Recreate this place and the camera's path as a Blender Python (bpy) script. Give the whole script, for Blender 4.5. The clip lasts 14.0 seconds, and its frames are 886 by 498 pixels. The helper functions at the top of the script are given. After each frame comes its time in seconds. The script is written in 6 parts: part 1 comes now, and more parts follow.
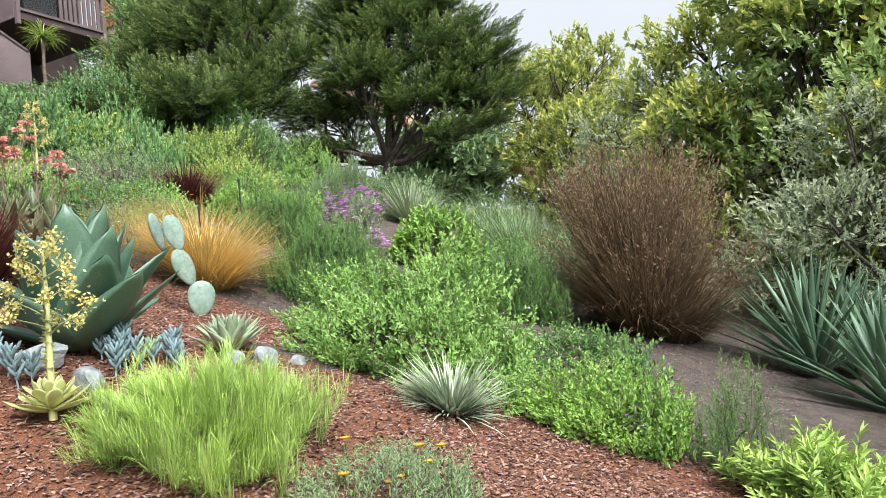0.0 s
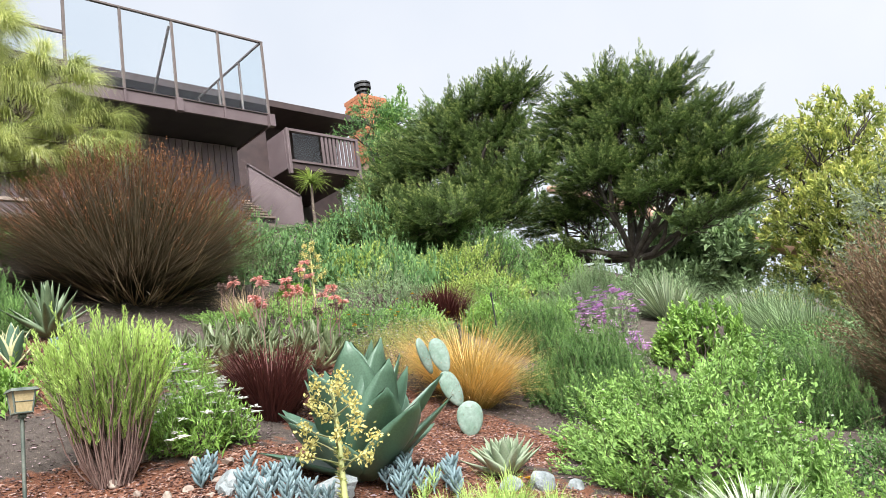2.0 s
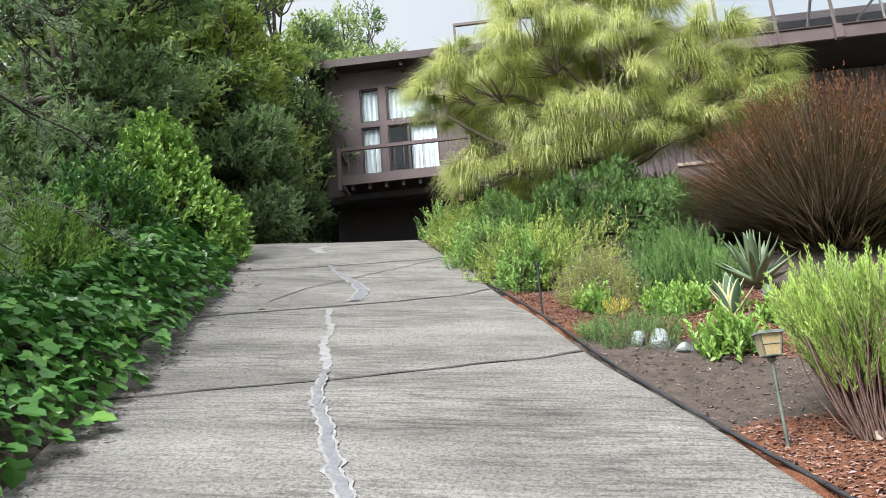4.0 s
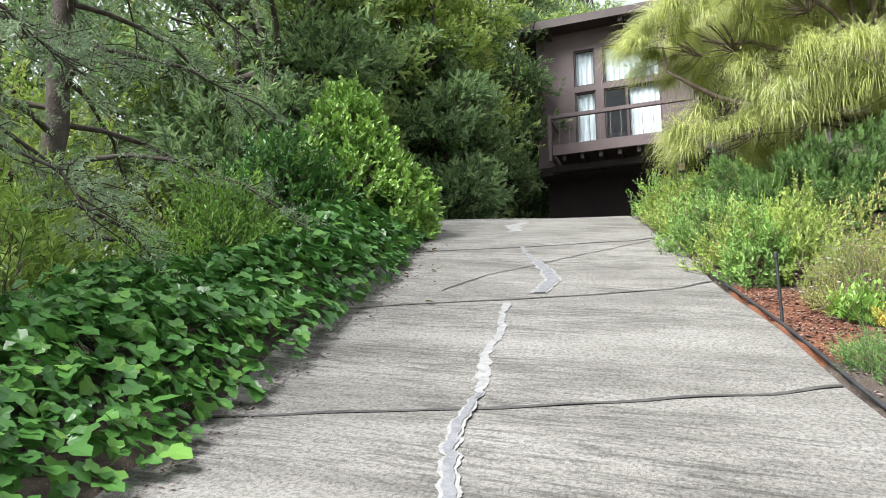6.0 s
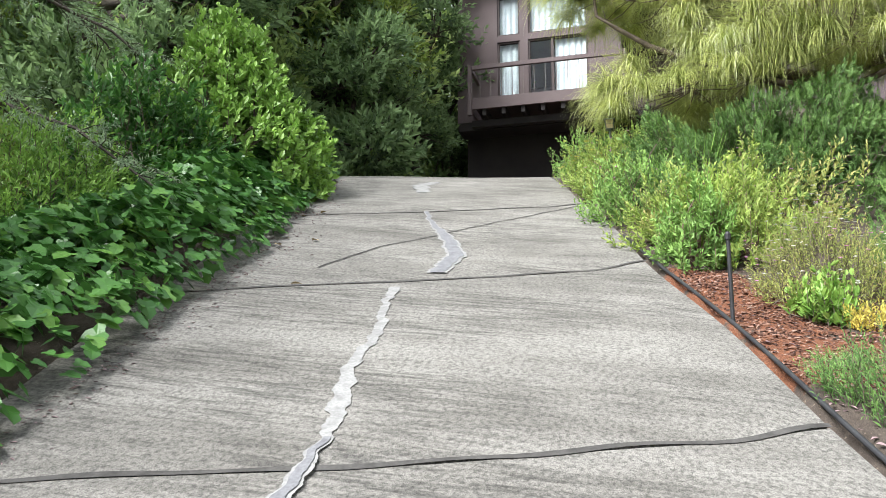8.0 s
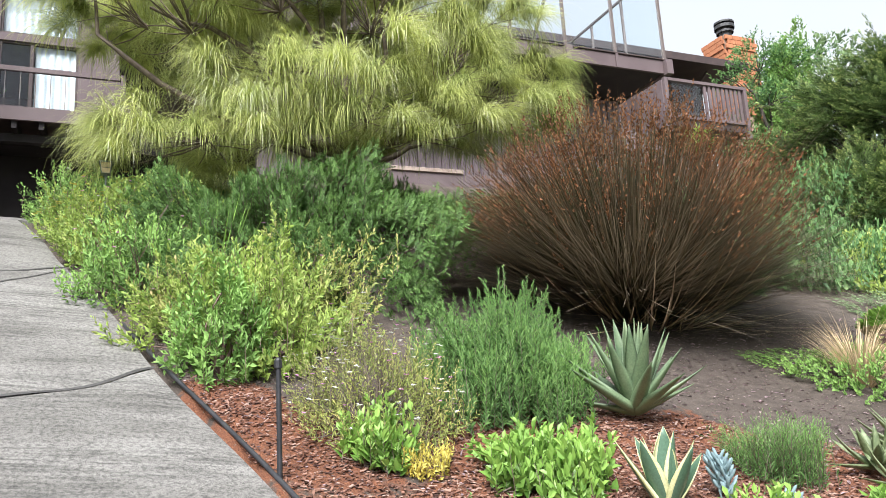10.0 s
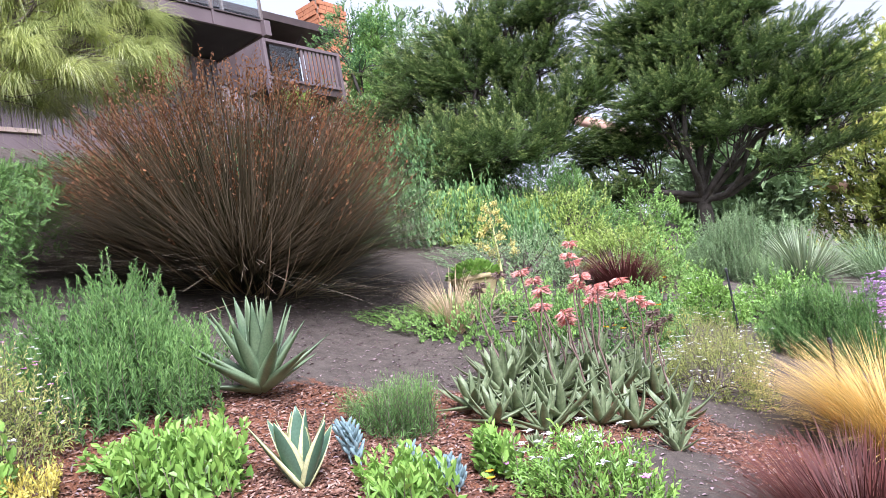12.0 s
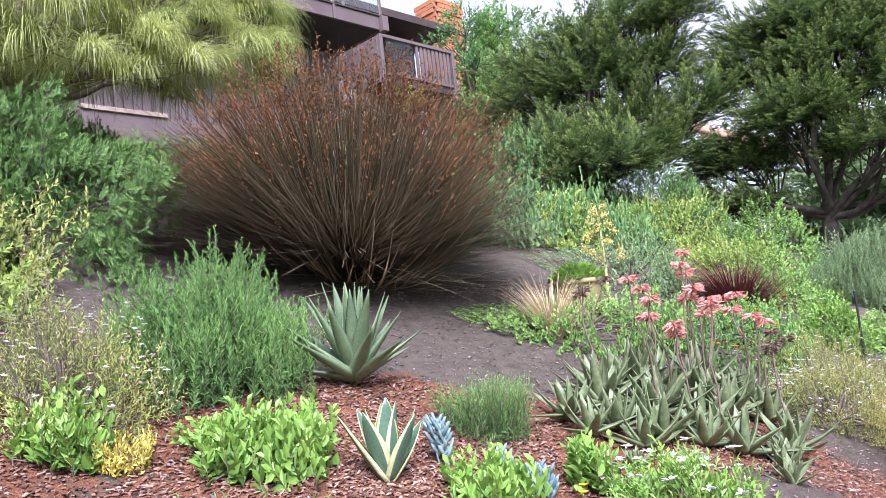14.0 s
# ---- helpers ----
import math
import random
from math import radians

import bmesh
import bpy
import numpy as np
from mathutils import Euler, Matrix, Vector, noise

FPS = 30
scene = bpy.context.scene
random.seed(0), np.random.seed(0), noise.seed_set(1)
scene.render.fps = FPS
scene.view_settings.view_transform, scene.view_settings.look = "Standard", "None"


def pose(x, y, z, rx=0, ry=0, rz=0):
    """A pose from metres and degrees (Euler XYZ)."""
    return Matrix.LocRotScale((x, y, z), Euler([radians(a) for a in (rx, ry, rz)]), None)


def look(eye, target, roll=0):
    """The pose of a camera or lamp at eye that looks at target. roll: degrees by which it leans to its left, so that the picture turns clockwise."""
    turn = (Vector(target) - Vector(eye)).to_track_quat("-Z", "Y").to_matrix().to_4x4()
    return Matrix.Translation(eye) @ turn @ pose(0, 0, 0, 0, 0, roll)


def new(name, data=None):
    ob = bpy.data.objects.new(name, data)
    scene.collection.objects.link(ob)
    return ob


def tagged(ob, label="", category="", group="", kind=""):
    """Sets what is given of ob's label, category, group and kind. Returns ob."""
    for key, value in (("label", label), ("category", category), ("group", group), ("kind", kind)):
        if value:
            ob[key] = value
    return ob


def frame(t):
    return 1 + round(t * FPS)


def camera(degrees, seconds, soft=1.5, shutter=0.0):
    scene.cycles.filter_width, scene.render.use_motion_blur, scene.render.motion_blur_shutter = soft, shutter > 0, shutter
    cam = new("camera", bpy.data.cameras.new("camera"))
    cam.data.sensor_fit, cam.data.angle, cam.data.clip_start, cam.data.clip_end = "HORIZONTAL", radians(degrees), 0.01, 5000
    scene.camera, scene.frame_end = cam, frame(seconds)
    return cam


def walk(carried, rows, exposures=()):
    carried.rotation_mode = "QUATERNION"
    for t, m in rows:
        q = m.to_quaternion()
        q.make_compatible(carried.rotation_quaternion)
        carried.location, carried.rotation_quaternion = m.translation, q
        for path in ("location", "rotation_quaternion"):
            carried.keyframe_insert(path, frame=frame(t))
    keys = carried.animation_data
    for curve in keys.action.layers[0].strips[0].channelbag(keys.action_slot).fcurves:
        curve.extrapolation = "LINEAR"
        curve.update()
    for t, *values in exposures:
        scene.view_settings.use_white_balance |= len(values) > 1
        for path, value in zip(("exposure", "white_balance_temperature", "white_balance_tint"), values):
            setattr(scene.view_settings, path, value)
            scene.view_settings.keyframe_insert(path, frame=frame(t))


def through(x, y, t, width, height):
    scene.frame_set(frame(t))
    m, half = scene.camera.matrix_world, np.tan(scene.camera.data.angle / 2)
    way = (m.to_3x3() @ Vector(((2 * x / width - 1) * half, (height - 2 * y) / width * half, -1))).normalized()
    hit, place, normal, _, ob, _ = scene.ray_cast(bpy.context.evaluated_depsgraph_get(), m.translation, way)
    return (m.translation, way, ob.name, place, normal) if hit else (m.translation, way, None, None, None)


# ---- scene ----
cam = camera(60.8, 14.0, 0.7)
PATH = [
    (0, (0.000, 0.000, 1.500), (-0.941, 1.762, 1.588), -5.84),
    (0.5, (0.043, 0.024, 1.481), (-0.776, 1.849, 1.526), -7.08),
    (1, (0.040, 0.040, 1.512), (-0.844, 1.831, 1.617), -7.84),
    (1.5, (-0.049, 0.017, 1.592), (-1.186, 1.638, 1.877), -8.70),
    (2, (-0.148, 0.022, 1.630), (-1.538, 1.395, 2.057), -9.03),
    (2.5, (-0.217, -0.030, 1.647), (-1.813, 1.066, 2.150), -8.95),
    (3, (-0.249, -0.069, 1.644), (-2.029, 0.670, 2.177), -7.80),
    (3.5, (-0.337, -0.142, 1.626), (-2.247, 0.120, 2.158), -5.73),
    (3.6, (-0.393, -0.144, 1.630), (-2.316, 0.018, 2.156), -5.20),
    (4, (-0.578, -0.204, 1.646), (-2.506, -0.343, 2.159), -4.59),
    (4.2, (-0.706, -0.225, 1.664), (-2.627, -0.450, 2.171), -4.06),
    (6.3, (-2.167, -0.053, 2.178), (-3.959, -0.816, 2.631), 1.27),
    (6.5, (-2.321, -0.025, 2.226), (-4.101, -0.817, 2.674), 1.99),
    (7, (-2.669, -0.024, 2.335), (-4.430, -0.873, 2.757), 3.24),
    (7.2, (-2.807, -0.058, 2.360), (-4.576, -0.898, 2.767), 2.88),
    (9.3, (-4.152, -0.477, 2.941), (-6.096, -0.144, 3.273), -2.69),
    (9.5, (-4.290, -0.485, 3.008), (-6.211, -0.053, 3.359), -2.70),
    (10, (-4.539, -0.468, 3.177), (-6.341, 0.300, 3.576), -3.42),
    (10.2, (-4.618, -0.490, 3.214), (-6.338, 0.447, 3.619), -4.11),
    (10.5, (-4.693, -0.507, 3.294), (-6.272, 0.660, 3.677), -5.20),
    (11, (-4.714, -0.511, 3.296), (-6.105, 0.892, 3.611), -6.19),
    (11.5, (-4.693, -0.496, 3.304), (-5.998, 1.002, 3.532), -9.00),
    (12, (-4.660, -0.472, 3.309), (-5.882, 1.102, 3.476), -10.47),
    (12.5, (-4.660, -0.473, 3.305), (-5.911, 1.079, 3.462), -10.50),
    (13, (-4.681, -0.439, 3.281), (-5.963, 1.091, 3.411), -8.90),
    (13.5, (-4.700, -0.393, 3.271), (-5.993, 1.127, 3.403), -6.83),
    (14, (-4.771, -0.359, 3.290), (-6.190, 1.036, 3.499), -6.12),
]
walk(cam, [(t, look(eye, target, roll)) for t, eye, target, roll in PATH],
     [(0.0, .6, 6300, 10), (1.0, .7, 6250, 10), (1.5, .72, 6300, 12), (2.3, .62, 6350, 12), (3.0, .52, 6300, 10), (4.2, .6, 6300, 10), (6.5, .87, 6350, 9), (7.2, .87, 6350, 9), (9.5, .8, 6250, 10), (10.5, .8, 6150, 14), (12.0, .86, 5700, 21), (14.0, .92, 5700, 22)])

# ---- world, sun ----
world = bpy.data.worlds.new("overcast_sky")
scene.world = world
world.use_nodes = True
wt = world.node_tree
sky = wt.nodes.new("ShaderNodeTexSky")
sky.sky_type = "NISHITA"
sky.sun_disc = False
sky.sun_elevation, sky.sun_rotation = radians(58), radians(150)
sky.air_density, sky.dust_density, sky.ozone_density = 1.0, 4.0, 1.0
cloud = wt.nodes.new("ShaderNodeTexNoise")
cloud.inputs["Scale"].default_value = 1.6
cloud.inputs["Detail"].default_value = 5.0
ramp = wt.nodes.new("ShaderNodeValToRGB")
ramp.color_ramp.elements[0].position, ramp.color_ramp.elements[1].position = 0.35, 0.7
ramp.color_ramp.elements[0].color = (8.3, 8.9, 9.6, 1)
ramp.color_ramp.elements[1].color = (10.2, 10.4, 10.6, 1)
mixsky = wt.nodes.new("ShaderNodeMix")
mixsky.data_type = "RGBA"
mixsky.inputs[0].default_value = 0.88
wt.links.new(cloud.outputs[0], ramp.inputs[0])
wt.links.new(sky.outputs[0], mixsky.inputs[6])
wt.links.new(ramp.outputs[0], mixsky.inputs[7])
wt.links.new(mixsky.outputs[2], wt.nodes["Background"].inputs[0])
wt.nodes["Background"].inputs[1].default_value = 0.066
sun = new("sun", bpy.data.lights.new("sun", "SUN"))
sun.data.energy, sun.data.angle, sun.data.color = 5.0, radians(32), (1.0, 0.985, 0.96)
sun.matrix_world = look((8, -6, 20), (-6, 3, 2))

# ---- terrain heights ----
DRIVE = [(-400, -9), (-40, -8), (-8, -2.4), (0, 0), (2.25, .74), (4.27, 1.48), (6.4, 2.29), (8.95, 3.32), (12, 4.59), (15, 5.75), (16.5, 6.15), (18, 6.3), (60, 6.4), (400, 8)]
BED = [(-400, -9), (-40, -8), (-8, -2.4), (0, 0), (2.25, .74), (4.27, 1.48), (6.4, 2.29), (8.95, 3.32), (12, 4.75), (15, 6.2), (18, 7.9), (24, 10.2), (60, 14), (400, 16)]
DWIDTH = 3.42


def profile(u, pts):
    return np.interp(u, [p[0] for p in pts], [p[1] for p in pts])


def edge_y(x):
    return .47 + .268 * (x + 6.82)


def heights(x, y):
    x, y = np.asarray(x, float), np.asarray(y, float)
    d = profile(-.966 * x - .259 * y, DRIVE)
    e = y - edge_y(x)
    low = d - np.clip(-e - 4.6, 0, 14) * .15
    b = profile(-.95 * x, BED) - .25 * np.exp(-((x + 5.2) ** 2 + (y - 5.7) ** 2) / 2.5) - np.clip(y - 19, 0, 25) * .12
    w = np.clip(e / (1.6 + np.clip(-x - 12, 0, 6) * .8), 0, 1)
    w = w * w * (3 - 2 * w)
    return np.where(e < 0, low, d * (1 - w) + b * w)


def ground_z(x, y):
    return float(heights(x, y))


def drive_point(u, v):
    """A place on the driveway: u metres uphill, v metres in from its planted edge."""
    return -.966 * (u + .596) + .259 * v, 2.3 - .259 * (u + .596) - .966 * v


# ---- materials ----
def nodes_of(name):
    m = bpy.data.materials.new(name)
    m.use_nodes = True
    return m, m.node_tree, m.node_tree.nodes["Principled BSDF"]


def noise_node(t, scale, detail=4.0, rough=0.55, vec=None):
    n = t.nodes.new("ShaderNodeTexNoise")
    n.inputs["Scale"].default_value, n.inputs["Detail"].default_value, n.inputs["Roughness"].default_value = scale, detail, rough
    if vec is None:
        vec = t.nodes.new("ShaderNodeNewGeometry").outputs["Position"]
    t.links.new(vec, n.inputs["Vector"])
    return n.outputs[0]


def ramp_node(t, src, stops):
    r = t.nodes.new("ShaderNodeValToRGB")
    while len(r.color_ramp.elements) < len(stops):
        r.color_ramp.elements.new(0.5)
    for e, (p, c) in zip(r.color_ramp.elements, stops):
        e.position, e.color = p, (*c, 1)
    t.links.new(src, r.inputs[0])
    return r.outputs[0]


def mix_node(t, fac, a, b, mode="MIX"):
    n = t.nodes.new("ShaderNodeMix")
    n.data_type, n.blend_type = "RGBA", mode
    for k, v in ((0, fac), (6, a), (7, b)):
        if isinstance(v, (int, float)):
            n.inputs[k].default_value = v
        elif isinstance(v, tuple):
            n.inputs[k].default_value = (*v, 1)
        else:
            t.links.new(v, n.inputs[k])
    return n.outputs[2]


def bump_node(t, b, src, strength, dist):
    n = t.nodes.new("ShaderNodeBump")
    n.inputs["Strength"].default_value, n.inputs["Distance"].default_value = strength, dist
    t.links.new(src, n.inputs["Height"])
    t.links.new(n.outputs[0], b.inputs["Normal"])


def leafy(name, dark, light, rough=0.55, through=0.2, tip=None, third=None, spot=None):
    """Foliage: each leaf its own tone, darker toward the sprig's base for old leaves and painted inner shade, light for
    young tips, with larger patches of tone and light coming through.
    """
    m, t, b = nodes_of(name)
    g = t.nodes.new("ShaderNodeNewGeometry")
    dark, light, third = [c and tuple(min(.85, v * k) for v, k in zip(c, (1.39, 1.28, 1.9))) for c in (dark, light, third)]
    # dark end lowered further to deepen the shade painted inside the foliage
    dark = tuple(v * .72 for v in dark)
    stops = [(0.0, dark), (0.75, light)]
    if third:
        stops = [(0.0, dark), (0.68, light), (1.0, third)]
    age_shade = t.nodes.new("ShaderNodeAttribute")
    age_shade.attribute_name = "age_shade"
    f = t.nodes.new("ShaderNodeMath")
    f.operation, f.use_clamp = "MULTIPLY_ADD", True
    t.links.new(age_shade.outputs["Fac"], f.inputs[0])
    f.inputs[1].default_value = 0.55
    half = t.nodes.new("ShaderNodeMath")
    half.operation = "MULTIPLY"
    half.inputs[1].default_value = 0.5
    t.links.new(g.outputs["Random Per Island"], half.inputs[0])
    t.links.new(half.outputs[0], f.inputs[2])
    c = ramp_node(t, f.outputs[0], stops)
    big = ramp_node(t, noise_node(t, 2.2, 3.0, vec=g.outputs["Position"]), [(0.3, (.72, .76, .72)), (0.7, (1.22, 1.18, 1.1))])
    c = mix_node(t, 1.0, c, big, "MULTIPLY")
    if spot:
        c = mix_node(t, ramp_node(t, noise_node(t, 60, 2.0, vec=g.outputs["Position"]), [(0.55, (0, 0, 0)), (0.66, (1, 1, 1))]), c, spot)
    t.links.new(c, b.inputs["Base Color"])
    b.inputs["Roughness"].default_value = rough
    b.inputs["Specular IOR Level"].default_value = 0.35
    if through:
        tr = t.nodes.new("ShaderNodeBsdfTranslucent")
        t.links.new(c, tr.inputs["Color"])
        mx = t.nodes.new("ShaderNodeMixShader")
        mx.inputs[0].default_value = through
        t.links.new(b.outputs[0], mx.inputs[1])
        t.links.new(tr.outputs[0], mx.inputs[2])
        t.links.new(mx.outputs[0], t.nodes["Material Output"].inputs["Surface"])
    return m


def solid(name, a, b2, scale=8.0, rough=0.7, bump=0.2, dist=0.004, fine=90.0, metal=0.0):
    """A surface with stains and grain between two tones."""
    m, t, b = nodes_of(name)
    big = noise_node(t, scale, 5.0)
    small = noise_node(t, fine, 3.0)
    c = mix_node(t, ramp_node(t, big, [(0.32, (0, 0, 0)), (0.68, (1, 1, 1))]), a, b2)
    c = mix_node(t, 1.0, c, ramp_node(t, small, [(0.3, (.82, .82, .82)), (0.7, (1.12, 1.12, 1.12))]), "MULTIPLY")
    t.links.new(c, b.inputs["Base Color"])
    b.inputs["Roughness"].default_value, b.inputs["Metallic"].default_value = rough, metal
    bump_node(t, b, small, bump, dist)
    return m


M_LIME = leafy("feathery_lime", (.12, .24, .035), (.36, .52, .10))
M_GREEN = leafy("mid_green_leaf", (.08, .19, .03), (.24, .42, .08))
M_BRIGHT = leafy("bright_green_leaf", (.07, .19, .02), (.24, .42, .065), 0.4)
M_YGREEN = leafy("yellow_green_leaf", (.09, .17, .026), (.31, .44, .075), 0.55, 0.35, third=(.40, .44, .12))
M_DRYGREEN = leafy("drying_green_leaf", (.13, .20, .035), (.32, .38, .08), third=(.44, .36, .13))
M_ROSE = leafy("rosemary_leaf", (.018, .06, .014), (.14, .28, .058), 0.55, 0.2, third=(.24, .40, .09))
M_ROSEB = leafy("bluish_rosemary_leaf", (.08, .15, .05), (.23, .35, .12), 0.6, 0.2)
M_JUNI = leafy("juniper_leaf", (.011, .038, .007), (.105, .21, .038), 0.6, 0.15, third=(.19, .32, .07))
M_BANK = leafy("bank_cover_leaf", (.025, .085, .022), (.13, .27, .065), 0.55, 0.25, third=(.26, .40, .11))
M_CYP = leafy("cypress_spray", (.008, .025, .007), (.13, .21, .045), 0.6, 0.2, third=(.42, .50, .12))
M_PINE = leafy("fir_needle", (.09, .16, .07), (.32, .44, .20), 0.6, 0.25)
M_TIP = leafy("new_fir_tip", (.16, .38, .07), (.34, .58, .16))
M_IVY = leafy("ivy_leaf", (.019, .072, .016), (.07, .19, .03), 0.3, 0.2, third=(.21, .40, .05))
M_DARK = leafy("dark_tree_leaf", (.04, .085, .03), (.21, .33, .105), 0.5, 0.42)
M_TREE = leafy("broad_tree_leaf", (.085, .17, .04), (.36, .50, .13), 0.5, 0.42)
M_GREY = leafy("grey_green_leaf", (.08, .135, .055), (.38, .46, .22), 0.5, 0.4)
M_GOLD = leafy("golden_tree_leaf", (.06, .13, .024), (.36, .44, .085), 0.45, 0.42, third=(.70, .62, .14))
M_WILLOW = leafy("weeping_leaf", (.11, .17, .03), (.50, .58, .15), 0.55, 0.45, third=(.74, .72, .38))
M_BLONDE = leafy("golden_grass", (.24, .19, .03), (.56, .42, .09), 0.6, 0.3, third=(.58, .48, .18))
M_STRAW = leafy("straw_grass", (.30, .28, .10), (.60, .50, .24), 0.7, 0.3)
M_RED = leafy("burgundy_grass", (.03, .01, .007), (.10, .034, .02), 0.6, 0.15)
M_BROWNG = leafy("brown_grass", (.035, .035, .012), (.14, .105, .045), 0.8, 0.2)
M_PLUME = leafy("rosy_plume", (.06, .045, .02), (.23, .17, .075), 0.9, 0.3)
M_RUSH = leafy("rush_stem", (.010, .016, .004), (.04, .042, .013), 0.5, 0.05, third=(.18, .145, .06))
M_SEED = leafy("rusty_seed_head", (.028, .013, .004), (.18, .085, .025), 0.8, 0.1)
M_GREYR = leafy("bleached_rush", (.020, .019, .007), (.115, .10, .046), 0.8, 0.1, third=(.31, .28, .15))
M_SILVER = leafy("silver_leaf", (.13, .20, .09), (.40, .50, .25), 0.6, 0.15)
M_SWORD = leafy("sword_leaf", (.03, .08, .035), (.11, .195, .085), 0.35, 0.1)
M_YUCCA = leafy("yucca_leaf", (.08, .14, .055), (.30, .38, .17), 0.45, 0.1)
M_BLUE = leafy("blue_chalk_leaf", (.10, .17, .13), (.22, .33, .25), 0.55, 0.1)
M_WHITE = leafy("white_petal", (.72, .72, .72), (.85, .84, .84), 0.6, 0.2)
M_CORAL = leafy("coral_floret", (.52, .15, .09), (.80, .38, .24), 0.5, 0.2)
M_PURPLE = leafy("purple_floret", (.30, .16, .34), (.60, .42, .58), 0.6, 0.2)
M_ORANGE = leafy("orange_petal", (.80, .22, .006), (.85, .40, .015), 0.5, 0.2)
M_YELLOW = leafy("yellow_floret", (.40, .36, .03), (.62, .56, .10), 0.5, 0.2)
M_CREAM = leafy("cream_floret", (.38, .36, .07), (.58, .55, .15), 0.6, 0.2)
M_PINK = leafy("pink_floret", (.42, .12, .26), (.6, .32, .42), 0.6, 0.2)
M_LITTER = leafy("dry_litter", (.12, .085, .06), (.30, .24, .18), 0.9, 0.0)
M_STEM = solid("green_stem", (.16, .20, .07), (.26, .24, .12), 20)
M_PINKST = solid("pinkish_stem", (.15, .085, .07), (.25, .17, .14), 30)
M_TWIG = solid("dry_twig", (.09, .065, .05), (.20, .155, .12), 14)
M_BARK = solid("grey_bark", (.05, .04, .033), (.12, .10, .085), 6, 0.95, 0.8, 0.03, 34)
M_AGAVE = solid("agave_skin", (.068, .14, .09), (.115, .20, .13), 2.5, 0.42, 0.06, 0.002)
M_ALOE = solid("aloe_skin", (.10, .16, .085), (.19, .255, .135), 5, 0.5, 0.1, 0.002)
M_ALOE2 = solid("speckled_aloe_skin", (.12, .165, .075), (.25, .29, .155), 26, 0.45, 0.1, 0.002)
M_DUD = solid("pale_succulent_skin", (.24, .33, .19), (.42, .48, .34), 6, 0.55, 0.05, 0.002)
M_PAD = solid("cactus_skin", (.17, .27, .20), (.30, .39, .33), 8, 0.6, 0.15, 0.002, 40)
M_AEON = leafy("aeonium_leaf", (.34, .44, .10), (.50, .55, .18), 0.45, 0.2, third=(.7, .24, .12))
M_VARI = solid("cream_margin", (.55, .55, .26), (.66, .64, .36), 10, 0.5, 0.05)
M_SPINE = solid("spine", (.25, .2, .14), (.4, .34, .25), 30)
M_ROCK = solid("blue_grey_rock", (.17, .20, .20), (.40, .43, .43), 9, 0.8, 0.7, 0.02, 40)
M_COBBLE = solid("tan_cobble", (.26, .20, .16), (.45, .37, .30), 12, 0.8, 0.4, 0.01, 60)
# siding paint made lighter: sky light on the under-deck boards is in the colour
M_SKYLIT_BOARD = solid("sky_lit_mauve_paint", (.18, .138, .15), (.23, .182, .195), 1.2, 0.7, 0.2, 0.004, 50)
M_SIDING = solid("mauve_brown_paint", (.12, .086, .088), (.16, .12, .122), 1.2, 0.7, 0.2, 0.004, 50)
M_TRIM = solid("dark_brown_trim", (.05, .033, .032), (.075, .05, .046), 3, 0.6, 0.2, 0.003)
M_SOFFIT = solid("dark_soffit_and_wall_shade", (.018, .014, .015), (.03, .024, .024), 2, 0.8)
M_METAL = solid("bronze_rail", (.12, .095, .085), (.17, .135, .12), 6, 0.5, 0.1, 0.002)
M_BRICK = solid("orange_brick", (.40, .15, .07), (.50, .21, .10), 5, 0.85, 0.5, 0.006, 60)
M_MORTAR = solid("mortar", (.30, .2, .14), (.38, .27, .2), 12, 0.9)
M_STEEL = solid("weathered_flue", (.05, .05, .05), (.11, .11, .11), 10, 0.5, 0.2, 0.003, 60, 0.6)
M_HOSE = solid("black_pipe", (.025, .025, .03), (.05, .05, .055), 10, 0.5)
M_BLACK = solid("black_post", (.018, .018, .02), (.035, .035, .04), 10, 0.5)
M_COPPER = solid("verdigris_metal", (.10, .13, .11), (.22, .24, .20), 14, 0.6, 0.2, 0.002, 60, 0.4)
M_AMBER = solid("amber_glass", (.40, .31, .16), (.50, .40, .22), 20, 0.3)
M_POT = solid("clay_pot", (.36, .27, .13), (.46, .36, .2), 8, 0.8)
M_CURTAIN = solid("white_curtain", (.40, .44, .45), (.52, .56, .57), 3, 0.9)
M_TILE = solid("terracotta_tile", (.45, .24, .16), (.62, .42, .32), 4, 0.8)
M_STUCCO = solid("pale_stucco", (.55, .5, .45), (.66, .62, .56), 2, 0.9)
M_WOODLT = solid("weathered_board", (.30, .22, .18), (.46, .37, .31), 4, 0.8)


def chip_material():
    m, t, b = nodes_of("bark_chip")
    g = t.nodes.new("ShaderNodeNewGeometry")
    c = ramp_node(t, g.outputs["Random Per Island"], [(0.0, (.055, .026, .02)), (0.4, (.17, .078, .052)), (0.8, (.31, .165, .115)), (1.0, (.45, .32, .26))])
    t.links.new(c, b.inputs["Base Color"])
    b.inputs["Roughness"].default_value = 0.9
    return m


M_CHIP = chip_material()


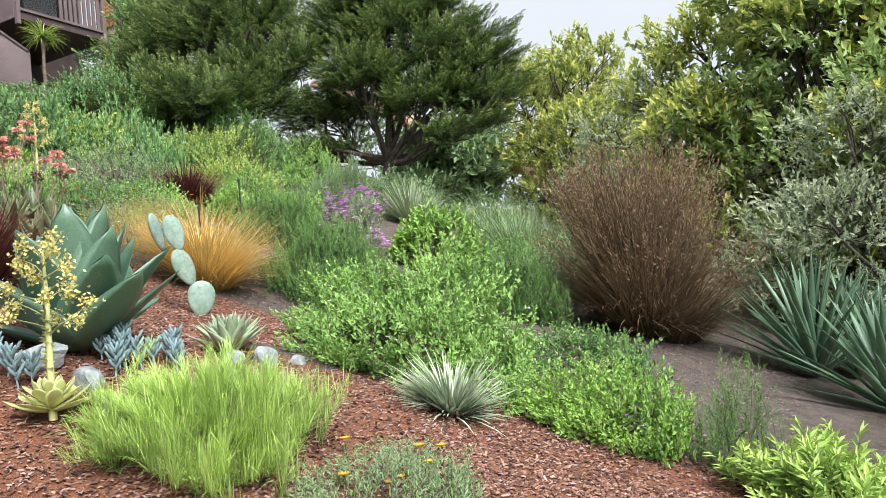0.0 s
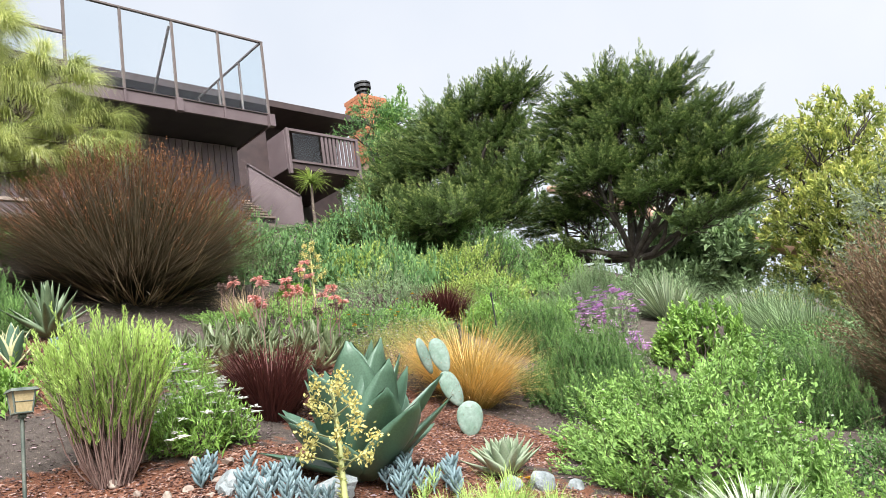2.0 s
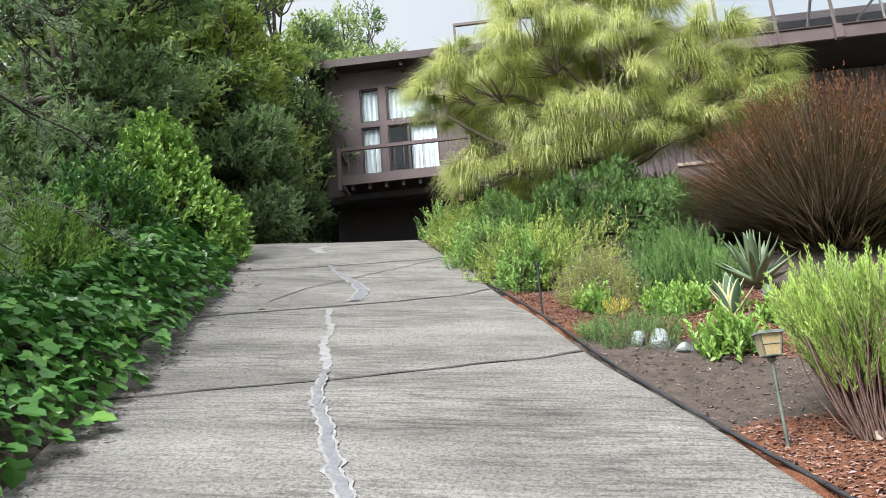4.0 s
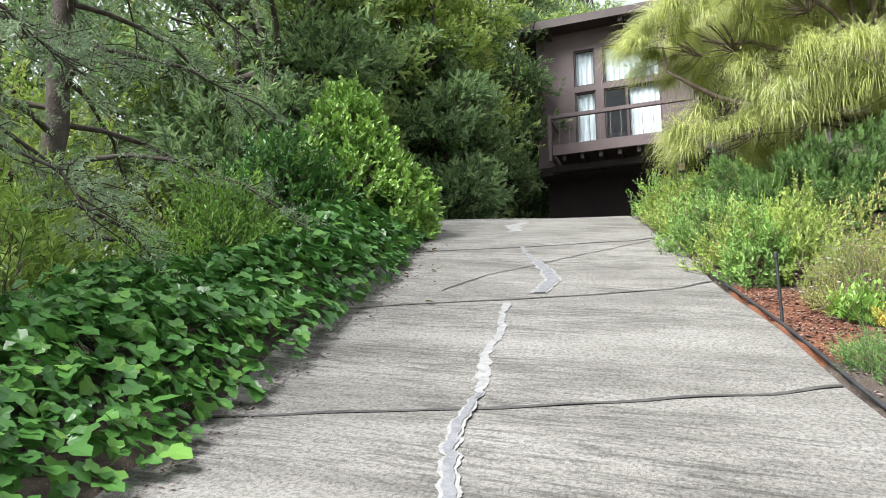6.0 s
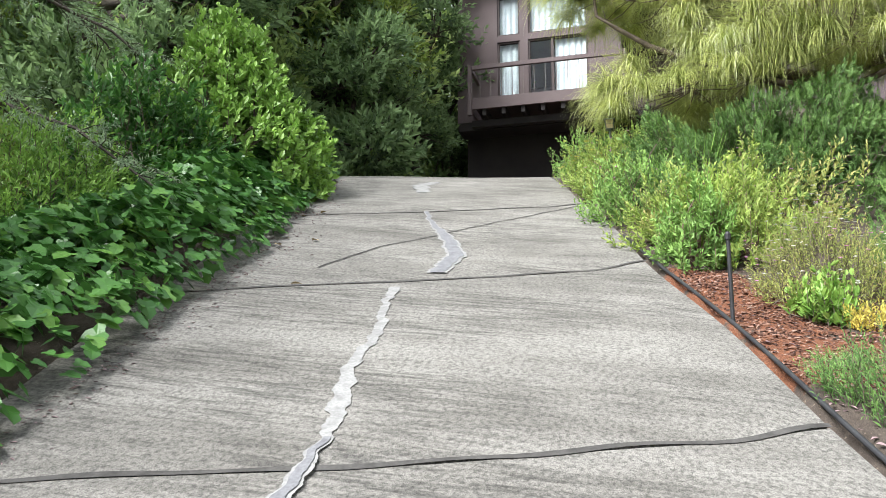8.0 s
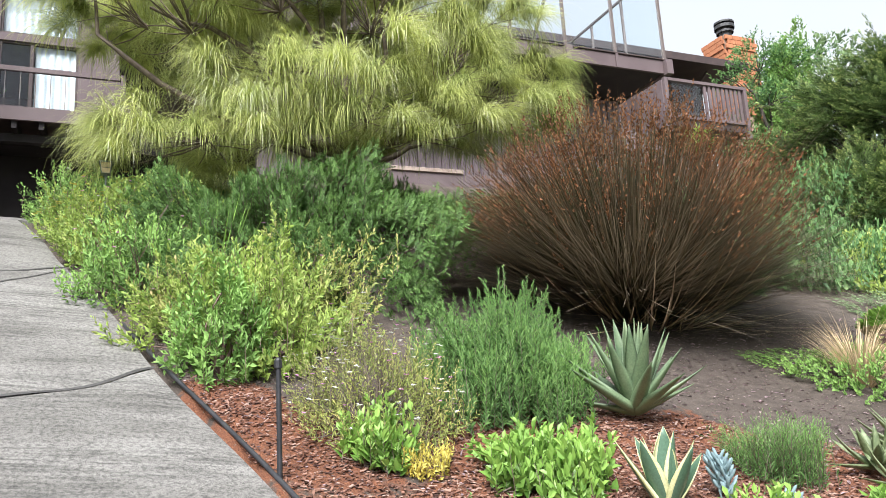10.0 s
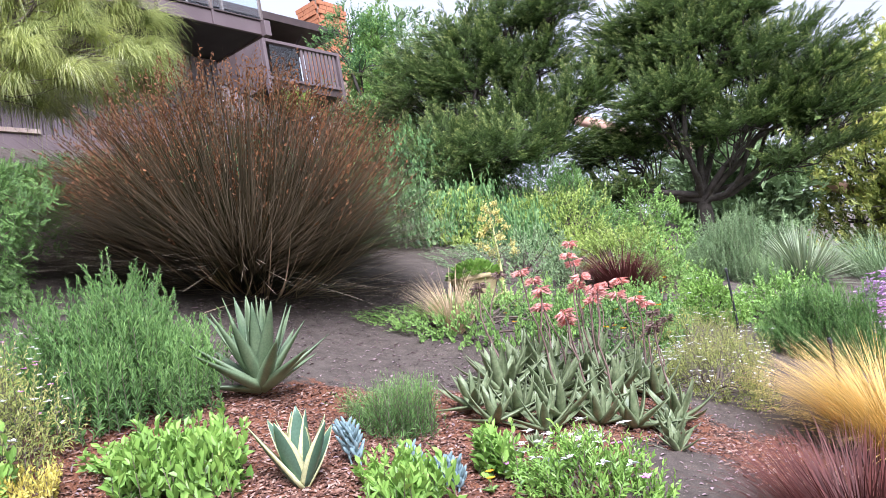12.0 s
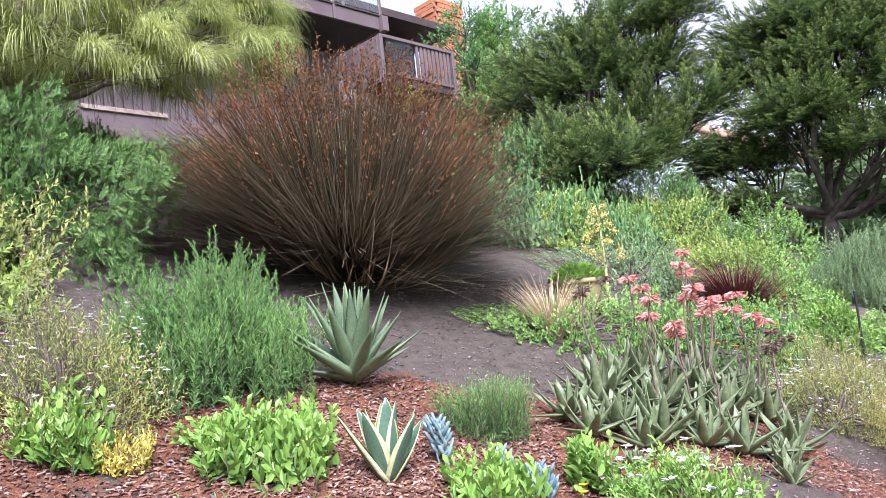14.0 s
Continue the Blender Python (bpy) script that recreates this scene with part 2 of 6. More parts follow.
def ground_material():
    """Grey-brown soil of the paths, red-brown bark mulch over the beds by a broad noise, and small litter."""
    m, t, b = nodes_of("garden_soil")
    pos = t.nodes.new("ShaderNodeNewGeometry").outputs["Position"]
    attr = t.nodes.new("ShaderNodeAttribute")
    attr.attribute_name = "mulch"
    fine = noise_node(t, 70, 5, 0.7, pos)
    mid = noise_node(t, 9, 5, 0.6, pos)
    soil = mix_node(t, ramp_node(t, mid, [(0.3, (0, 0, 0)), (0.7, (1, 1, 1))]), (.078, .060, .049), (.155, .125, .105))
    chips = ramp_node(t, noise_node(t, 110, 4, 0.7, pos), [(0.25, (.055, .024, .016)), (0.5, (.24, .09, .045)), (0.7, (.36, .16, .085))])
    edge = t.nodes.new("ShaderNodeMath")
    edge.operation = "ADD"
    t.links.new(attr.outputs["Fac"], edge.inputs[0])
    t.links.new(mid, edge.inputs[1])
    fac = ramp_node(t, edge.outputs[0], [(0.85, (0, 0, 0)), (1.05, (1, 1, 1))])
    c = mix_node(t, fac, soil, chips)
    litter = ramp_node(t, noise_node(t, 42, 2, 0.5, pos), [(0.66, (0, 0, 0)), (0.72, (1, 1, 1))])
    c = mix_node(t, litter, c, (.30, .24, .19))
    c = mix_node(t, 1.0, c, ramp_node(t, noise_node(t, 240, 3, 0.7, pos), [(0.3, (.5, .5, .5)), (0.65, (1.35, 1.33, 1.3))]), "MULTIPLY")
    t.links.new(c, b.inputs["Base Color"])
    b.inputs["Roughness"].default_value = 0.95
    bump_node(t, b, fine, 0.9, 0.03)
    return m


def concrete_material():
    """Broom-finished concrete: ribs across the slope, grit, weather stains and darker worn bands."""
    m, t, b = nodes_of("broomed_concrete")
    pos = t.nodes.new("ShaderNodeNewGeometry").outputs["Position"]
    mp = t.nodes.new("ShaderNodeMapping")
    mp.inputs["Rotation"].default_value = (0, 0, radians(-15))
    t.links.new(pos, mp.inputs["Vector"])
    mp.inputs["Scale"].default_value = (34, 2.6, 8)
    comb = noise_node(t, 1.0, 4, 0.6, mp.outputs[0])
    stretch = t.nodes.new("ShaderNodeMapping")
    stretch.inputs["Rotation"].default_value = (0, 0, radians(-15))
    stretch.inputs["Scale"].default_value = (1.6, .5, 1)
    t.links.new(pos, stretch.inputs["Vector"])
    stain = noise_node(t, 1.3, 6, 0.62, stretch.outputs[0])
    grit = noise_node(t, 160, 3, 0.7, pos)
    speck = noise_node(t, 48, 3, 0.6, pos)
    c = ramp_node(t, stain, [(0.3, (.15, .141, .127)), (0.5, (.245, .232, .213)), (0.72, (.33, .315, .292))])
    c = mix_node(t, 1.0, c, ramp_node(t, grit, [(0.3, (.4, .4, .4)), (0.56, (1.14, 1.14, 1.14))]), "MULTIPLY")
    c = mix_node(t, 1.0, c, ramp_node(t, speck, [(0.34, (.55, .55, .55)), (0.56, (1.12, 1.12, 1.12))]), "MULTIPLY")
    worn = ramp_node(t, noise_node(t, .9, 4, 0.6, stretch.outputs[0]), [(0.36, (0, 0, 0)), (0.56, (1, 1, 1))])
    ribs = mix_node(t, worn, (1, 1, 1), ramp_node(t, comb, [(0.36, (.5, .5, .5)), (0.56, (1.08, 1.08, 1.08))]))
    c = mix_node(t, 1.0, c, ribs, "MULTIPLY")
    t.links.new(c, b.inputs["Base Color"])
    b.inputs["Roughness"].default_value = 0.9
    h = mix_node(t, 0.5, comb, grit)
    bump_node(t, b, h, 0.8, 0.016)
    return m


M_SOIL, M_CONC = ground_material(), concrete_material()
M_PATCH = solid("grey_crack_filler", (.17, .17, .185), (.25, .25, .265), 14, 0.8, 0.4, 0.006, 70)
M_HALO = solid("white_mortar_smear", (.25, .247, .243), (.37, .365, .36), 16, 0.9, 0.4, 0.004, 80)
M_JOINT = solid("dark_joint", (.05, .047, .045), (.10, .095, .09), 12, 0.95)


def glass_material(name, rough, tint, alpha):
    m, t, b = nodes_of(name)
    b.inputs["Base Color"].default_value = (*tint, 1)
    b.inputs["Roughness"].default_value = rough
    b.inputs["Transmission Weight"].default_value = alpha
    b.inputs["IOR"].default_value = 1.45
    return m


M_GLASS = glass_material("clear_pane", 0.02, (.9, .95, .97), 1.0)
M_FROST = glass_material("hazy_pane", 0.25, (.85, .9, .95), 0.85)


# ---- mesh builders ----
def np_mesh(name, V, groups, mats, smooth=False):
    """A mesh from an array of points and groups of (faces as rows of indices, material number)."""
    me = bpy.data.meshes.new(name)
    V = np.asarray(V, np.float32)
    me.vertices.add(len(V))
    me.vertices.foreach_set("co", V.ravel())
    loops = np.concatenate([np.asarray(F).ravel() for F, _ in groups]).astype(np.int32)
    sizes = np.concatenate([np.full(len(F), np.asarray(F).shape[1]) for F, _ in groups])
    me.loops.add(len(loops))
    me.loops.foreach_set("vertex_index", loops)
    me.polygons.add(len(sizes))
    me.polygons.foreach_set("loop_start", np.concatenate([[0], np.cumsum(sizes)[:-1]]).astype(np.int32))
    me.polygons.foreach_set("material_index", np.concatenate([np.full(len(F), k) for F, k in groups]).astype(np.int32))
    me.polygons.foreach_set("use_smooth", np.full(len(sizes), smooth))
    for m in mats:
        me.materials.append(m)
    me.update(calc_edges=True)
    me.validate()
    return me


class Soup:
    """Collects pieces of one mesh."""
    def __init__(self):
        self.V, self.groups, self.n = [], [], 0

    def add(self, V, F, k=0):
        V, F = np.asarray(V, float).reshape(-1, 3), np.asarray(F, int)
        if len(V) and len(F):
            self.V.append(V)
            self.groups.append((F + self.n, k))
            self.n += len(V)
        return self

    def mesh(self, name, *mats, smooth=False):
        return np_mesh(name, np.concatenate(self.V), self.groups, mats, smooth)


def thing(name, x, y, z, label, category, group="", turn=0.0):
    ob = new(name)
    ob.matrix_basis = pose(x, y, z, 0, 0, turn)
    return tagged(ob, label, category, group)


def put(name, mesh, parent=None, m=None, label=""):
    if "age_shade" not in mesh.attributes and mesh.materials and mesh.materials[0] and mesh.materials[0].node_tree.nodes.get("Attribute"):
        at = mesh.attributes.new("age_shade", "FLOAT", "POINT")
        at.data.foreach_set("value", np.full(len(mesh.vertices), .55, np.float32))
    ob = new(name, mesh)
    if parent is not None:
        ob.parent = parent
    if m is not None:
        ob.matrix_basis = m
    if label:
        ob["label"] = label
    return ob


def mass(name, mesh, parent, label=""):
    """A part of countless small pieces."""
    return tagged(put(name, mesh, parent, None, label), kind="stuff")


def box(name, x0, x1, y0, y1, z0, z1, material, parent=None, label="", bevel=0.006):
    bm = bmesh.new()
    bmesh.ops.create_cube(bm, size=1.0)
    for v in bm.verts:
        v.co = ((x0 + x1) / 2 + v.co.x * (x1 - x0), (y0 + y1) / 2 + v.co.y * (y1 - y0), (z0 + z1) / 2 + v.co.z * (z1 - z0))
    if bevel:
        bmesh.ops.bevel(bm, geom=bm.edges[:], offset=min(bevel, min(x1 - x0, y1 - y0, z1 - z0) * .3), segments=1, affect="EDGES")
    me = bpy.data.meshes.new(name)
    bm.to_mesh(me)
    bm.free()
    me.materials.append(material)
    return put(name, me, parent, None, label)


def beam(name, a, b, w, h, material, parent=None, label=""):
    """A straight bar from a to b, w wide and h high, built in world places."""
    a, b = Vector(a), Vector(b)
    d = (b - a).normalized()
    s = d.cross(Vector((0, 0, 1)))
    s = s.normalized() if s.length > 1e-4 else Vector((1, 0, 0))
    u = s.cross(d)
    V = [p + s * (i * w / 2) + u * (j * h / 2) for p in (a, b) for i, j in ((-1, -1), (1, -1), (1, 1), (-1, 1))]
    me = bpy.data.meshes.new(name)
    me.from_pydata(V, [], [(3, 2, 1, 0), (4, 5, 6, 7), (0, 1, 5, 4), (1, 2, 6, 5), (2, 3, 7, 6), (3, 0, 4, 7)])
    me.materials.append(material)
    return put(name, me, parent, None, label)


def unit(A):
    A = np.asarray(A, float)
    return A / np.maximum(np.linalg.norm(A, axis=-1, keepdims=True), 1e-9)


def axes_of(D, ref):
    """Turning matrices whose second axis is D and whose third lies near ref."""
    X = unit(np.cross(D, ref))
    Z = np.cross(X, D)
    return np.stack([X, D, Z], axis=-1)


LEAF = (np.array([(0, 0, 0), (-.5, .45, .1), (0, 1, -.05), (.5, .45, .1)]), np.array([(0, 3, 2), (0, 2, 1)]))
OVAL = (np.array([(0, 0, 0), (-.4, .25, .07), (-.5, .58, .08), (0, 1, -.1), (.5, .58, .08), (.4, .25, .07)]), np.array([(0, 5, 4, 3), (0, 3, 2, 1)]))
IVYL = (np.array([(0, .3, -.03), (0, 0, 0), (.33, -.1, .03), (.56, .14, .03), (.36, .36, .05), (.4, .62, .02), (0, 1.0, -.06), (-.4, .62, .02), (-.36, .36, .05), (-.56, .14, .03), (-.33, -.1, .03)]),
        np.array([(0, 1, 2), (0, 2, 3), (0, 3, 4), (0, 4, 5), (0, 5, 6), (0, 6, 7), (0, 7, 8), (0, 8, 9), (0, 9, 10), (0, 10, 1)]))




def spray_template(pairs=5):
    """A flat frond: a thin axis with paired scale-leaved sprigs that shorten to the tip."""
    V, F = [(-.02, 0, 0), (.02, 0, 0), (.008, 1, -.05), (-.008, 1, -.05)], [(0, 1, 2, 3)]
    for i in range(pairs):
        y = .08 + .84 * i / pairs
        ln = .42 * (1 - .62 * i / pairs) * (.75 + .25 * (i % 2))
        for k in (-1, 1):
            yy = y + (.05 if k > 0 else 0)
            b, w = len(V), .12
            V += [(0, yy, 0), (k * ln * .45 - w * .35, yy + ln * .42 + w * .3, .04), (k * ln * .8, yy + ln * .95, -.02), (k * ln * .45 + w * .6 * k, yy + ln * .3 - w * .2, .03)]
            F.append((b, b + 3, b + 2, b + 1) if k > 0 else (b, b + 1, b + 2, b + 3))
    return np.array(V, float), np.array(F)


SPRAY = spray_template()


def age_shaded(mesh, values):
    """Stores how far out each leaf sits, for its young or old tint and the inner shade painted into its colour."""
    at = mesh.attributes.new("age_shade", "FLOAT", "POINT")
    at.data.foreach_set("value", np.asarray(values, np.float32))
    return mesh


def scatter(tpl, P, D, ref, L, W):
    """Copies of a leaf at P along D, facing ref, L long and W wide."""
    T, F = tpl
    A = axes_of(unit(D), ref)
    S = np.stack([W, L, L], axis=-1)
    V = P[:, None, :] + np.einsum("nij,nkj->nki", A, T[None] * S[:, None, :])
    FF = (F[None] + (np.arange(len(P)) * len(T))[:, None, None]).reshape(-1, F.shape[1])
    return V.reshape(-1, 3), FF


def sphere_dirs(rng, n, low=-0.2):
    z = rng.uniform(low, 1, n)
    a = rng.uniform(0, 2 * np.pi, n)
    r = np.sqrt(1 - z * z)
    return np.stack([r * np.cos(a), r * np.sin(a), z], -1)


def lumps(D, rng, amount, k=3.0):
    r = np.ones(len(D))
    for i in range(5):
        q = rng.normal(size=3) * k * (1 + .5 * i)
        r += amount / (1 + .4 * i) * np.sin(D @ q + rng.uniform(0, 6.3))
    return r


def strips(B, dirs, L, tilt, droop, width, segs=5, flat=False):
    """Tapered blades: from B, leaning tilt from upright toward dirs, bending on by droop."""
    n = len(B)
    H = np.stack([np.cos(dirs), np.sin(dirs), np.zeros(n)], -1)
    side = np.stack([-np.sin(dirs), np.cos(dirs), np.zeros(n)], -1)
    P = B.copy()
    rings = []
    for i in range(segs + 1):
        s = i / segs
        w = width * (np.clip(1.25 * (1 - s), 0, 1) ** .7 * .96 + .04) * (0.55 + .45 * min(1, s * 4)) / 2
        rings.append(np.stack([P - side * w[:, None], P + side * w[:, None]], 1))
        th = tilt + droop * (s + .5 / segs)
        P = P + (H * np.sin(th)[:, None] + np.array([0, 0, 1.0]) * np.cos(th)[:, None]) * (L / segs)[:, None]
    V = np.stack(rings, 1).reshape(n, -1, 3)
    q = np.array([(2 * i, 2 * i + 1, 2 * i + 3, 2 * i + 2) for i in range(segs)])
    F = (q[None] + (np.arange(n) * (2 * segs + 2))[:, None, None]).reshape(-1, 4)
    tip = rings[-1].mean(1)
    return V.reshape(-1, 3), F, tip, unit(tip - rings[-2].mean(1))


def tube(points, radii, sides=6):
    P = np.asarray(points, float)
    T = unit(np.gradient(P, axis=0))
    ref = np.where(np.abs(T[:, 2:3]) > .9, np.array([[1.0, 0, 0]]), np.array([[0, 0, 1.0]]))
    X = unit(np.cross(T, ref))
    Y = np.cross(X, T)
    a = np.linspace(0, 2 * np.pi, sides, endpoint=False)
    R = np.asarray(radii, float)[:, None, None]
    V = P[:, None] + R * (X[:, None] * np.cos(a)[None, :, None] + Y[:, None] * np.sin(a)[None, :, None])
    n = len(P)
    F = [(i * sides + j, i * sides + (j + 1) % sides, (i + 1) * sides + (j + 1) % sides, (i + 1) * sides + j) for i in range(n - 1) for j in range(sides)]
    return V.reshape(-1, 3), np.array(F)


def limb(rng, a, b, r0, r1, bend=.12, n=6, sides=6):
    a, b = np.asarray(a, float), np.asarray(b, float)
    s = np.linspace(0, 1, n)[:, None]
    P = a + (b - a) * s + np.sin(s * np.pi) * rng.normal(size=3) * bend * np.linalg.norm(b - a) + rng.normal(size=(n, 3)) * .012 * np.linalg.norm(b - a)
    P[0], P[-1] = a, b
    return tube(P, np.linspace(r0, r1, n), sides)


def drape(V, x, y, h):
    """Lets the foot of a plant follow the slope."""
    z0 = ground_z(x, y)
    dz = heights(V[:, 0] + x, V[:, 1] + y) - z0
    V = V.copy()
    V[:, 2] += dz * np.clip(1 - V[:, 2] / max(h, .1), 0, 1)
    return V


def shrub(name, label, category, x, y, w, h, mat, seed, n=420, m=12, sprig=.22, leaf=.05, lw=.4, angle=.9, up=.6, depth=None, lump=.16,
          tpl=LEAF, flowers=(), low=-.12, group="", stemmat=None, hollow=.55, dry=0.0, turn=0.0, faceup=.0, poke=.25):
    """A dome of leafy sprigs on twigs: w wide, h high; up: how far the sprigs stand upright; flowers: (material, number, size)."""
    rng = np.random.default_rng(seed)
    ob = thing(name, x, y, ground_z(x, y), label, category, group)
    h0, h = h, max(.05, h - .3 * sprig * (.4 + up))
    rx, ry = w / 2 - .15 * sprig, (depth or w) / 2 - .15 * sprig
    D = sphere_dirs(rng, n, low)
    r = lumps(D, rng, lump) * rng.uniform(hollow, 1.0, n) ** .45
    c, s = math.cos(turn), math.sin(turn)
    P = D * r[:, None] * np.array([rx, ry, h]) * np.array([1, 1, .92]) + np.array([0, 0, .06 * h])
    P[:, :2] = P[:, :2] @ np.array([[c, s], [-s, c]])
    P[:, 2] = np.maximum(P[:, 2], .02)
    G = unit(D * np.array([1, 1, .7]) * (1 - up) + np.array([0, 0, 1.0]) * up + rng.normal(size=(n, 3)) * .22)
    L = sprig * rng.uniform(.6, 1.25, n)
    P = P - G * (sprig * (1 - poke))[:, None] if np.ndim(sprig) else P - G * (sprig * (1 - poke))
    P[:, 2] = np.maximum(P[:, 2], 0)
    sp = (np.arange(m) + .6) / m
    Q = (P[:, None] + G[:, None] * (L[:, None] * sp)[..., None]).reshape(-1, 3)
    GG = np.repeat(G, m, 0)
    rad = unit(np.cross(GG, rng.normal(size=(n * m, 3))))
    an = angle * np.tile(1.15 - .55 * sp, n) * rng.uniform(.7, 1.2, n * m)
    DD = GG * np.cos(an)[:, None] + rad * np.sin(an)[:, None]
    LL = leaf * rng.uniform(.65, 1.25, n * m) * np.tile(1.1 - .4 * sp, n)
    ref = unit(GG + rng.normal(size=GG.shape) * .35 + np.array([0, 0, faceup]))
    V, F = scatter(tpl, Q, DD, ref, LL, LL * lw)
    # leaves darken toward the sprig's base: old-leaf tint plus painted inner shade
    mass("foliage", age_shaded(Soup().add(drape(V, x, y, h), F).mesh("foliage", mat), (.6 * np.tile(sp, n)[:, None] + .4 * np.clip(tpl[0][:, 1], 0, 1)[None]).ravel()), ob)
    st = Soup()
    V, F, _, _ = strips(P, np.arctan2(G[:, 1], G[:, 0]), L, np.arccos(np.clip(G[:, 2], -1, 1)), np.zeros(n), np.full(n, max(.004, leaf * .09)), 2)
    st.add(drape(V, x, y, h), F)
    for i in rng.choice(n, min(n, 46), replace=False):
        b = np.array([P[i, 0] * .12, P[i, 1] * .12, -.03])
        V, F = limb(rng, b, P[i] + G[i] * .02, .006 + .008 * h, .003, .10, 5, 4)
        st.add(drape(V, x, y, h), F)
    mass("twig", st.mesh("twig", stemmat or M_TWIG), ob)
    for fm, k, size in flowers:
        i = rng.choice(n, k, replace=k > n)
        i = i[D[i, 2] > .05]
        T = P[i] + G[i] * (L[i] * 1.08 + size * .9)[:, None] + rng.normal(size=(len(i), 3)) * .02
        fs = Soup()
        for j in range(7):
            a = j * 2 * np.pi / 7 + rng.uniform(0, 6.3, len(i))
            pd = np.stack([np.cos(a), np.sin(a), rng.uniform(.0, .45, len(i))], -1)
            V, F = scatter(LEAF, T, pd, np.tile([0, 0, 1.0], (len(i), 1)), np.full(len(i), size), np.full(len(i), size * .5))
            fs.add(drape(V, x, y, h), F)
        mass("blossom", fs.mesh("blossom", fm), ob)
    return ob


def clump(name, label, x, y, r, h, mat, seed, n=500, spread=1.0, droop=.9, width=.008, category="ornamental grass", heads=None, head_size=.05, group="", segs=5, upright=0.1, lvar=.5, nhead=4, oval=1.0, head_below=9.0, dome=0.0):
    """A tuft of blades from one foot: r: foot's radius, h: blade length, spread: the outermost blades' lean in radians."""
    rng = np.random.default_rng(seed)
    ob = thing(name, x, y, ground_z(x, y), label, category, group)
    a = rng.uniform(0, 2 * np.pi, n)
    q = np.sqrt(rng.uniform(0, 1, n))
    B = np.stack([np.cos(a) * q * r, np.sin(a) * q * r * oval, np.full(n, -.02)], -1)
    L = h * rng.uniform(1 - lvar, 1.05, n) * (1 - dome * q)
    tilt = upright + spread * q * rng.uniform(.6, 1.1, n)
    dr = droop * rng.uniform(.3, 1.2, n)
    aa = a + rng.normal(size=n) * .5
    V, F, tips, td = strips(B, aa, L, tilt, dr, width * rng.uniform(.6, 1.2, n), segs)
    V = drape(V, x, y, h)
    # blades run dark to light from the foot, shade inside the tuft painted in
    mass("foliage", age_shaded(Soup().add(V, F).mesh("foliage", mat), np.tile(np.repeat(np.arange(segs + 1) / segs, 2), n)), ob)
    if heads:
        k = rng.choice(n, int(n * .8), replace=False)
        k = k[(tilt + dr)[k] < head_below]
        hs = Soup()
        for j in range(nhead):
            P = tips[k] - td[k] * (head_size * j * .8)
            V, F = scatter(LEAF, P, unit(td[k] + rng.normal(size=(len(k), 3)) * .45), rng.normal(size=(len(k), 3)), np.full(len(k), head_size), np.full(len(k), head_size * .34))
            hs.add(drape(V, x, y, h), F)
        mass("seed_head", hs.mesh("seed_head", heads), ob)
    return ob


def fleshy(name, L, W, T, bend, mats, rings=9, base=.55, belly=.45, channel=.35, tip=.02, margin=0.0):
    """One thick succulent leaf along +y, bending up by bend radians; a margin of another material where margin is set."""
    V, F, Fm = [], [], []
    edge_in, under = (.7, .74) if margin else (.82, .6)
    y, z = 0.0, 0.0
    for i in range(rings):
        s = i / (rings - 1)
        prof = (base + (1 - base) * math.sin(min(1, s / belly) * math.pi / 2)) if s < belly else math.cos((s - belly) / (1 - belly) * math.pi / 2) ** .85
        hw = max(tip * W, W / 2 * prof)
        th = max(T * .06, T * (1 - s * .85) * (prof * .6 + .4))
        e = bend * s
        for px, pz in ((-1, .9), (-edge_in, .55), (0, .5 - channel), (edge_in, .55), (1, .9), (under, -.1), (0, -.5), (-under, -.1)):
            up = pz * th + channel * abs(px) * hw * .35
            V.append((px * hw, y - math.sin(e) * up, z + math.cos(e) * up))
        d = L / (rings - 1)
        y, z = y + math.cos(e) * d, z + math.sin(e) * d
    for i in range(rings - 1):
        for j in range(8):
            q = (i * 8 + j, i * 8 + (j + 1) % 8, (i + 1) * 8 + (j + 1) % 8, (i + 1) * 8 + j)
            (Fm if margin and j in (0, 3, 4, 7) else F).append(q[::-1])
    groups = [(np.array(F), 0)]
    if Fm:
        groups.append((np.array(Fm), 1))
    groups.append((np.array([range(8)]), 0))
    groups.append((np.array([range((rings - 1) * 8 + 7, (rings - 1) * 8 - 1, -1)]), 0))
    return np_mesh(name, V, groups, mats, True)


def rosette(name, label, x, y, L, W, T, count, mats, seed, low=10, high=80, bend=.25, category="succulent", group="", lift=0.0, tilt=(0, 0), margin=0.0, spin=0.0, channel=.35, belly=.45, base=.55, shrink=.45):
    """Leaves in a spiral: the outer ones low and long, the inner ones upright and shorter."""
    rng = np.random.default_rng(seed)
    ob = thing(name, x, y, ground_z(x, y) + lift, label, category, group)
    ob.matrix_basis = ob.matrix_basis @ pose(0, 0, 0, tilt[0], tilt[1], spin)
    kinds = [fleshy("leaf", L, W, T, bend * f, mats, margin=margin, channel=channel, belly=belly, base=base) for f in (.6, 1.0, 1.5)]
    for i in range(count):
        s = i / max(1, count - 1)
        az = i * 137.5 + rng.uniform(-9, 9)
        el = low + (high - low) * s ** .9 + rng.uniform(-5, 5)
        k = (1 - shrink * s) * rng.uniform(.9, 1.08)
        m = pose(0, 0, .015 + .05 * L * s, 0, 0, az) @ pose(0, W * .12, 0, el, 0, 0) @ Matrix.Diagonal((k ** .6, k, k, 1))
        put("leaf", kinds[rng.integers(3)], ob, m)
    return ob


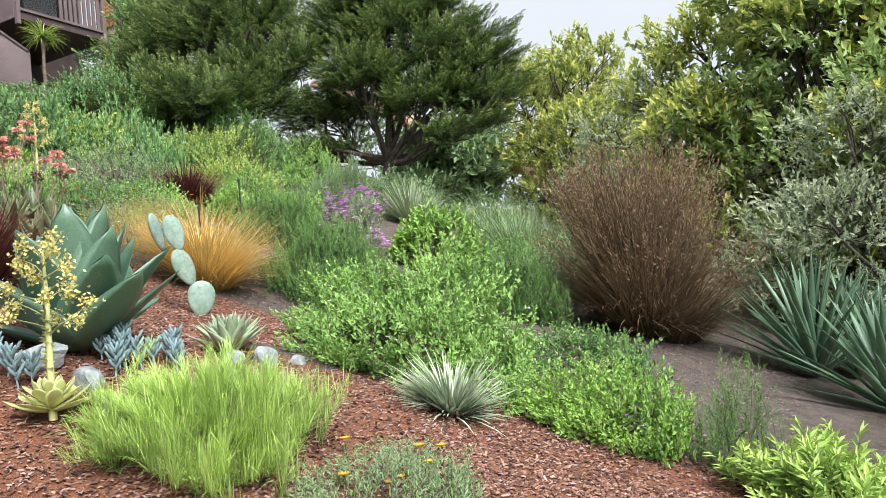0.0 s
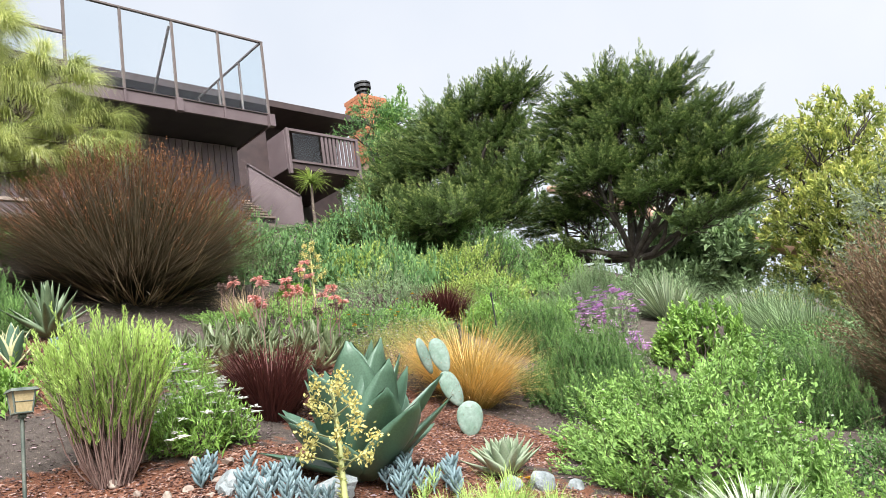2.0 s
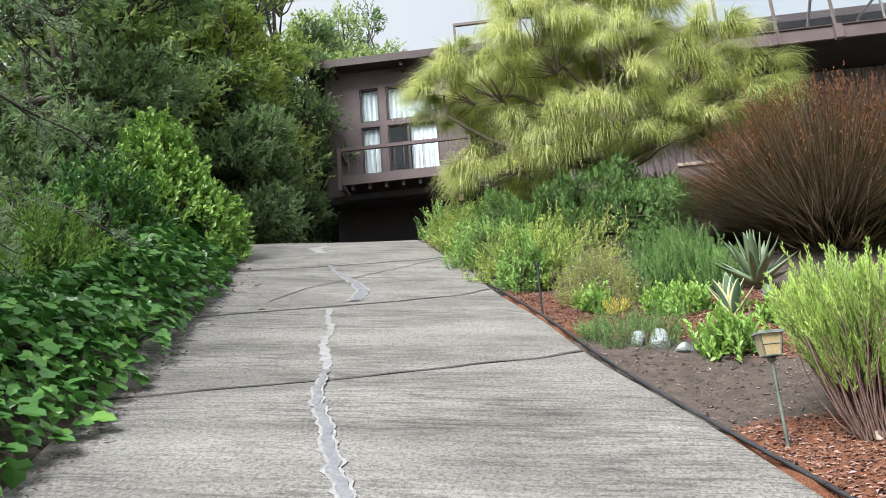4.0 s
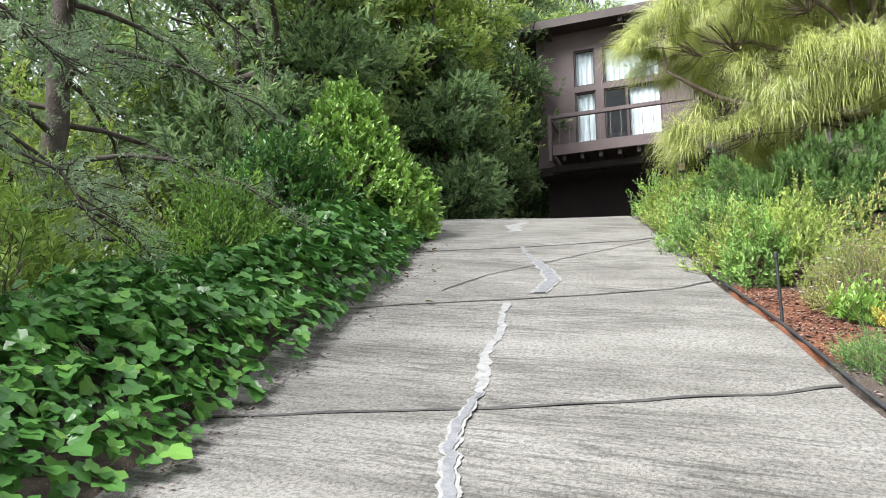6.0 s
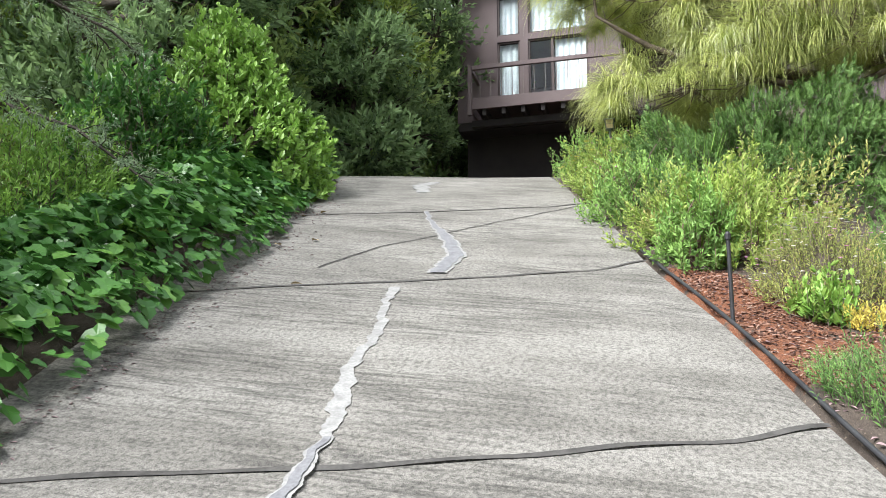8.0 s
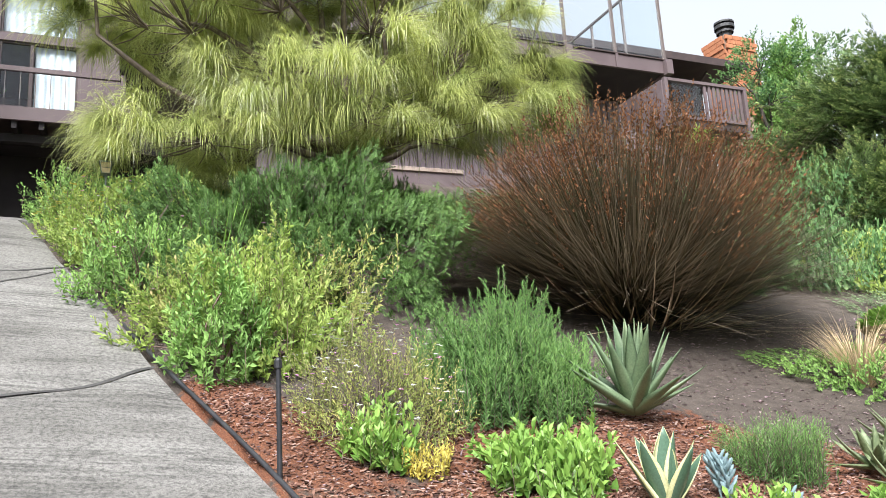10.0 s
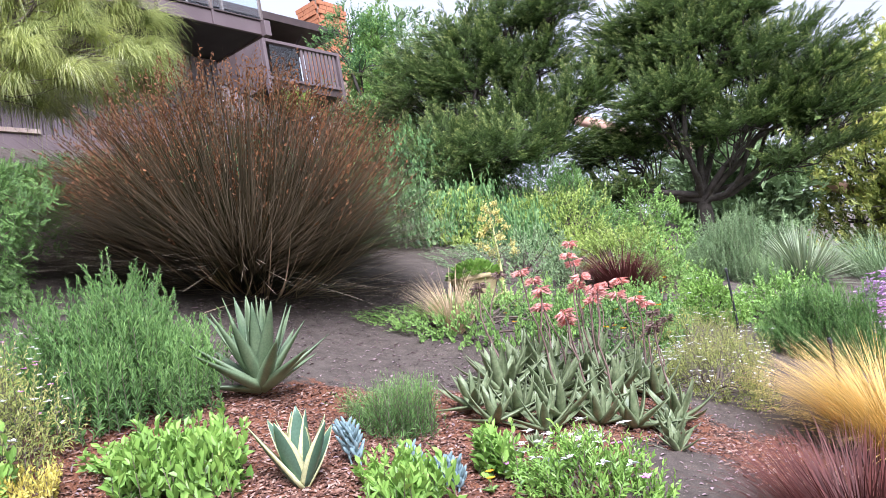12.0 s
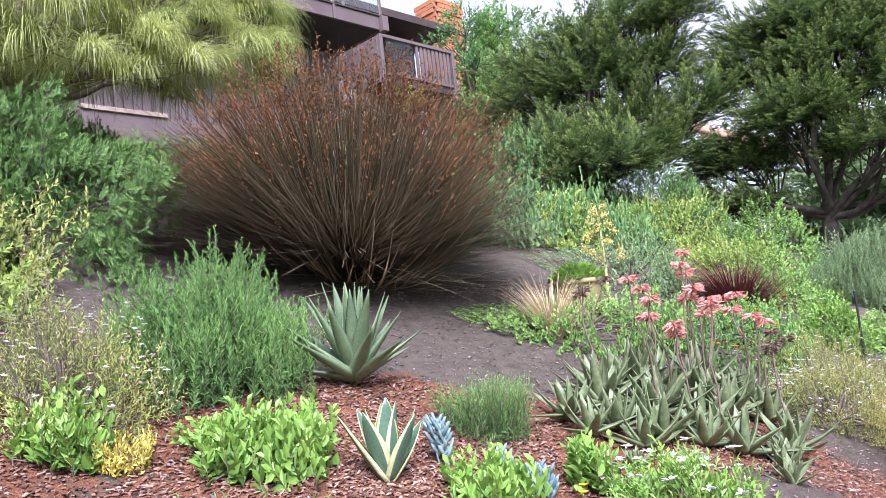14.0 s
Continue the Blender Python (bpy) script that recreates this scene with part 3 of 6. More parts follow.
def tree(name, label, x, y, trunk, lobes, mat, seed, n=3200, m=9, sprig=.5, leaf=.12, lw=.45, up=.3, trunk_r=.16, tpl=LEAF, droop=0.0, angle=.8, stems=None, lean=(0, 0), low=-.55, category="tree", hollow=.45, barkmat=None, z=None, lump=.2, faceup=.4, fork=None):
    """A trunk that forks into limbs, each ending in a lobe of leafy sprigs; lobes: (x, y, z, rx, ry, rz) from the foot."""
    rng = np.random.default_rng(seed)
    z0 = ground_z(x, y) if z is None else z
    ob = thing(name, x, y, z0, label, category)
    br, top = Soup(), np.array([lean[0], lean[1], trunk])
    V, F = limb(rng, (0, 0, -.25), top, trunk_r, trunk_r * .62, .04, 8, 9)
    put("trunk", br.add(V, F).mesh("trunk", barkmat or M_BARK, smooth=True), ob)
    br = Soup()
    lobes = np.array(lobes, float)
    vol = (lobes[:, 3] * lobes[:, 4] * lobes[:, 5]) ** .66
    share = np.maximum(20, n * vol / vol.sum()).astype(int)
    leaves, age_shades = Soup(), []
    for (lx, ly, lz, rx, ry, rz), k in zip(lobes, share):
        c = np.array([lx, ly, lz])
        start = top * rng.uniform(.55, 1.0) if fork is None else top * fork * rng.uniform(.9, 1.15)
        V, F = limb(rng, start, c, trunk_r * .5, trunk_r * .14, .10, 7, 6)
        br.add(V, F)
        D = sphere_dirs(rng, k, low)
        P = c + D * (lumps(D, rng, lump, 3.5) * rng.uniform(hollow, 1, k) ** .4)[:, None] * np.array([rx, ry, rz])
        for i in rng.choice(k, min(k, 7), replace=False):
            V, F = limb(rng, c * .85 + start * .15, P[i], trunk_r * .16, .008, .12, 5, 4)
            br.add(V, F)
        G = unit(D * np.array([1, 1, .6]) * (1 - up) + np.array([0, 0, 1.0]) * up + rng.normal(size=(k, 3)) * .25)
        Ls = sprig * rng.uniform(.55, 1.3, k)
        P = P - G * (Ls * .7)[:, None]
        sp = (np.arange(m) + .5) / m
        Q = P[:, None] + G[:, None] * (Ls[:, None] * sp)[..., None]
        Q[..., 2] -= droop * (Ls[:, None] * sp ** 2)
        Q = Q.reshape(-1, 3)
        GG = np.repeat(G, m, 0) - np.array([0, 0, 1.0]) * (droop * 1.6 * np.tile(sp, k))[:, None]
        GG = unit(GG)
        rad = unit(np.cross(GG, rng.normal(size=(k * m, 3))))
        an = angle * rng.uniform(.5, 1.2, k * m)
        DD = GG * np.cos(an)[:, None] + rad * np.sin(an)[:, None]
        LL = leaf * rng.uniform(.6, 1.3, k * m)
        ref = unit(GG * .4 + np.array([0, 0, faceup]) + rng.normal(size=GG.shape) * .5)
        V, F = scatter(tpl, Q, DD, ref, LL, LL * lw)
        leaves.add(V, F)
        age_shades.append(np.repeat(np.tile(sp, k), len(tpl[0])))
    mass("limb", br.mesh("limb", barkmat or M_BARK, smooth=True), ob)
    mass("crown", age_shaded(leaves.mesh("crown", mat), np.concatenate(age_shades)), ob)
    return ob


def plumed_tree(name, label, x, y, trunk, lobes, mat, seed, plumes=1200, m=12, length=.85, spray=.25, trunk_r=.2, fork=.7, rise=.06, lump=.2, low=-.3):
    """A conifer whose forked limbs carry layered flat plumes that reach outward, with dark gaps between them."""
    rng = np.random.default_rng(seed)
    ob = thing(name, x, y, ground_z(x, y), label, "tree")
    top = np.array([.1, 0, trunk])
    V, F = limb(rng, (0, 0, -.3), top, trunk_r, trunk_r * .75, .04, 8, 10)
    put("trunk", Soup().add(V, F).mesh("trunk", M_BARK, smooth=True), ob)
    br, leaves, age_shades = Soup(), Soup(), []
    lobes = np.array(lobes, float)
    vol = (lobes[:, 3] * lobes[:, 4] * lobes[:, 5]) ** .66
    share = np.maximum(12, plumes * vol / vol.sum()).astype(int)
    for (lx, ly, lz, rx, ry, rz), k in zip(lobes, share):
        c = np.array([lx, ly, lz])
        start = top * fork * rng.uniform(.9, 1.2)
        br.add(*limb(rng, start, c, trunk_r * .42, trunk_r * .14, .12, 8, 7))
        D = sphere_dirs(rng, k, low)
        P = c + D * (lumps(D, rng, lump, 3.0) * rng.uniform(.3, 1.05, k) ** .45)[:, None] * np.array([rx, ry, rz])
        out = P - np.array([0, 0, 1.0]) * P[:, 2:3]
        G = unit(unit(out) * .6 + D * .7 + np.array([0, 0, rise + .1]) + rng.normal(size=(k, 3)) * .15)
        high = (D[:, 2] > .72) & (rng.uniform(size=k) < .5)
        G[high] = unit(G[high] * .55 + np.array([0, 0, .8]))
        L = length * rng.uniform(.6, 1.3, k)
        B = P - G * (L * .75)[:, None]
        for i in rng.choice(k, min(k, 26), replace=False):
            br.add(*limb(rng, c * rng.uniform(.5, .9) + start * .2, B[i], .024, .008, .12, 5, 4))
        V, F, _, _ = strips(B, np.arctan2(G[:, 1], G[:, 0]), L, np.arccos(np.clip(G[:, 2], -1, 1)), np.zeros(k), np.full(k, .014), 2)
        br.add(V, F)
        sp = (np.arange(m) + .4) / m
        Q = (B[:, None] + G[:, None] * (L[:, None] * sp)[..., None])
        Q[..., 2] += (-.10 * np.sin(sp * np.pi))[None] * L[:, None]
        Q = Q.reshape(-1, 3)
        GG = np.repeat(G, m, 0)
        up = unit(np.array([0, 0, 1.0]) - GG * GG[:, 2:3] + rng.normal(size=GG.shape) * .22)
        side = unit(np.cross(GG, up)) * np.tile(np.where(np.arange(m) % 2, 1.0, -1.0), k)[:, None]
        an = np.tile(1.0 - .85 * sp, k) * rng.uniform(.7, 1.2, k * m)
        DD = unit(GG * np.cos(an)[:, None] + side * np.sin(an)[:, None] + np.array([0, 0, .12]) + rng.normal(size=GG.shape) * .14)
        LL = spray * rng.uniform(.7, 1.25, k * m) * np.tile(1.1 - .5 * sp, k)
        V, F = scatter(SPRAY, Q, DD, up, LL, LL * .95)
        leaves.add(V, F)
        # the power keeps inner sprays near black: crown shade put into their colour
        age_shades.append((.72 * np.tile(sp, k)[:, None] + .38 * SPRAY[0][:, 1][None]).ravel() ** 1.6)
    mass("limb", br.mesh("limb", M_BARK, smooth=True), ob)
    mass("crown", age_shaded(leaves.mesh("crown", mat), np.concatenate(age_shades)), ob)
    return ob


def rosemary(label, x, y, w, h, seed, mat=None, group="rosemary bushes"):
    """Upright bottle-brush sprigs of short narrow leaves, inner shade painted dark and tips pale."""
    return shrub("rosemary", label, "shrub", x, y, w, h * .84, mat or M_ROSE, seed, int(480 * w * w + 50), 54, .36, .042, .2, .85, .8, group=group, lump=.22, poke=.5, hollow=.35)


def cape_rush(x, y, seed):
    """A dome of stiff reeds: rusty seed spikes on the upper ones, bleached bare tips on the spreading ones, pale dead reeds low down."""
    rng = np.random.default_rng(seed)
    ob = thing("cape_rush", x, y, ground_z(x, y), "huge dome of reedy stems with rusty seed heads", "cape rush")

    def reeds(n, lo, hi, length, width, foot, fall=.2, lift=-.03):
        a = rng.uniform(0, 2 * np.pi, n)
        tilt = lo + (hi - lo) * np.sqrt(rng.uniform(0, 1, n))
        q = np.sqrt(rng.uniform(0, 1, n)) * foot
        B = np.stack([np.cos(a) * q, np.sin(a) * q, lift * (1 - .5 * (q / foot) ** 2)], -1)
        L = length * rng.uniform(.72, 1.06, n) * (1 - fall * tilt)
        return strips(B, a + rng.normal(size=n) * .22, L, tilt, rng.uniform(-.08, .12, n), width * rng.uniform(.6, 1.25, n), 5) + (tilt,)

    def add(name, mat, data, n):
        mass(name, age_shaded(Soup().add(drape(data[0], x, y, 1.2), data[1]).mesh(name, mat), np.tile(np.repeat(np.arange(6) / 5, 2), n)), ob)

    inner = reeds(5600, 0, 1.25, 2.22, .0125, .42)
    add("reed", M_RUSH, inner, 5600)
    outer = reeds(6500, .85, 1.48, 2.35, .0125, .5, .06, .32)
    add("bleached_reed", M_GREYR, outer, 6500)
    dead = reeds(500, .3, 1.4, 1.35, .016, .7, 0)
    add("dead_reed", M_STRAW, dead, 500)
    _, _, tips, td, tilt = inner
    k = np.where(tilt < 1.0 * rng.uniform(.7, 1.1, len(tilt)))[0]
    heads = Soup()
    for j in range(9):
        P = tips[k] - td[k] * (.026 * j) + rng.normal(size=(len(k), 3)) * .006
        V, F = scatter(LEAF, P, unit(td[k] + rng.normal(size=(len(k), 3)) * .5), rng.normal(size=(len(k), 3)), np.full(len(k), .038), np.full(len(k), .017))
        heads.add(drape(V, x, y, 1.2), F)
    mass("seed_head", heads.mesh("seed_head", M_SEED), ob, label="rusty brown seed heads")
    return ob


def broom(x, y, h, seed):
    """Bare reddish stems that fan out from one foot, feathered with fine upright green leaves above."""
    rng = np.random.default_rng(seed)
    ob = thing("broom_bush", x, y, ground_z(x, y), "upright green broom-like bush with reddish bare stems", "shrub")
    st, lv, age_shades = Soup(), Soup(), []
    n = 150
    a = rng.uniform(0, 6.283, n)
    q = np.sqrt(rng.uniform(0, 1, n))
    for i in range(n):
        lean = .36 * q[i]
        L = h * rng.uniform(.78, 1.05) * (1 - .1 * q[i])
        d = np.array([math.cos(a[i]) * math.sin(lean), math.sin(a[i]) * math.sin(lean), math.cos(lean)])
        b = np.array([math.cos(a[i]), math.sin(a[i]), 0]) * .10 * q[i] + np.array([0, 0, -.03])
        e = b + d * L * .72
        st.add(*limb(rng, b, e, .0055, .003, .04, 5, 4))
        for k in range(6):
            f = rng.uniform(.42, 1.0)
            p = b + (e - b) * f
            g = unit(d + np.array([0, 0, .5]) + rng.normal(size=3) * np.array([.3, .3, .1]))
            ln = L * rng.uniform(.22, .4)
            st.add(*limb(rng, p, p + g * ln * .8, .0025, .0015, .03, 3, 3))
            m = 64
            s = (np.arange(m) + .5) / m
            P = p + g * (ln * s)[:, None]
            D = unit(g * 1.0 + unit(np.cross(np.tile(g, (m, 1)), rng.normal(size=(m, 3)))) * .5)
            V, F = scatter(LEAF, P, D, rng.normal(size=(m, 3)), rng.uniform(.022, .036, m), np.full(m, .0062))
            lv.add(V, F)
            age_shades.append(np.repeat(.25 + .75 * s * f, 4))
    mass("stem", st.mesh("stem", M_PINKST), ob)
    mass("foliage", age_shaded(lv.mesh("foliage", M_LIME), np.concatenate(age_shades)), ob)
    return ob


def feathery_bush(x, y, w, h, seed):
    """Soft plumes of hair-fine leaves that rise and nod outward."""
    rng = np.random.default_rng(seed)
    ob = thing("feathery_bush", x, y, ground_z(x, y), "lime-green feathery-leaved bush beside the mulch path", "shrub")
    hair, tw, age_shades = Soup(), Soup(), []
    D = sphere_dirs(rng, 330, .0)
    R = lumps(D, rng, .16) * rng.uniform(.45, 1, 330) ** .5
    for d, r in zip(D, R):
        tip = d * r * np.array([w / 2, w / 2, h]) + np.array([0, 0, .05])
        g = unit(d * np.array([1, 1, .6]) + np.array([0, 0, .4]) + rng.normal(size=3) * .25)
        base = tip - g * .26
        base[2] = max(base[2], .0)
        tw.add(*limb(rng, base * np.array([.2, .2, 0]), base, .006, .003, .08, 4, 4))
        n = 90
        s = rng.uniform(0, 1, n)
        B = base + g * (.26 * s)[:, None] + rng.normal(size=(n, 3)) * .008
        az = math.atan2(g[1], g[0]) + rng.normal(size=n) * .9
        V, F, _, _ = strips(B, az, rng.uniform(.07, .14, n), rng.uniform(.2, 1.1, n), rng.uniform(-.3, 1.0, n), rng.uniform(.0028, .0045, n), 3)
        hair.add(drape(V, x, y, h), F)
        age_shades.append((.6 * s[:, None] + .4 * np.repeat(np.arange(4) / 3, 2)[None]).ravel())
    mass("twig", tw.mesh("twig", M_TWIG), ob)
    mass("foliage", age_shaded(hair.mesh("foliage", M_LIME), np.concatenate(age_shades)), ob)
    return ob


def lobes_in(seed, count, w, d, z0, z1, r):
    """Uneven lobes filling a crown w by d, from z0 to z1."""
    rng = np.random.default_rng(seed)
    out = []
    for i in range(count):
        s = (i + .5) / count
        zz = z0 + (z1 - z0) * s
        spread = math.sin(math.pi * (.18 + .74 * s)) ** .7
        a = i * 2.4 + rng.uniform(-.5, .5)
        q = math.sqrt(rng.uniform(.15, 1)) * spread
        k = r * rng.uniform(.75, 1.25) * (1.1 - .4 * s)
        out.append((math.cos(a) * q * w / 2, math.sin(a) * q * d / 2, zz, k * 1.2, k * 1.2, k * .8))
    return out


# ---- ground, driveway ----
def build_ground():
    xs = np.concatenate([[-400, -200, -110, -70, -50], np.arange(-40, -13, .6), np.arange(-13, 1.5, .14), np.arange(1.5, 12, .8), [16, 24, 40, 80, 160, 400]])
    ys = np.concatenate([[-400, -200, -100, -60, -40], np.arange(-30, -6, .9), np.arange(-6, 14.5, .14), np.arange(14.5, 32, .8), [36, 44, 60, 100, 200, 400]])
    X, Y = np.meshgrid(xs, ys, indexing="ij")
    Z = heights(X, Y)
    rough = .018 * np.sin(X * 5.1 + 1.3 * np.sin(Y * 3.7)) * np.sin(Y * 4.3 + X) + .03 * np.sin(X * 1.7 + Y * .9) * np.sin(Y * 1.3)
    e = Y - edge_y(X)
    lane = (e < .03) & (e > -(DWIDTH + .26) / .966 - .03)
    u = -.966 * X - .259 * Y
    park = (u > 14.6) & (u < 27) & (e < 0) & (e > -7.2)
    Z = np.where(lane | park, Z - .16, Z + np.where(e > .1, rough, 0))
    far = np.maximum(np.abs(X), np.abs(Y)) > 60
    Z = np.where(far, np.clip(Z, -9, 9), Z)
    nx, ny = len(xs), len(ys)
    I = np.arange(nx * ny).reshape(nx, ny)
    F = np.stack([I[:-1, :-1], I[1:, :-1], I[1:, 1:], I[:-1, 1:]], -1).reshape(-1, 4)
    me = np_mesh("ground", np.stack([X, Y, Z], -1).reshape(-1, 3), [(F, 0)], [M_SOIL], True)
    # bark mulch lies in the beds, bare soil on the trodden paths
    mul = np.zeros(X.shape)
    for cx, cy, r, k in MULCH:
        mul = np.maximum(mul, k * np.clip(1.5 - np.hypot(X - cx, Y - cy) / r, 0, 1))
    at = me.attributes.new("mulch", "FLOAT", "POINT")
    at.data.foreach_set("value", mul.ravel().astype(np.float32))
    tagged(put("ground", me), "sloping garden ground of grey-brown soil and red bark mulch", "ground", kind="structure")


MULCH = [(-2.0, 3.2, 1.3, 1.0), (-3.6, 2.6, 1.3, 1.0), (-4.9, 4.3, 1.1, .9), (-4.7, 1.5, .6, .95), (-8.0, 2.4, .75, 1.0), (-7.4, 3.1, .8, .95), (-8.6, .35, .5, .9),
         (-7.0, 2.2, .8, .8), (-1.0, 3.6, 1.0, .9), (-8.6, .75, .4, .5), (-7.0, 4.4, .6, .7), (-7.7, .62, .45, .8), (-9.2, .1, .3, .8), (-5.9, 4.6, .7, .7), (-8.2, 1.75, .8, .85), (-7.6, 1.25, .6, .8)]
build_ground()


IVY_EDGE = [(-6, 3.66), (4, 3.66), (4.6, 3.62), (5.4, 3.48), (7, 3.4), (8.5, 3.32), (10, 3.22), (13, 3.3), (15, 3.45)]


def jbend(slant, v):
    """How far a joint strays along the drive: a slant, and a hook at its planted end."""
    return -slant * v + .12 * abs(slant) / .12 * math.exp(-(max(v, 0) / .3) ** 2) + .02 * math.sin(v * 2.6)


def slab(u0, u1, bow0, bow1, seed, v0=0.0, v1=DWIDTH + .26):
    """One poured bay of the drive; its two joints bow by the given amounts."""
    rng = np.random.default_rng(seed)
    nu, nv = 14, 22
    V = []
    for i in range(nu + 1):
        for j in range(nv + 1):
            s, q = i / nu, j / nv
            v = v0 + (v1 - v0) * q
            a = u0 + jbend(bow0, v) + .012
            b = u1 + jbend(bow1, v) - .012
            u = a + (b - a) * s
            wob = .025 * math.sin(u * 2.1 + 1) if j in (0, nv) else 0
            x, y = drive_point(u, v + (wob if j == 0 else -wob))
            z = float(profile(-.966 * x - .259 * y, DRIVE)) + .012 * math.sin(u * 1.1) * math.sin(v * 1.6)
            lip = .012 if (i in (0, nu) or j in (0, nv)) else 0
            V.append((x, y, z - lip))
    n = len(V)
    I = np.arange(n).reshape(nu + 1, nv + 1)
    F = np.stack([I[:-1, :-1], I[:-1, 1:], I[1:, 1:], I[1:, :-1]], -1).reshape(-1, 4)[:, ::-1]
    ring = list(I[0]) + list(I[1:, -1]) + list(I[-1, ::-1][1:]) + list(I[::-1, 0][1:-1])
    V += [(V[k][0], V[k][1], V[k][2] - .13) for k in ring]
    m = len(ring)
    S = [(ring[k], ring[(k + 1) % m], n + (k + 1) % m, n + k) for k in range(m)]
    return np_mesh("slab", V, [(F, 0), (np.array(S), 0)], [M_CONC], False)


drive = tagged(new("driveway"), "steep broom-finished grey concrete driveway, cracked and patched", "driveway", kind="structure")
BAYS = [(-14, -5, 0, 0), (-5, 0.6, 0, .05), (.6, 6.44, .05, .11), (6.44, 9.2, .11, .2), (9.2, 11.9, .2, .18), (11.9, 15.0, .18, .05)]
for i, (a, b, c, d) in enumerate(BAYS):
    put("slab", slab(a, b, c, d, i), drive)
put("slab", slab(15.0, 26.5, .05, 0, 9, -.4, 6.9), drive)


def joint(u, bow, v0, v1, name="joint"):
    V, F = [], []
    n = 40
    for j in range(n + 1):
        q = j / n
        v = v0 + (v1 - v0) * q
        c = u + jbend(bow, v) + .008 * math.sin(v * 9)
        for k in (-1, 1):
            x, y = drive_point(c + k * (.016 + .007 * math.sin(v * 7 + k)), v)
            V.append((x, y, float(profile(-.966 * x - .259 * y, DRIVE)) - .006 + .012 * math.sin(c * 1.1) * math.sin(v * 1.6)))
        if j:
            F.append((2 * j - 2, 2 * j, 2 * j + 1, 2 * j - 1))
    put(name, np_mesh(name, V, [(np.array(F), 0)], [M_JOINT]), drive)


for u, b in ((.6, .05), (6.44, .11), (9.2, .2), (11.9, .18), (15.0, .05)):
    joint(u, b, 0.01, DWIDTH + .2)


def ribbon(name, pts, width, mat, lift, seed, jag=.3):
    """A ragged strip laid on the drive along (u, v) places."""
    rng = np.random.default_rng(seed)
    P = np.array(pts, float)
    s = np.linspace(0, len(P) - 1, 34 * len(P))
    U, Vv = np.interp(s, range(len(P)), P[:, 0]), np.interp(s, range(len(P)), P[:, 1])
    U = U + np.sin(s * 3.1) * .02
    Vv = Vv + np.sin(s * 2.3 + 1) * .02 + np.sin(s * 9.7) * .007 + np.sin(s * 17.0) * .006
    W = width * np.interp(s, range(len(P)), P[:, 2])
    V, F = [], []
    for i in range(len(s)):
        for k in (-1, 1):
            x, y = drive_point(U[i], Vv[i] + k * W[i] * (1 + jag * (.5 * math.sin(s[i] * 13 + k) + .4 * math.sin(s[i] * 29 + 2 * k) + .35 * rng.uniform(-1, 1))))
            V.append((x, y, float(profile(-.966 * x - .259 * y, DRIVE)) + lift + .012 * math.sin(U[i] * 1.1) * math.sin(Vv[i] * 1.6)))
        if i:
            F.append((2 * i - 2, 2 * i, 2 * i + 1, 2 * i - 1))
    put(name, np_mesh(name, V, [(np.array(F), 0)], [mat]), drive)


CRACK = [(1.5, 1.75, .6), (2.6, 1.9, .8), (3.6, 2.02, 1.0), (4.3, 2.1, 1.1), (4.9, 2.18, 1.1), (5.5, 2.2, 1.0), (5.95, 2.18, .9), (6.4, 2.14, .5), (6.75, 2.1, 1.0), (7.3, 2.1, .6), (7.7, 2.05, .7), (8.2, 2.02, .5), (8.6, 2.0, .9)]
CRACK2 = [(8.98, 1.69, 1.0), (9.5, 1.57, 1.1), (10.2, 1.66, .9), (10.8, 1.77, .4), (11.5, 1.9, .3)]
CRACK3 = [(13.0, 1.95, .8), (13.8, 2.05, 1.2), (14.2, 1.86, .8)]
ribbon("crack_halo", CRACK, .047, M_HALO, .007, 1, .3)
ribbon("crack_halo", CRACK2, .08, M_HALO, .007, 2, .18)
ribbon("crack_halo", CRACK3, .1, M_HALO, .007, 3, .5)
ribbon("crack_filler", CRACK[:8], .027, M_PATCH, .012, 4, .28)
ribbon("crack_filler", CRACK2, .055, M_PATCH, .012, 5, .14)
ribbon("hairline_crack", [(9.1, 2.63, 1), (9.9, 2.16, 1), (10.5, 1.58, 1), (11.1, .92, 1), (11.95, .05, 1)], .012, M_JOINT, .006, 6)
ribbon("hairline_crack", [(13.0, .2, 1), (13.3, .8, 1), (13.2, 1.5, 1)], .008, M_JOINT, .006, 7)


def pipe_along_drive():
    P = []
    for u in np.arange(-2.5, 10.5, .25):
        x, y = drive_point(u, -.045 + .03 * math.sin(u * 1.4))
        P.append((x, y, ground_z(x, y) + .012))
    V, F = tube(P, [.013] * len(P), 6)
    tagged(put("irrigation_pipe", Soup().add(V, F).mesh("irrigation_pipe", M_HOSE, smooth=True)), "black irrigation pipe laid along the driveway edge", "pipe")


pipe_along_drive()

# ---- house ----
WX = -22.3
house = tagged(new("house"), "two-storey mauve-brown wooden hillside house with flat roof", "house")


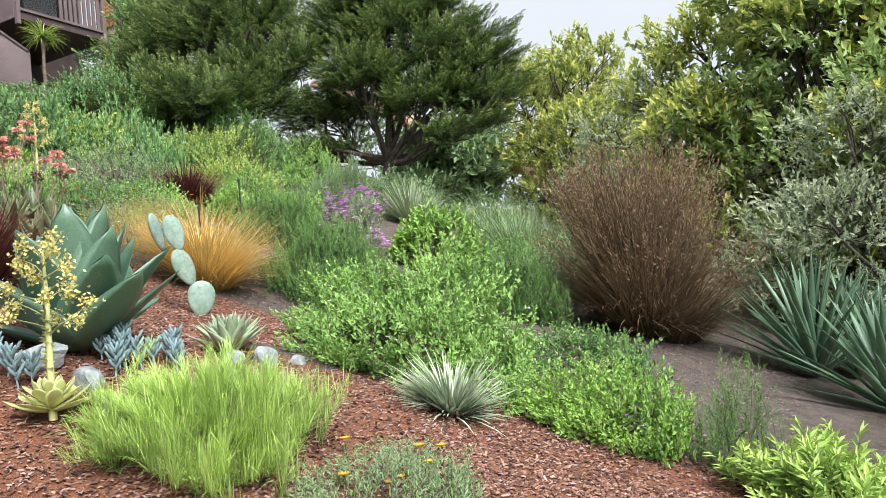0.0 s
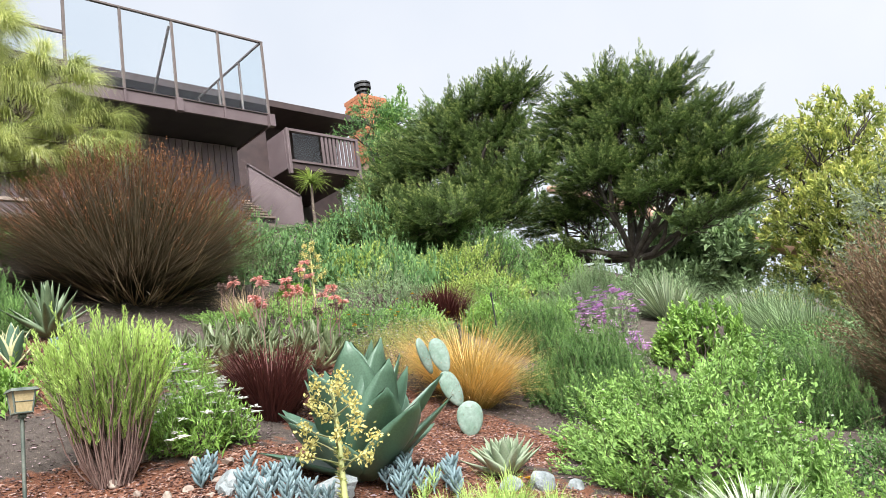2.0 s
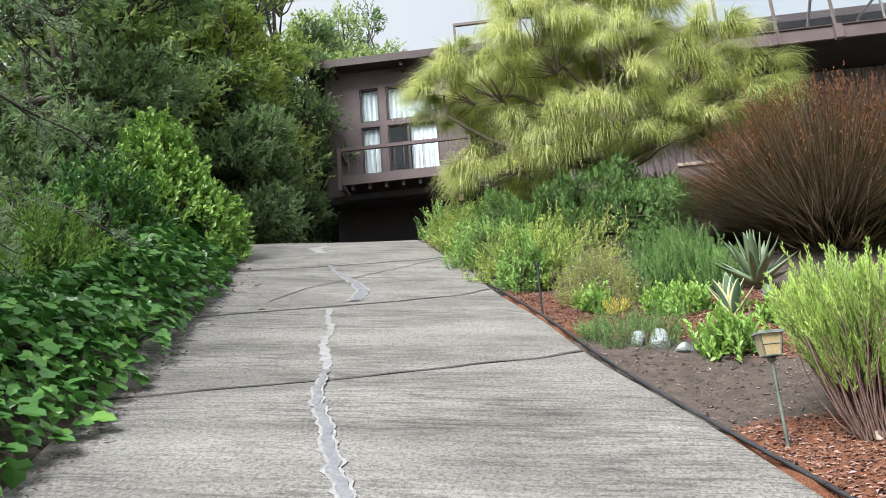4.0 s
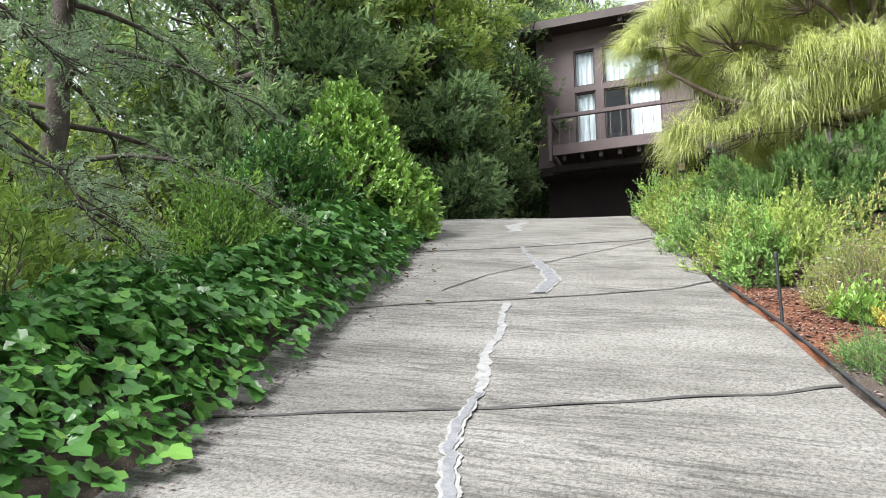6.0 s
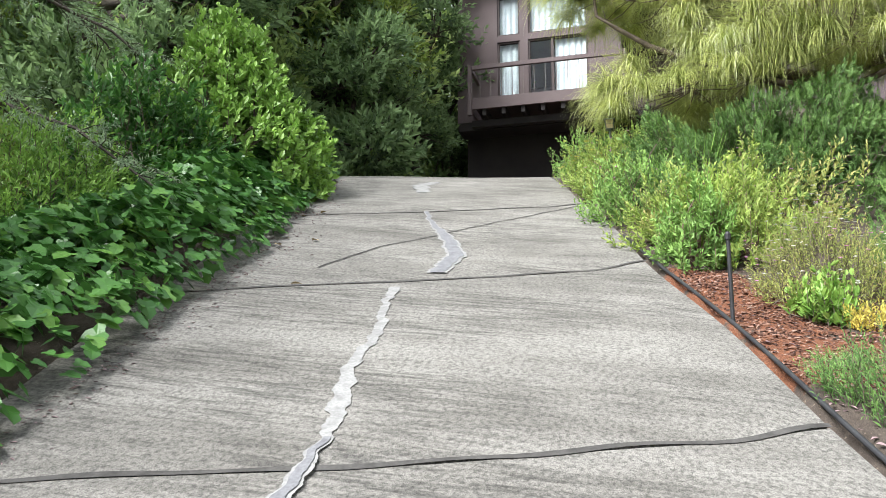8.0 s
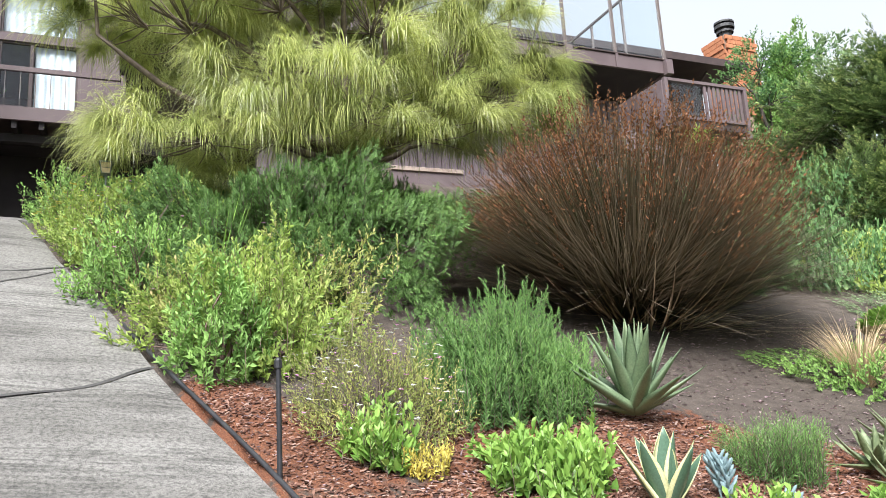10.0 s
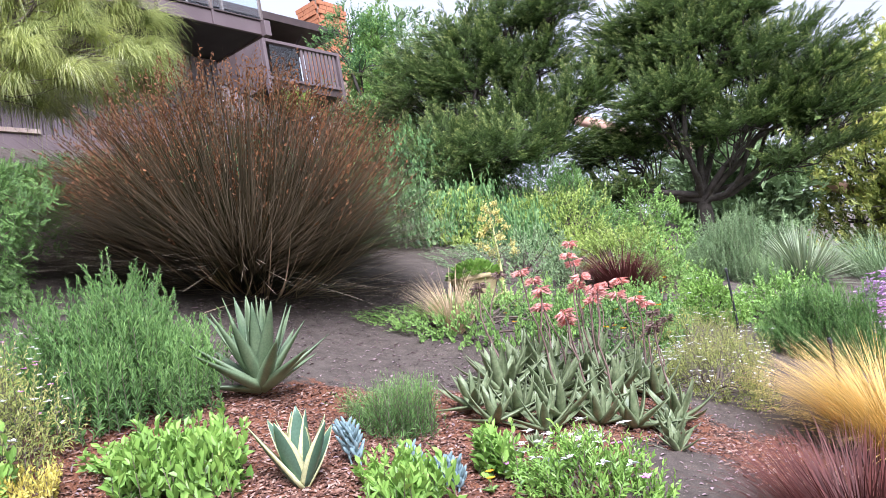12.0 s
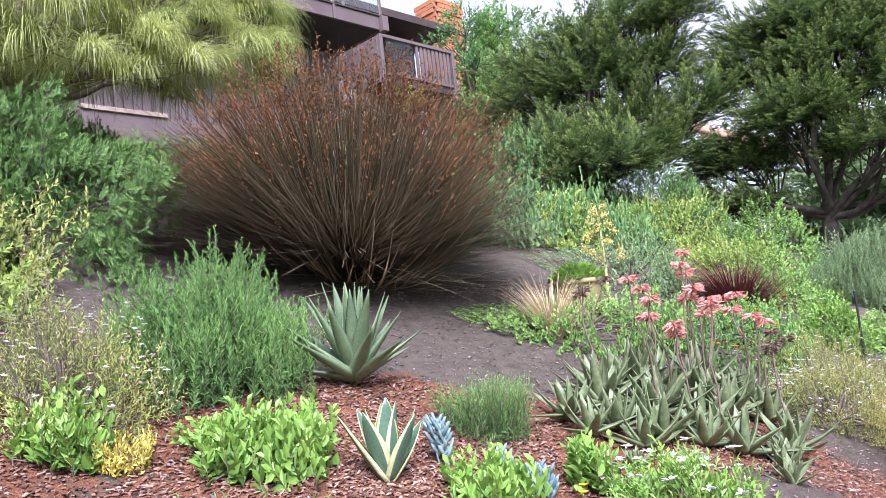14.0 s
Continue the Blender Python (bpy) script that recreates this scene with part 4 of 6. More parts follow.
def holed_wall(name, x0, x1, ys, zs, holes, parent, mat):
    """A wall in the y-z plane, x0 to x1 thick, cut through by the named cells of its grid."""
    s = Soup()
    for i in range(len(ys) - 1):
        for j in range(len(zs) - 1):
            if (i, j) in holes:
                continue
            a, b, c, d = ys[i], ys[i + 1], zs[j], zs[j + 1]
            V = [(x, y, z) for x in (x0, x1) for y, z in ((a, c), (b, c), (b, d), (a, d))]
            F = [(0, 3, 2, 1), (4, 5, 6, 7)]
            for k, n in ((0, (i, j - 1)), (1, (i + 1, j)), (2, (i, j + 1)), (3, (i - 1, j))):
                inside = 0 <= n[0] < len(ys) - 1 and 0 <= n[1] < len(zs) - 1
                if not inside or n in holes:
                    F.append((k, (k + 1) % 4, 4 + (k + 1) % 4, 4 + k))
            s.add(V, F)
    V = np.concatenate(s.V).round(4)
    _, first, back = np.unique(V, axis=0, return_index=True, return_inverse=True)
    back = back.ravel()
    return put(name, np_mesh(name, V[first], [(back[F], k) for F, k in s.groups], [mat]), parent)


YS = [-5.15, -4.04, -3.43, -3.2, -1.62, 3.0]
ZS = [9.4, 9.72, 11.6, 11.78, 12.93, 13.55]
holed_wall("front_wall", WX - .2, WX, YS, ZS, {(1, 1), (3, 1), (1, 3), (3, 3)}, house, M_SIDING)
box("side_wall", -30, WX - .2, -5.15, -4.95, 9.4, 13.55, M_SIDING, house)
box("side_wall", -30, WX - .2, 2.8, 3.0, 9.4, 13.55, M_SIDING, house)
box("back_wall", -30.2, -30, -5.15, 3.0, 6.0, 13.55, M_SIDING, house)
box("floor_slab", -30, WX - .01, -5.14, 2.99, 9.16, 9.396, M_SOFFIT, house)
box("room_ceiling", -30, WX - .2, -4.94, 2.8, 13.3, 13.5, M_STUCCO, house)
# near-black colour holds the shade below the balcony
box("garage_wall", -23.2, -23.0, -5.05, 3.0, 6.0, 9.16, M_SOFFIT, house, "lower wall with deep shade put into its near-black colour")
box("roof", -30.6, WX + .55, -5.65, 3.3, 13.552, 13.73, M_TRIM, house)
box("roof_edge", WX + .552, WX + .6, -5.7, 3.3, 13.50, 13.76, M_TRIM, house)
for y in (-4.7, -2.6, -.5):
    box("rafter_tail", WX + .003, WX + .5, y - .05, y + .05, 13.36, 13.55, M_TRIM, house)
FRAME = [("window", -4.04, -3.43, 9.72, 11.6), ("window", -3.2, -1.62, 9.72, 11.6), ("window", -4.04, -3.43, 11.78, 12.93), ("window", -3.2, -1.62, 11.78, 12.93)]
for k, (nm, a, b, c, d) in enumerate(FRAME):
    w = put(nm, box("window_frame", WX - .12, WX - .04, a, a + .05, c, d, M_TRIM).data, house)
    bpy.data.objects.remove(bpy.data.objects["window_frame"])
    box("frame_side", WX - .12, WX - .04, b - .05, b, c, d, M_TRIM, w)
    box("frame_head", WX - .118, WX - .042, a + .05, b - .05, d - .05, d, M_TRIM, w)
    box("frame_sill", WX - .118, WX - .042, a + .05, b - .05, c, c + .05, M_TRIM, w)
    box("pane", WX - .09, WX - .08, a + .05, b - .05, c + .05, d - .05, M_GLASS, w, bevel=0).visible_shadow = False
    if k == 1:
        box("door_stile", WX - .13, WX - .03, -2.6, -2.52, c + .05, d - .05, M_TRIM, w)
for a, b, c, d in ((-4.04, -3.43, 9.72, 11.6), (-2.5, -1.62, 9.72, 11.6), (-4.04, -3.43, 11.78, 12.93), (-3.2, -1.62, 11.78, 12.93)):
    s = Soup()
    ys = np.linspace(a, b, 60)
    V = [(WX - .17 + .02 * math.sin(y * 40), y, z) for y in ys for z in (c, d)]
    s.add(V, [(2 * i, 2 * i + 2, 2 * i + 3, 2 * i + 1) for i in range(59)])
    tagged(put("curtain", s.mesh("curtain", M_CURTAIN, smooth=True)), "white drawn curtain behind a window pane", "curtain", "curtains of the house")

BX = -21.3
balcony = tagged(new("balcony"), "brown timber balcony with thin metal railing on the house front", "balcony")
box("floor", BX - 1.0 + .004, BX, -4.45, -.6, 9.42, 9.52, M_TRIM, balcony)
box("fascia", BX, BX + .06, -4.5, -.6, 9.36, 9.66, M_SIDING, balcony)
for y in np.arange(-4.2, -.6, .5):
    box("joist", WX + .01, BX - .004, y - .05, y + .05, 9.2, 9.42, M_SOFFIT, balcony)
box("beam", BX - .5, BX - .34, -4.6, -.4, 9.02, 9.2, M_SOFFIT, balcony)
for y in (-4.56, -.66):
    box("post", BX + .0, BX + .1, y - .05, y + .05, 9.2, 10.55, M_SIDING, balcony)
box("top_rail", BX + .01, BX + .09, -4.5, -.72, 10.42, 10.53, M_SIDING, balcony)
box("side_rail", WX + .01, BX, -4.6, -4.52, 10.42, 10.53, M_SIDING, balcony)
box("side_fascia", WX + .01, BX, -4.6, -4.54, 9.36, 9.66, M_SIDING, balcony)
for y in np.arange(-4.3, -.8, .28):
    box("baluster", BX + .04, BX + .056, y - .008, y + .008, 9.66, 10.42, M_METAL, balcony, bevel=0)

deck = tagged(new("deck"), "raised brown timber deck with tall glass windscreen", "deck")
DX = -18.2
box("deck_floor", -23.2, DX - .06, -.75, 11.55, 10.86, 11.02, M_SOFFIT, deck)
box("fascia", DX - .06, DX, -.75, 11.58, 10.72, 11.06, M_SIDING, deck)
box("end_fascia", -23.2, DX - .06, 11.55, 11.6, 10.72, 11.06, M_SIDING, deck)
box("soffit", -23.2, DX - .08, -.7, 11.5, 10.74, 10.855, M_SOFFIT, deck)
for y in (-.6, 2.6, 5.8, 8.73, 11.56):
    box("beam_end", DX + .003, DX + .16, y - .09, y + .09, 10.66, 11.04, M_SIDING, deck)
box("rim_cap", DX - .03, DX + .035, -.7, 11.6, 11.063, 11.1, M_TRIM, deck)
PY = [5.9, 7.31, 8.73, 10.11, 11.55]
for y in PY:
    box("screen_post", DX - .05, DX + .02, y - .035, y + .035, 11.1, 13.42, M_METAL, deck)
for y in (7.31, 10.11):
    box("post_cleat", DX + .004, DX + .05, y - .035, y + .035, 10.7, 11.06, M_SIDING, deck)
box("screen_rail", DX - .055, DX + .025, 5.86, 11.59, 13.42, 13.48, M_METAL, deck)
for a, b in zip(PY[:-1], PY[1:]):
    box("screen_pane", DX - .02, DX - .01, a + .04, b - .04, 11.12, 13.41, M_GLASS, deck, bevel=0).visible_shadow = False
for x in (-19.6, -21.0, -22.4):
    box("side_post", x - .03, x + .03, 11.5, 11.57, 11.03, 13.42, M_METAL, deck)
box("side_rail", -22.4, DX - .06, 11.5, 11.57, 13.42, 13.48, M_METAL, deck)
box("side_pane", -22.35, DX - .06, 11.53, 11.54, 11.1, 13.4, M_GLASS, deck, bevel=0).visible_shadow = False
box("hazy_pane", -22.5, -22.49, 4.0, 11.4, 11.05, 13.1, M_FROST, deck, "hazy blue-grey glass panel at the far side", bevel=0).visible_shadow = False
beam("brace", (DX - .1, 8.7, 13.3), (-20.2, 8.7, 11.1), .06, .06, M_METAL, deck)
box("low_rail", DX - .05, DX + .02, -.75, 5.86, 12.3, 12.38, M_METAL, deck)
for y in (-.72, 1.0, 2.6, 4.2):
    box("low_post", DX - .05, DX + .02, y - .03, y + .03, 11.1, 12.3, M_METAL, deck)
    box("low_pane", DX - .02, DX - .01, y + .06, y + 1.5, 11.15, 12.28, M_GLASS, deck, bevel=0).visible_shadow = False

lower = tagged(new("wall_deck"), "lower house wall of vertical mauve-brown boards under the deck", "wall", kind="structure")
# boards and backing use the siding colour with sky light painted in
box("backing", -20.3, -20.05, 2.0, 11.38, 6.4, 10.735, M_SKYLIT_BOARD, lower)
yb = 2.02
board = box("board", -.02, .02, -.088, .088, -2.15, 2.15, M_SKYLIT_BOARD).data
bpy.data.objects.remove(bpy.data.objects["board"])
while yb < 11.3:
    put("board", board, lower, pose(-20.025, yb + .1, 8.55))
    yb += .2
box("wall_end", -24.5, -20.3, 11.2, 11.38, 6.8, 10.735, M_SKYLIT_BOARD, lower)
bench = tagged(new("planter_ledge"), "low timber ledge with pale cap board under the deck", "ledge")
box("ledge_face", -19.4, -18.4, 4.4, 7.4, 7.0, 7.86, M_SIDING, bench)
box("cap_board", -19.45, -18.36, 4.4, 6.0, 7.865, 7.95, M_WOODLT, bench, "pale weathered cap board")

wing = tagged(new("house_wing"), "dark brown house wing with overhanging eave", "house")
box("wing_wall", -29, -24.9, 5.0, 19.0, 8.5, 14.0, M_TRIM, wing)
box("eave", -30, -23.1, 4.5, 19.4, 14.0, 14.2, M_TRIM, wing)
box("eave_edge", -23.097, -23.02, 4.5, 19.45, 13.97, 14.24, M_TRIM, wing)
beam("eave_strut", (-23.5, 18.0, 13.95), (-24.88, 18.0, 13.1), .08, .08, M_SIDING, wing)
bal2 = tagged(new("side_balcony"), "brown timber balcony with slatted rail and solid end panel", "balcony")
box("floor", -24.88, -21.2, 14.05, 17.2, 10.75, 10.98, M_TRIM, bal2)
box("end_panel", -24.88, -21.25, 14.0, 14.05, 10.75, 12.2, M_SIDING, bal2)
for y in (14.08, 17.1):
    box("post", -21.25, -21.12, y - .06, y + .06, 10.55, 12.24, M_SIDING, bal2)
box("top_rail", -21.26, -21.12, 14.15, 17.04, 12.14, 12.24, M_SIDING, bal2)
box("bottom_rail", -21.24, -21.14, 14.15, 17.04, 10.99, 11.08, M_SIDING, bal2)
for y in np.arange(15.55, 17.0, .17):
    box("slat", -21.22, -21.16, y - .05, y + .05, 11.08, 12.14, M_SIDING, bal2)
box("glass_panel", -21.2, -21.19, 14.3, 15.4, 11.1, 12.13, M_GLASS, bal2, bevel=0).visible_shadow = False
glz = tagged(new("wing_window"), "window of the house wing behind the balcony", "window", kind="structure")
box("window_frame", -24.89, -24.82, 14.6, 16.0, 11.0, 13.2, M_TRIM, glz)
box("pane", -24.815, -24.80, 14.7, 15.9, 11.1, 13.1, M_GLASS, glz, bevel=0)

stair = tagged(new("garden_stair"), "flight of timber steps with sloping side wall beside the house", "stairs")
for i in range(7):
    x, z = -20.1 - i * .27, 8.5 + i * .18
    box("tread", x - .3, x, 11.45 + .06 * i, 12.6 + .02 * i, z, z + .05, M_WOODLT, stair)
    box("riser", x - .3, x - .05, 11.47 + .06 * i, 12.58 + .02 * i, z - .16, z - .002, M_SOFFIT, stair)
s = Soup()
a0, a1 = Vector((-21.5, 12.62, 10.83)), Vector((-20.4, 13.85, 9.45))
V = []
for p in (a0, a1):
    for dx in (0, -.12):
        V += [(p.x + dx, p.y, p.z), (p.x + dx, p.y, p.z - 2.4)]
s.add(V, [(0, 1, 5, 4), (2, 6, 7, 3), (0, 4, 6, 2), (0, 2, 3, 1), (4, 5, 7, 6)])
put("side_wall", s.mesh("side_wall", M_SIDING), stair)
beam("side_cap", a0 + Vector((-.06, 0, .03)), a1 + Vector((-.06, 0, .03)), .18, .06, M_TRIM, stair)
tagged(box("wall_stair", -24.3, -22.4, 11.4, 14.0, 7.5, 12.6, M_TRIM), "dark wall behind the steps", "wall", kind="structure")

chim = tagged(new("chimney"), "orange brick chimney with dark metal flue", "chimney")
CX, CY = -27.3, 23.1
box("core", CX - .62, CX + .62, CY - .82, CY + .82, 9.0, 17.55, M_MORTAR, chim)
brick_long = box("brick", -.04, .04, -.19, .19, -.095, .095, M_BRICK).data
bpy.data.objects.remove(bpy.data.objects["brick"])
for r in range(17):
    z = 14.15 + r * .205
    out = .05 if r > 13 else 0
    for k in range(4):
        off = .1 if r % 2 else -.1
        put("brick", brick_long, chim, pose(CX + .64 + out, CY - .61 + k * .405 + off * .5, z))
    for k in range(3):
        off = .08 if r % 2 else -.08
        put("brick", brick_long, chim, pose(CX - .4 + k * .405 + off * .5, CY - .84 - out, z, 0, 0, 90))
s = Soup()
for z0, z1, r0 in ((17.5, 18.2, .26), (18.0, 18.1, .36), (18.2, 18.34, .42), (18.42, 18.5, .42), (18.34, 18.42, .3)):
    V, F = tube([(CX, CY - .1, z0), (CX, CY - .1, z1)], [r0, r0], 14)
    s.add(V, F)
    s.add(V[14:], [tuple(range(14))])
put("flue", s.mesh("flue", M_STEEL), chim, label="dark metal flue cap")

nb = tagged(new("neighbour_house"), "neighbouring house with terracotta tile roof, half hidden by trees", "house")
tile = Soup().add(*tube([(0, 0, 0), (.46, 0, -.24)], [.13, .16], 8)).mesh("roof_tile", M_TILE, smooth=True)
for r in range(19):
    for c in range(9):
        put("roof_tile", tile, nb, pose(-16.4 + r * .42, 22.0 + c * .34, 9.15 - r * .24))
# ---- planted beds ----
feathery_bush(-2.8, 2.66, 1.16, .36, 11)
rosette("agave", "large blue-green agave with broad thick leaves", -4.02, 2.9, .64, .33, .034, 27, [M_AGAVE], 12, 20, 82, .16, category="agave", channel=.45, belly=.42, base=.62, shrink=-.3)
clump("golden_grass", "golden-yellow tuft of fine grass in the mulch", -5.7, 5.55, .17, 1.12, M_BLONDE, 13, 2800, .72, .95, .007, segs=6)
clump("burgundy_grass", "dark burgundy fountain grass", -8.86, 8.44, .18, .85, M_RED, 14, 1500, .95, .6, .011, group="burgundy grasses")
clump("burgundy_grass", "dark burgundy fountain grass", -5.5, 3.16, .15, .78, M_RED, 15, 1500, .5, .75, .010, group="burgundy grasses")
rosette("dudleya", "pale green rosette succulent among small rocks", -3.67, 3.75, .33, .08, .03, 50, [M_DUD], 17, 22, 86, .2, category="succulent", shrink=.35)
clump("silver_spiky_plant", "silver-leaved spiky tuft with dry lower leaves", -2.26, 4.12, .06, .44, M_SILVER, 18, 420, 1.15, .5, .024, category="succulent", segs=4, lvar=.35)
clump("dry_skirt", "dry grey leaf skirt under the silver tuft", -2.24, 4.06, .09, .32, M_GREYR, 19, 160, 1.5, .9, .012, category="dry leaves", segs=4)
shrub("green_mound_shrub", "sprawling green flowering shrub with small pale flowers", "shrub", -3.0, 4.95, 1.8, .85, M_GREEN, 20, 1900, 15, .24, .045, .5, 1.0, .5, lump=.2, flowers=[(M_WHITE, 70, .018), (M_PINK, 14, .022)], depth=1.7)
shrub("green_mound_shrub", "bright green low shrub at the mulch edge", "shrub", -1.45, 4.62, 1.3, .52, M_BRIGHT, 21, 900, 12, .2, .04, .45, 1.0, .5, flowers=[(M_PINK, 10, .018)], depth=.95)
shrub("rosemary", "thin sprawling rosemary sprigs", "shrub", -.72, 4.62, .5, .78, M_ROSE, 22, 110, 34, .36, .034, .17, .95, .82, lump=.25, poke=.42, hollow=.45)
shrub("leafy_shrub", "bright grey-green lobed leafy shrub", "shrub", -.2, 4.35, .9, .46, M_LIME, 23, 260, 14, .2, .10, .3, 1.1, .55, lump=.2)
for k, (x, y, r) in enumerate(((-.43, 8.58, 1.35), (.2, 7.7, 1.15), (-.05, 9.3, 1.25))):
    rosette("sword_plant", "dark blue-green clump of stiff sword-shaped leaves", x, y, r, .10, .012, 56, [M_SWORD], 24 + k, 24, 88, -.15, category="yucca", group="sword-leaved clumps", channel=.8, belly=.3, base=.7, shrink=.1)
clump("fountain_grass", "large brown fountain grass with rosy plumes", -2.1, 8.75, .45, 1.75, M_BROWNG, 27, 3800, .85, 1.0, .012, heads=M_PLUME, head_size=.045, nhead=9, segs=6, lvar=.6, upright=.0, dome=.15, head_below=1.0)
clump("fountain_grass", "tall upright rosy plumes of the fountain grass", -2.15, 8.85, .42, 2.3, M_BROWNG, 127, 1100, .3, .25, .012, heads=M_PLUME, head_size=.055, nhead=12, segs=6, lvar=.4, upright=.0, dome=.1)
rosemary("upright green rosemary bush beside the soil path", -3.2, 7.75, 1.05, .85, 28)
shrub("glossy_bush", "glossy bright green rounded bush", "shrub", -5.15, 9.3, 1.35, .95, M_BRIGHT, 29, 520, 11, .2, .085, .45, .95, .6, tpl=OVAL)
rosemary("spreading green rosemary bush with a few orange flowers", -5.15, 6.7, 1.45, .9, 30)
shrub("low_creeper", "low fine-leaved grey-green creeping shrub", "shrub", -1.95, 2.85, 1.0, .26, M_ROSEB, 32, 520, 14, .16, .028, .3, 1.0, .55)
shrub("statice", "grey-green plant topped with purple flowers", "flowering plant", -5.95, 8.45, 1.0, .88, M_GREY, 33, 300, 9, .2, .06, .4, .9, .7, flowers=[(M_PURPLE, 620, .055)], hollow=.8)
clump("yucca", "pale grey-green round yucca with stiff radiating leaves", -7.95, 13.6, .07, 1.15, M_YUCCA, 34, 520, 1.5, .05, .028, category="yucca", segs=3, lvar=.12, upright=.05)
rosemary("dark green rosemary bush behind the path", -8.7, 12.1, 1.6, 1.15, 35, M_ROSEB)
shrub("lime_shrub", "bright lime-green leafy shrub with white daisies", "shrub", -7.75, 8.2, .95, .72, M_BRIGHT, 36, 420, 12, .2, .05, .42, 1.0, .55, flowers=[(M_WHITE, 14, .035)])
shrub("round_shrub", "rounded yellow-green shrub on thin stems", "shrub", -10.4, 13.4, 1.7, 1.25, M_GREEN, 37, 520, 12, .24, 0.057, .6, 1.0, .34, low=.1)
shrub("yellow_green_shrub", "loose yellow-green shrub in the back of the bed", "shrub", -11.6, 11.4, 2.8, .9, M_YGREEN, 38, 700, 12, .26, 0.057, .6, 1.0, .34, depth=1.6)
shrub("yellow_green_shrub", "loose yellow-green shrub in the back of the bed", "shrub", -9.9, 10.6, 2.2, .75, M_YGREEN, 39, 520, 12, .26, 0.057, .6, 1.0, .34)
shrub("yellow_green_shrub", "loose light green shrub behind the burgundy grass", "shrub", -9.0, 9.9, 1.5, .7, M_GREEN, 40, 400, 12, .26, 0.052, .6, 1.0, .34)
shrub("low_green_cover", "low dark green creeping cover beside the soil path", "ground cover", -9.0, 5.3, 1.9, .38, M_GREEN, 41, 800, 12, .16, 0.034, .6, 1.0, .34, depth=2.2)
shrub("low_green_cover", "low green creeping cover with orange flowers", "ground cover", -8.4, 6.4, 2.0, .42, M_ROSE, 42, 760, 12, .16, 0.034, .6, 1.0, .34, flowers=[(M_ORANGE, 30, .035)])
shrub("low_green_cover", "low blue-green creeping cover behind the clay pot", "ground cover", -10.2, 8.2, 2.2, .6, M_ROSEB, 43, 700, 12, .2, 0.040, .6, 1.0, .34)
clump("straw_tuft", "straw-coloured tuft of dry grass", -8.9, 4.93, .06, .72, M_STRAW, 44, 420, .62, .7, .008)
shrub("fleabane", "airy mound of small white daisies", "flowering plant", -6.98, 5.7, 1.15, .5, M_DRYGREEN, 45, 760, 10, .2, .03, .25, .9, .55, flowers=[(M_WHITE, 190, .02)])
shrub("fleabane", "airy mound of small white daisies", "flowering plant", -7.4, 6.6, 1.2, .5, M_DRYGREEN, 46, 620, 10, .2, .03, .25, .9, .55, flowers=[(M_WHITE, 90, .017)])
shrub("daisy_bush", "bright green daisy bush with white flowers", "flowering plant", -5.15, 2.36, .78, .5, M_BRIGHT, 48, 520, 11, .2, .05, .3, .9, .6, flowers=[(M_WHITE, 95, .048)])
broom(-4.92, 1.72, 1.08, 49)
shrub("low_lavender", "low grey-green lavender at the driveway edge", "shrub", -7.25, .85, .95, .32, M_ROSE, 50, 420, 14, .2, .035, .2, .9, .6)
shrub("leafy_perennial", "bright green leafy perennial seedlings", "flowering plant", -6.6, 1.5, .62, 0.41, M_BRIGHT, 51, 110, 11, .22, .068, .5, .8, .8, tpl=OVAL, hollow=.3)
shrub("leafy_perennial", "bright green leafy perennial seedlings", "flowering plant", -7.95, 1.5, .7, 0.34, M_BRIGHT, 52, 190, 11, .22, .068, .5, .8, .8, tpl=OVAL, hollow=.3)
shrub("leafy_perennial", "bright green leafy perennial seedlings", "flowering plant", -7.2, 2.15, .5, 0.28, M_BRIGHT, 53, 70, 11, .22, .068, .5, .8, .8, tpl=OVAL, hollow=.3)
shrub("leafy_perennial", "bright green leafy perennial seedlings", "flowering plant", -7.12, 2.8, .3, 0.30, M_BRIGHT, 54, 40, 11, .22, .068, .5, .8, .8, tpl=OVAL, hollow=.3)
shrub("leafy_perennial", "bright green leafy perennial seedlings", "flowering plant", -8.35, .75, .42, 0.38, M_BRIGHT, 55, 60, 11, .22, .068, .5, .8, .8, tpl=OVAL, hollow=.3)
shrub("daisy_bush", "low daisy bush with white and lilac flowers", "flowering plant", -6.7, 2.95, .75, .34, M_BRIGHT, 56, 300, 10, .16, .05, .34, .9, .6, flowers=[(M_WHITE, 22, .045), (M_PINK, 5, .04)])
rosemary("large upright blue-green rosemary bush", -9.02, 1.86, 1.25, .8, 57)
rosette("aloe", "upright spiny blue-green aloe with dry lower leaves", -8.5, 2.45, .5, .1, .03, 28, [M_ALOE], 58, 14, 88, .1, category="aloe", shrink=-.2, lift=.06, channel=.55, belly=.2, base=.95)
shrub("fine_green_tuft", "fine soft green tuft in the bark mulch", "shrub", -7.8, 2.85, .66, .34, M_ROSE, 59, 520, 16, .26, .035, .12, .7, .6)
rosette("variegated_agave", "small agave with cream-edged grey-green leaves", -7.55, 1.87, .36, .12, .025, 12, [M_AGAVE, M_VARI], 60, 52, 86, .08, category="agave", margin=1.0, shrink=.0)
shrub("fleabane", "dry flowering mound of small white and pink daisies", "flowering plant", -8.75, .85, 1.0, .66, M_DRYGREEN, 61, 900, 10, .22, .03, .25, .9, .6, flowers=[(M_WHITE, 150, .02), (M_PINK, 60, .017)])
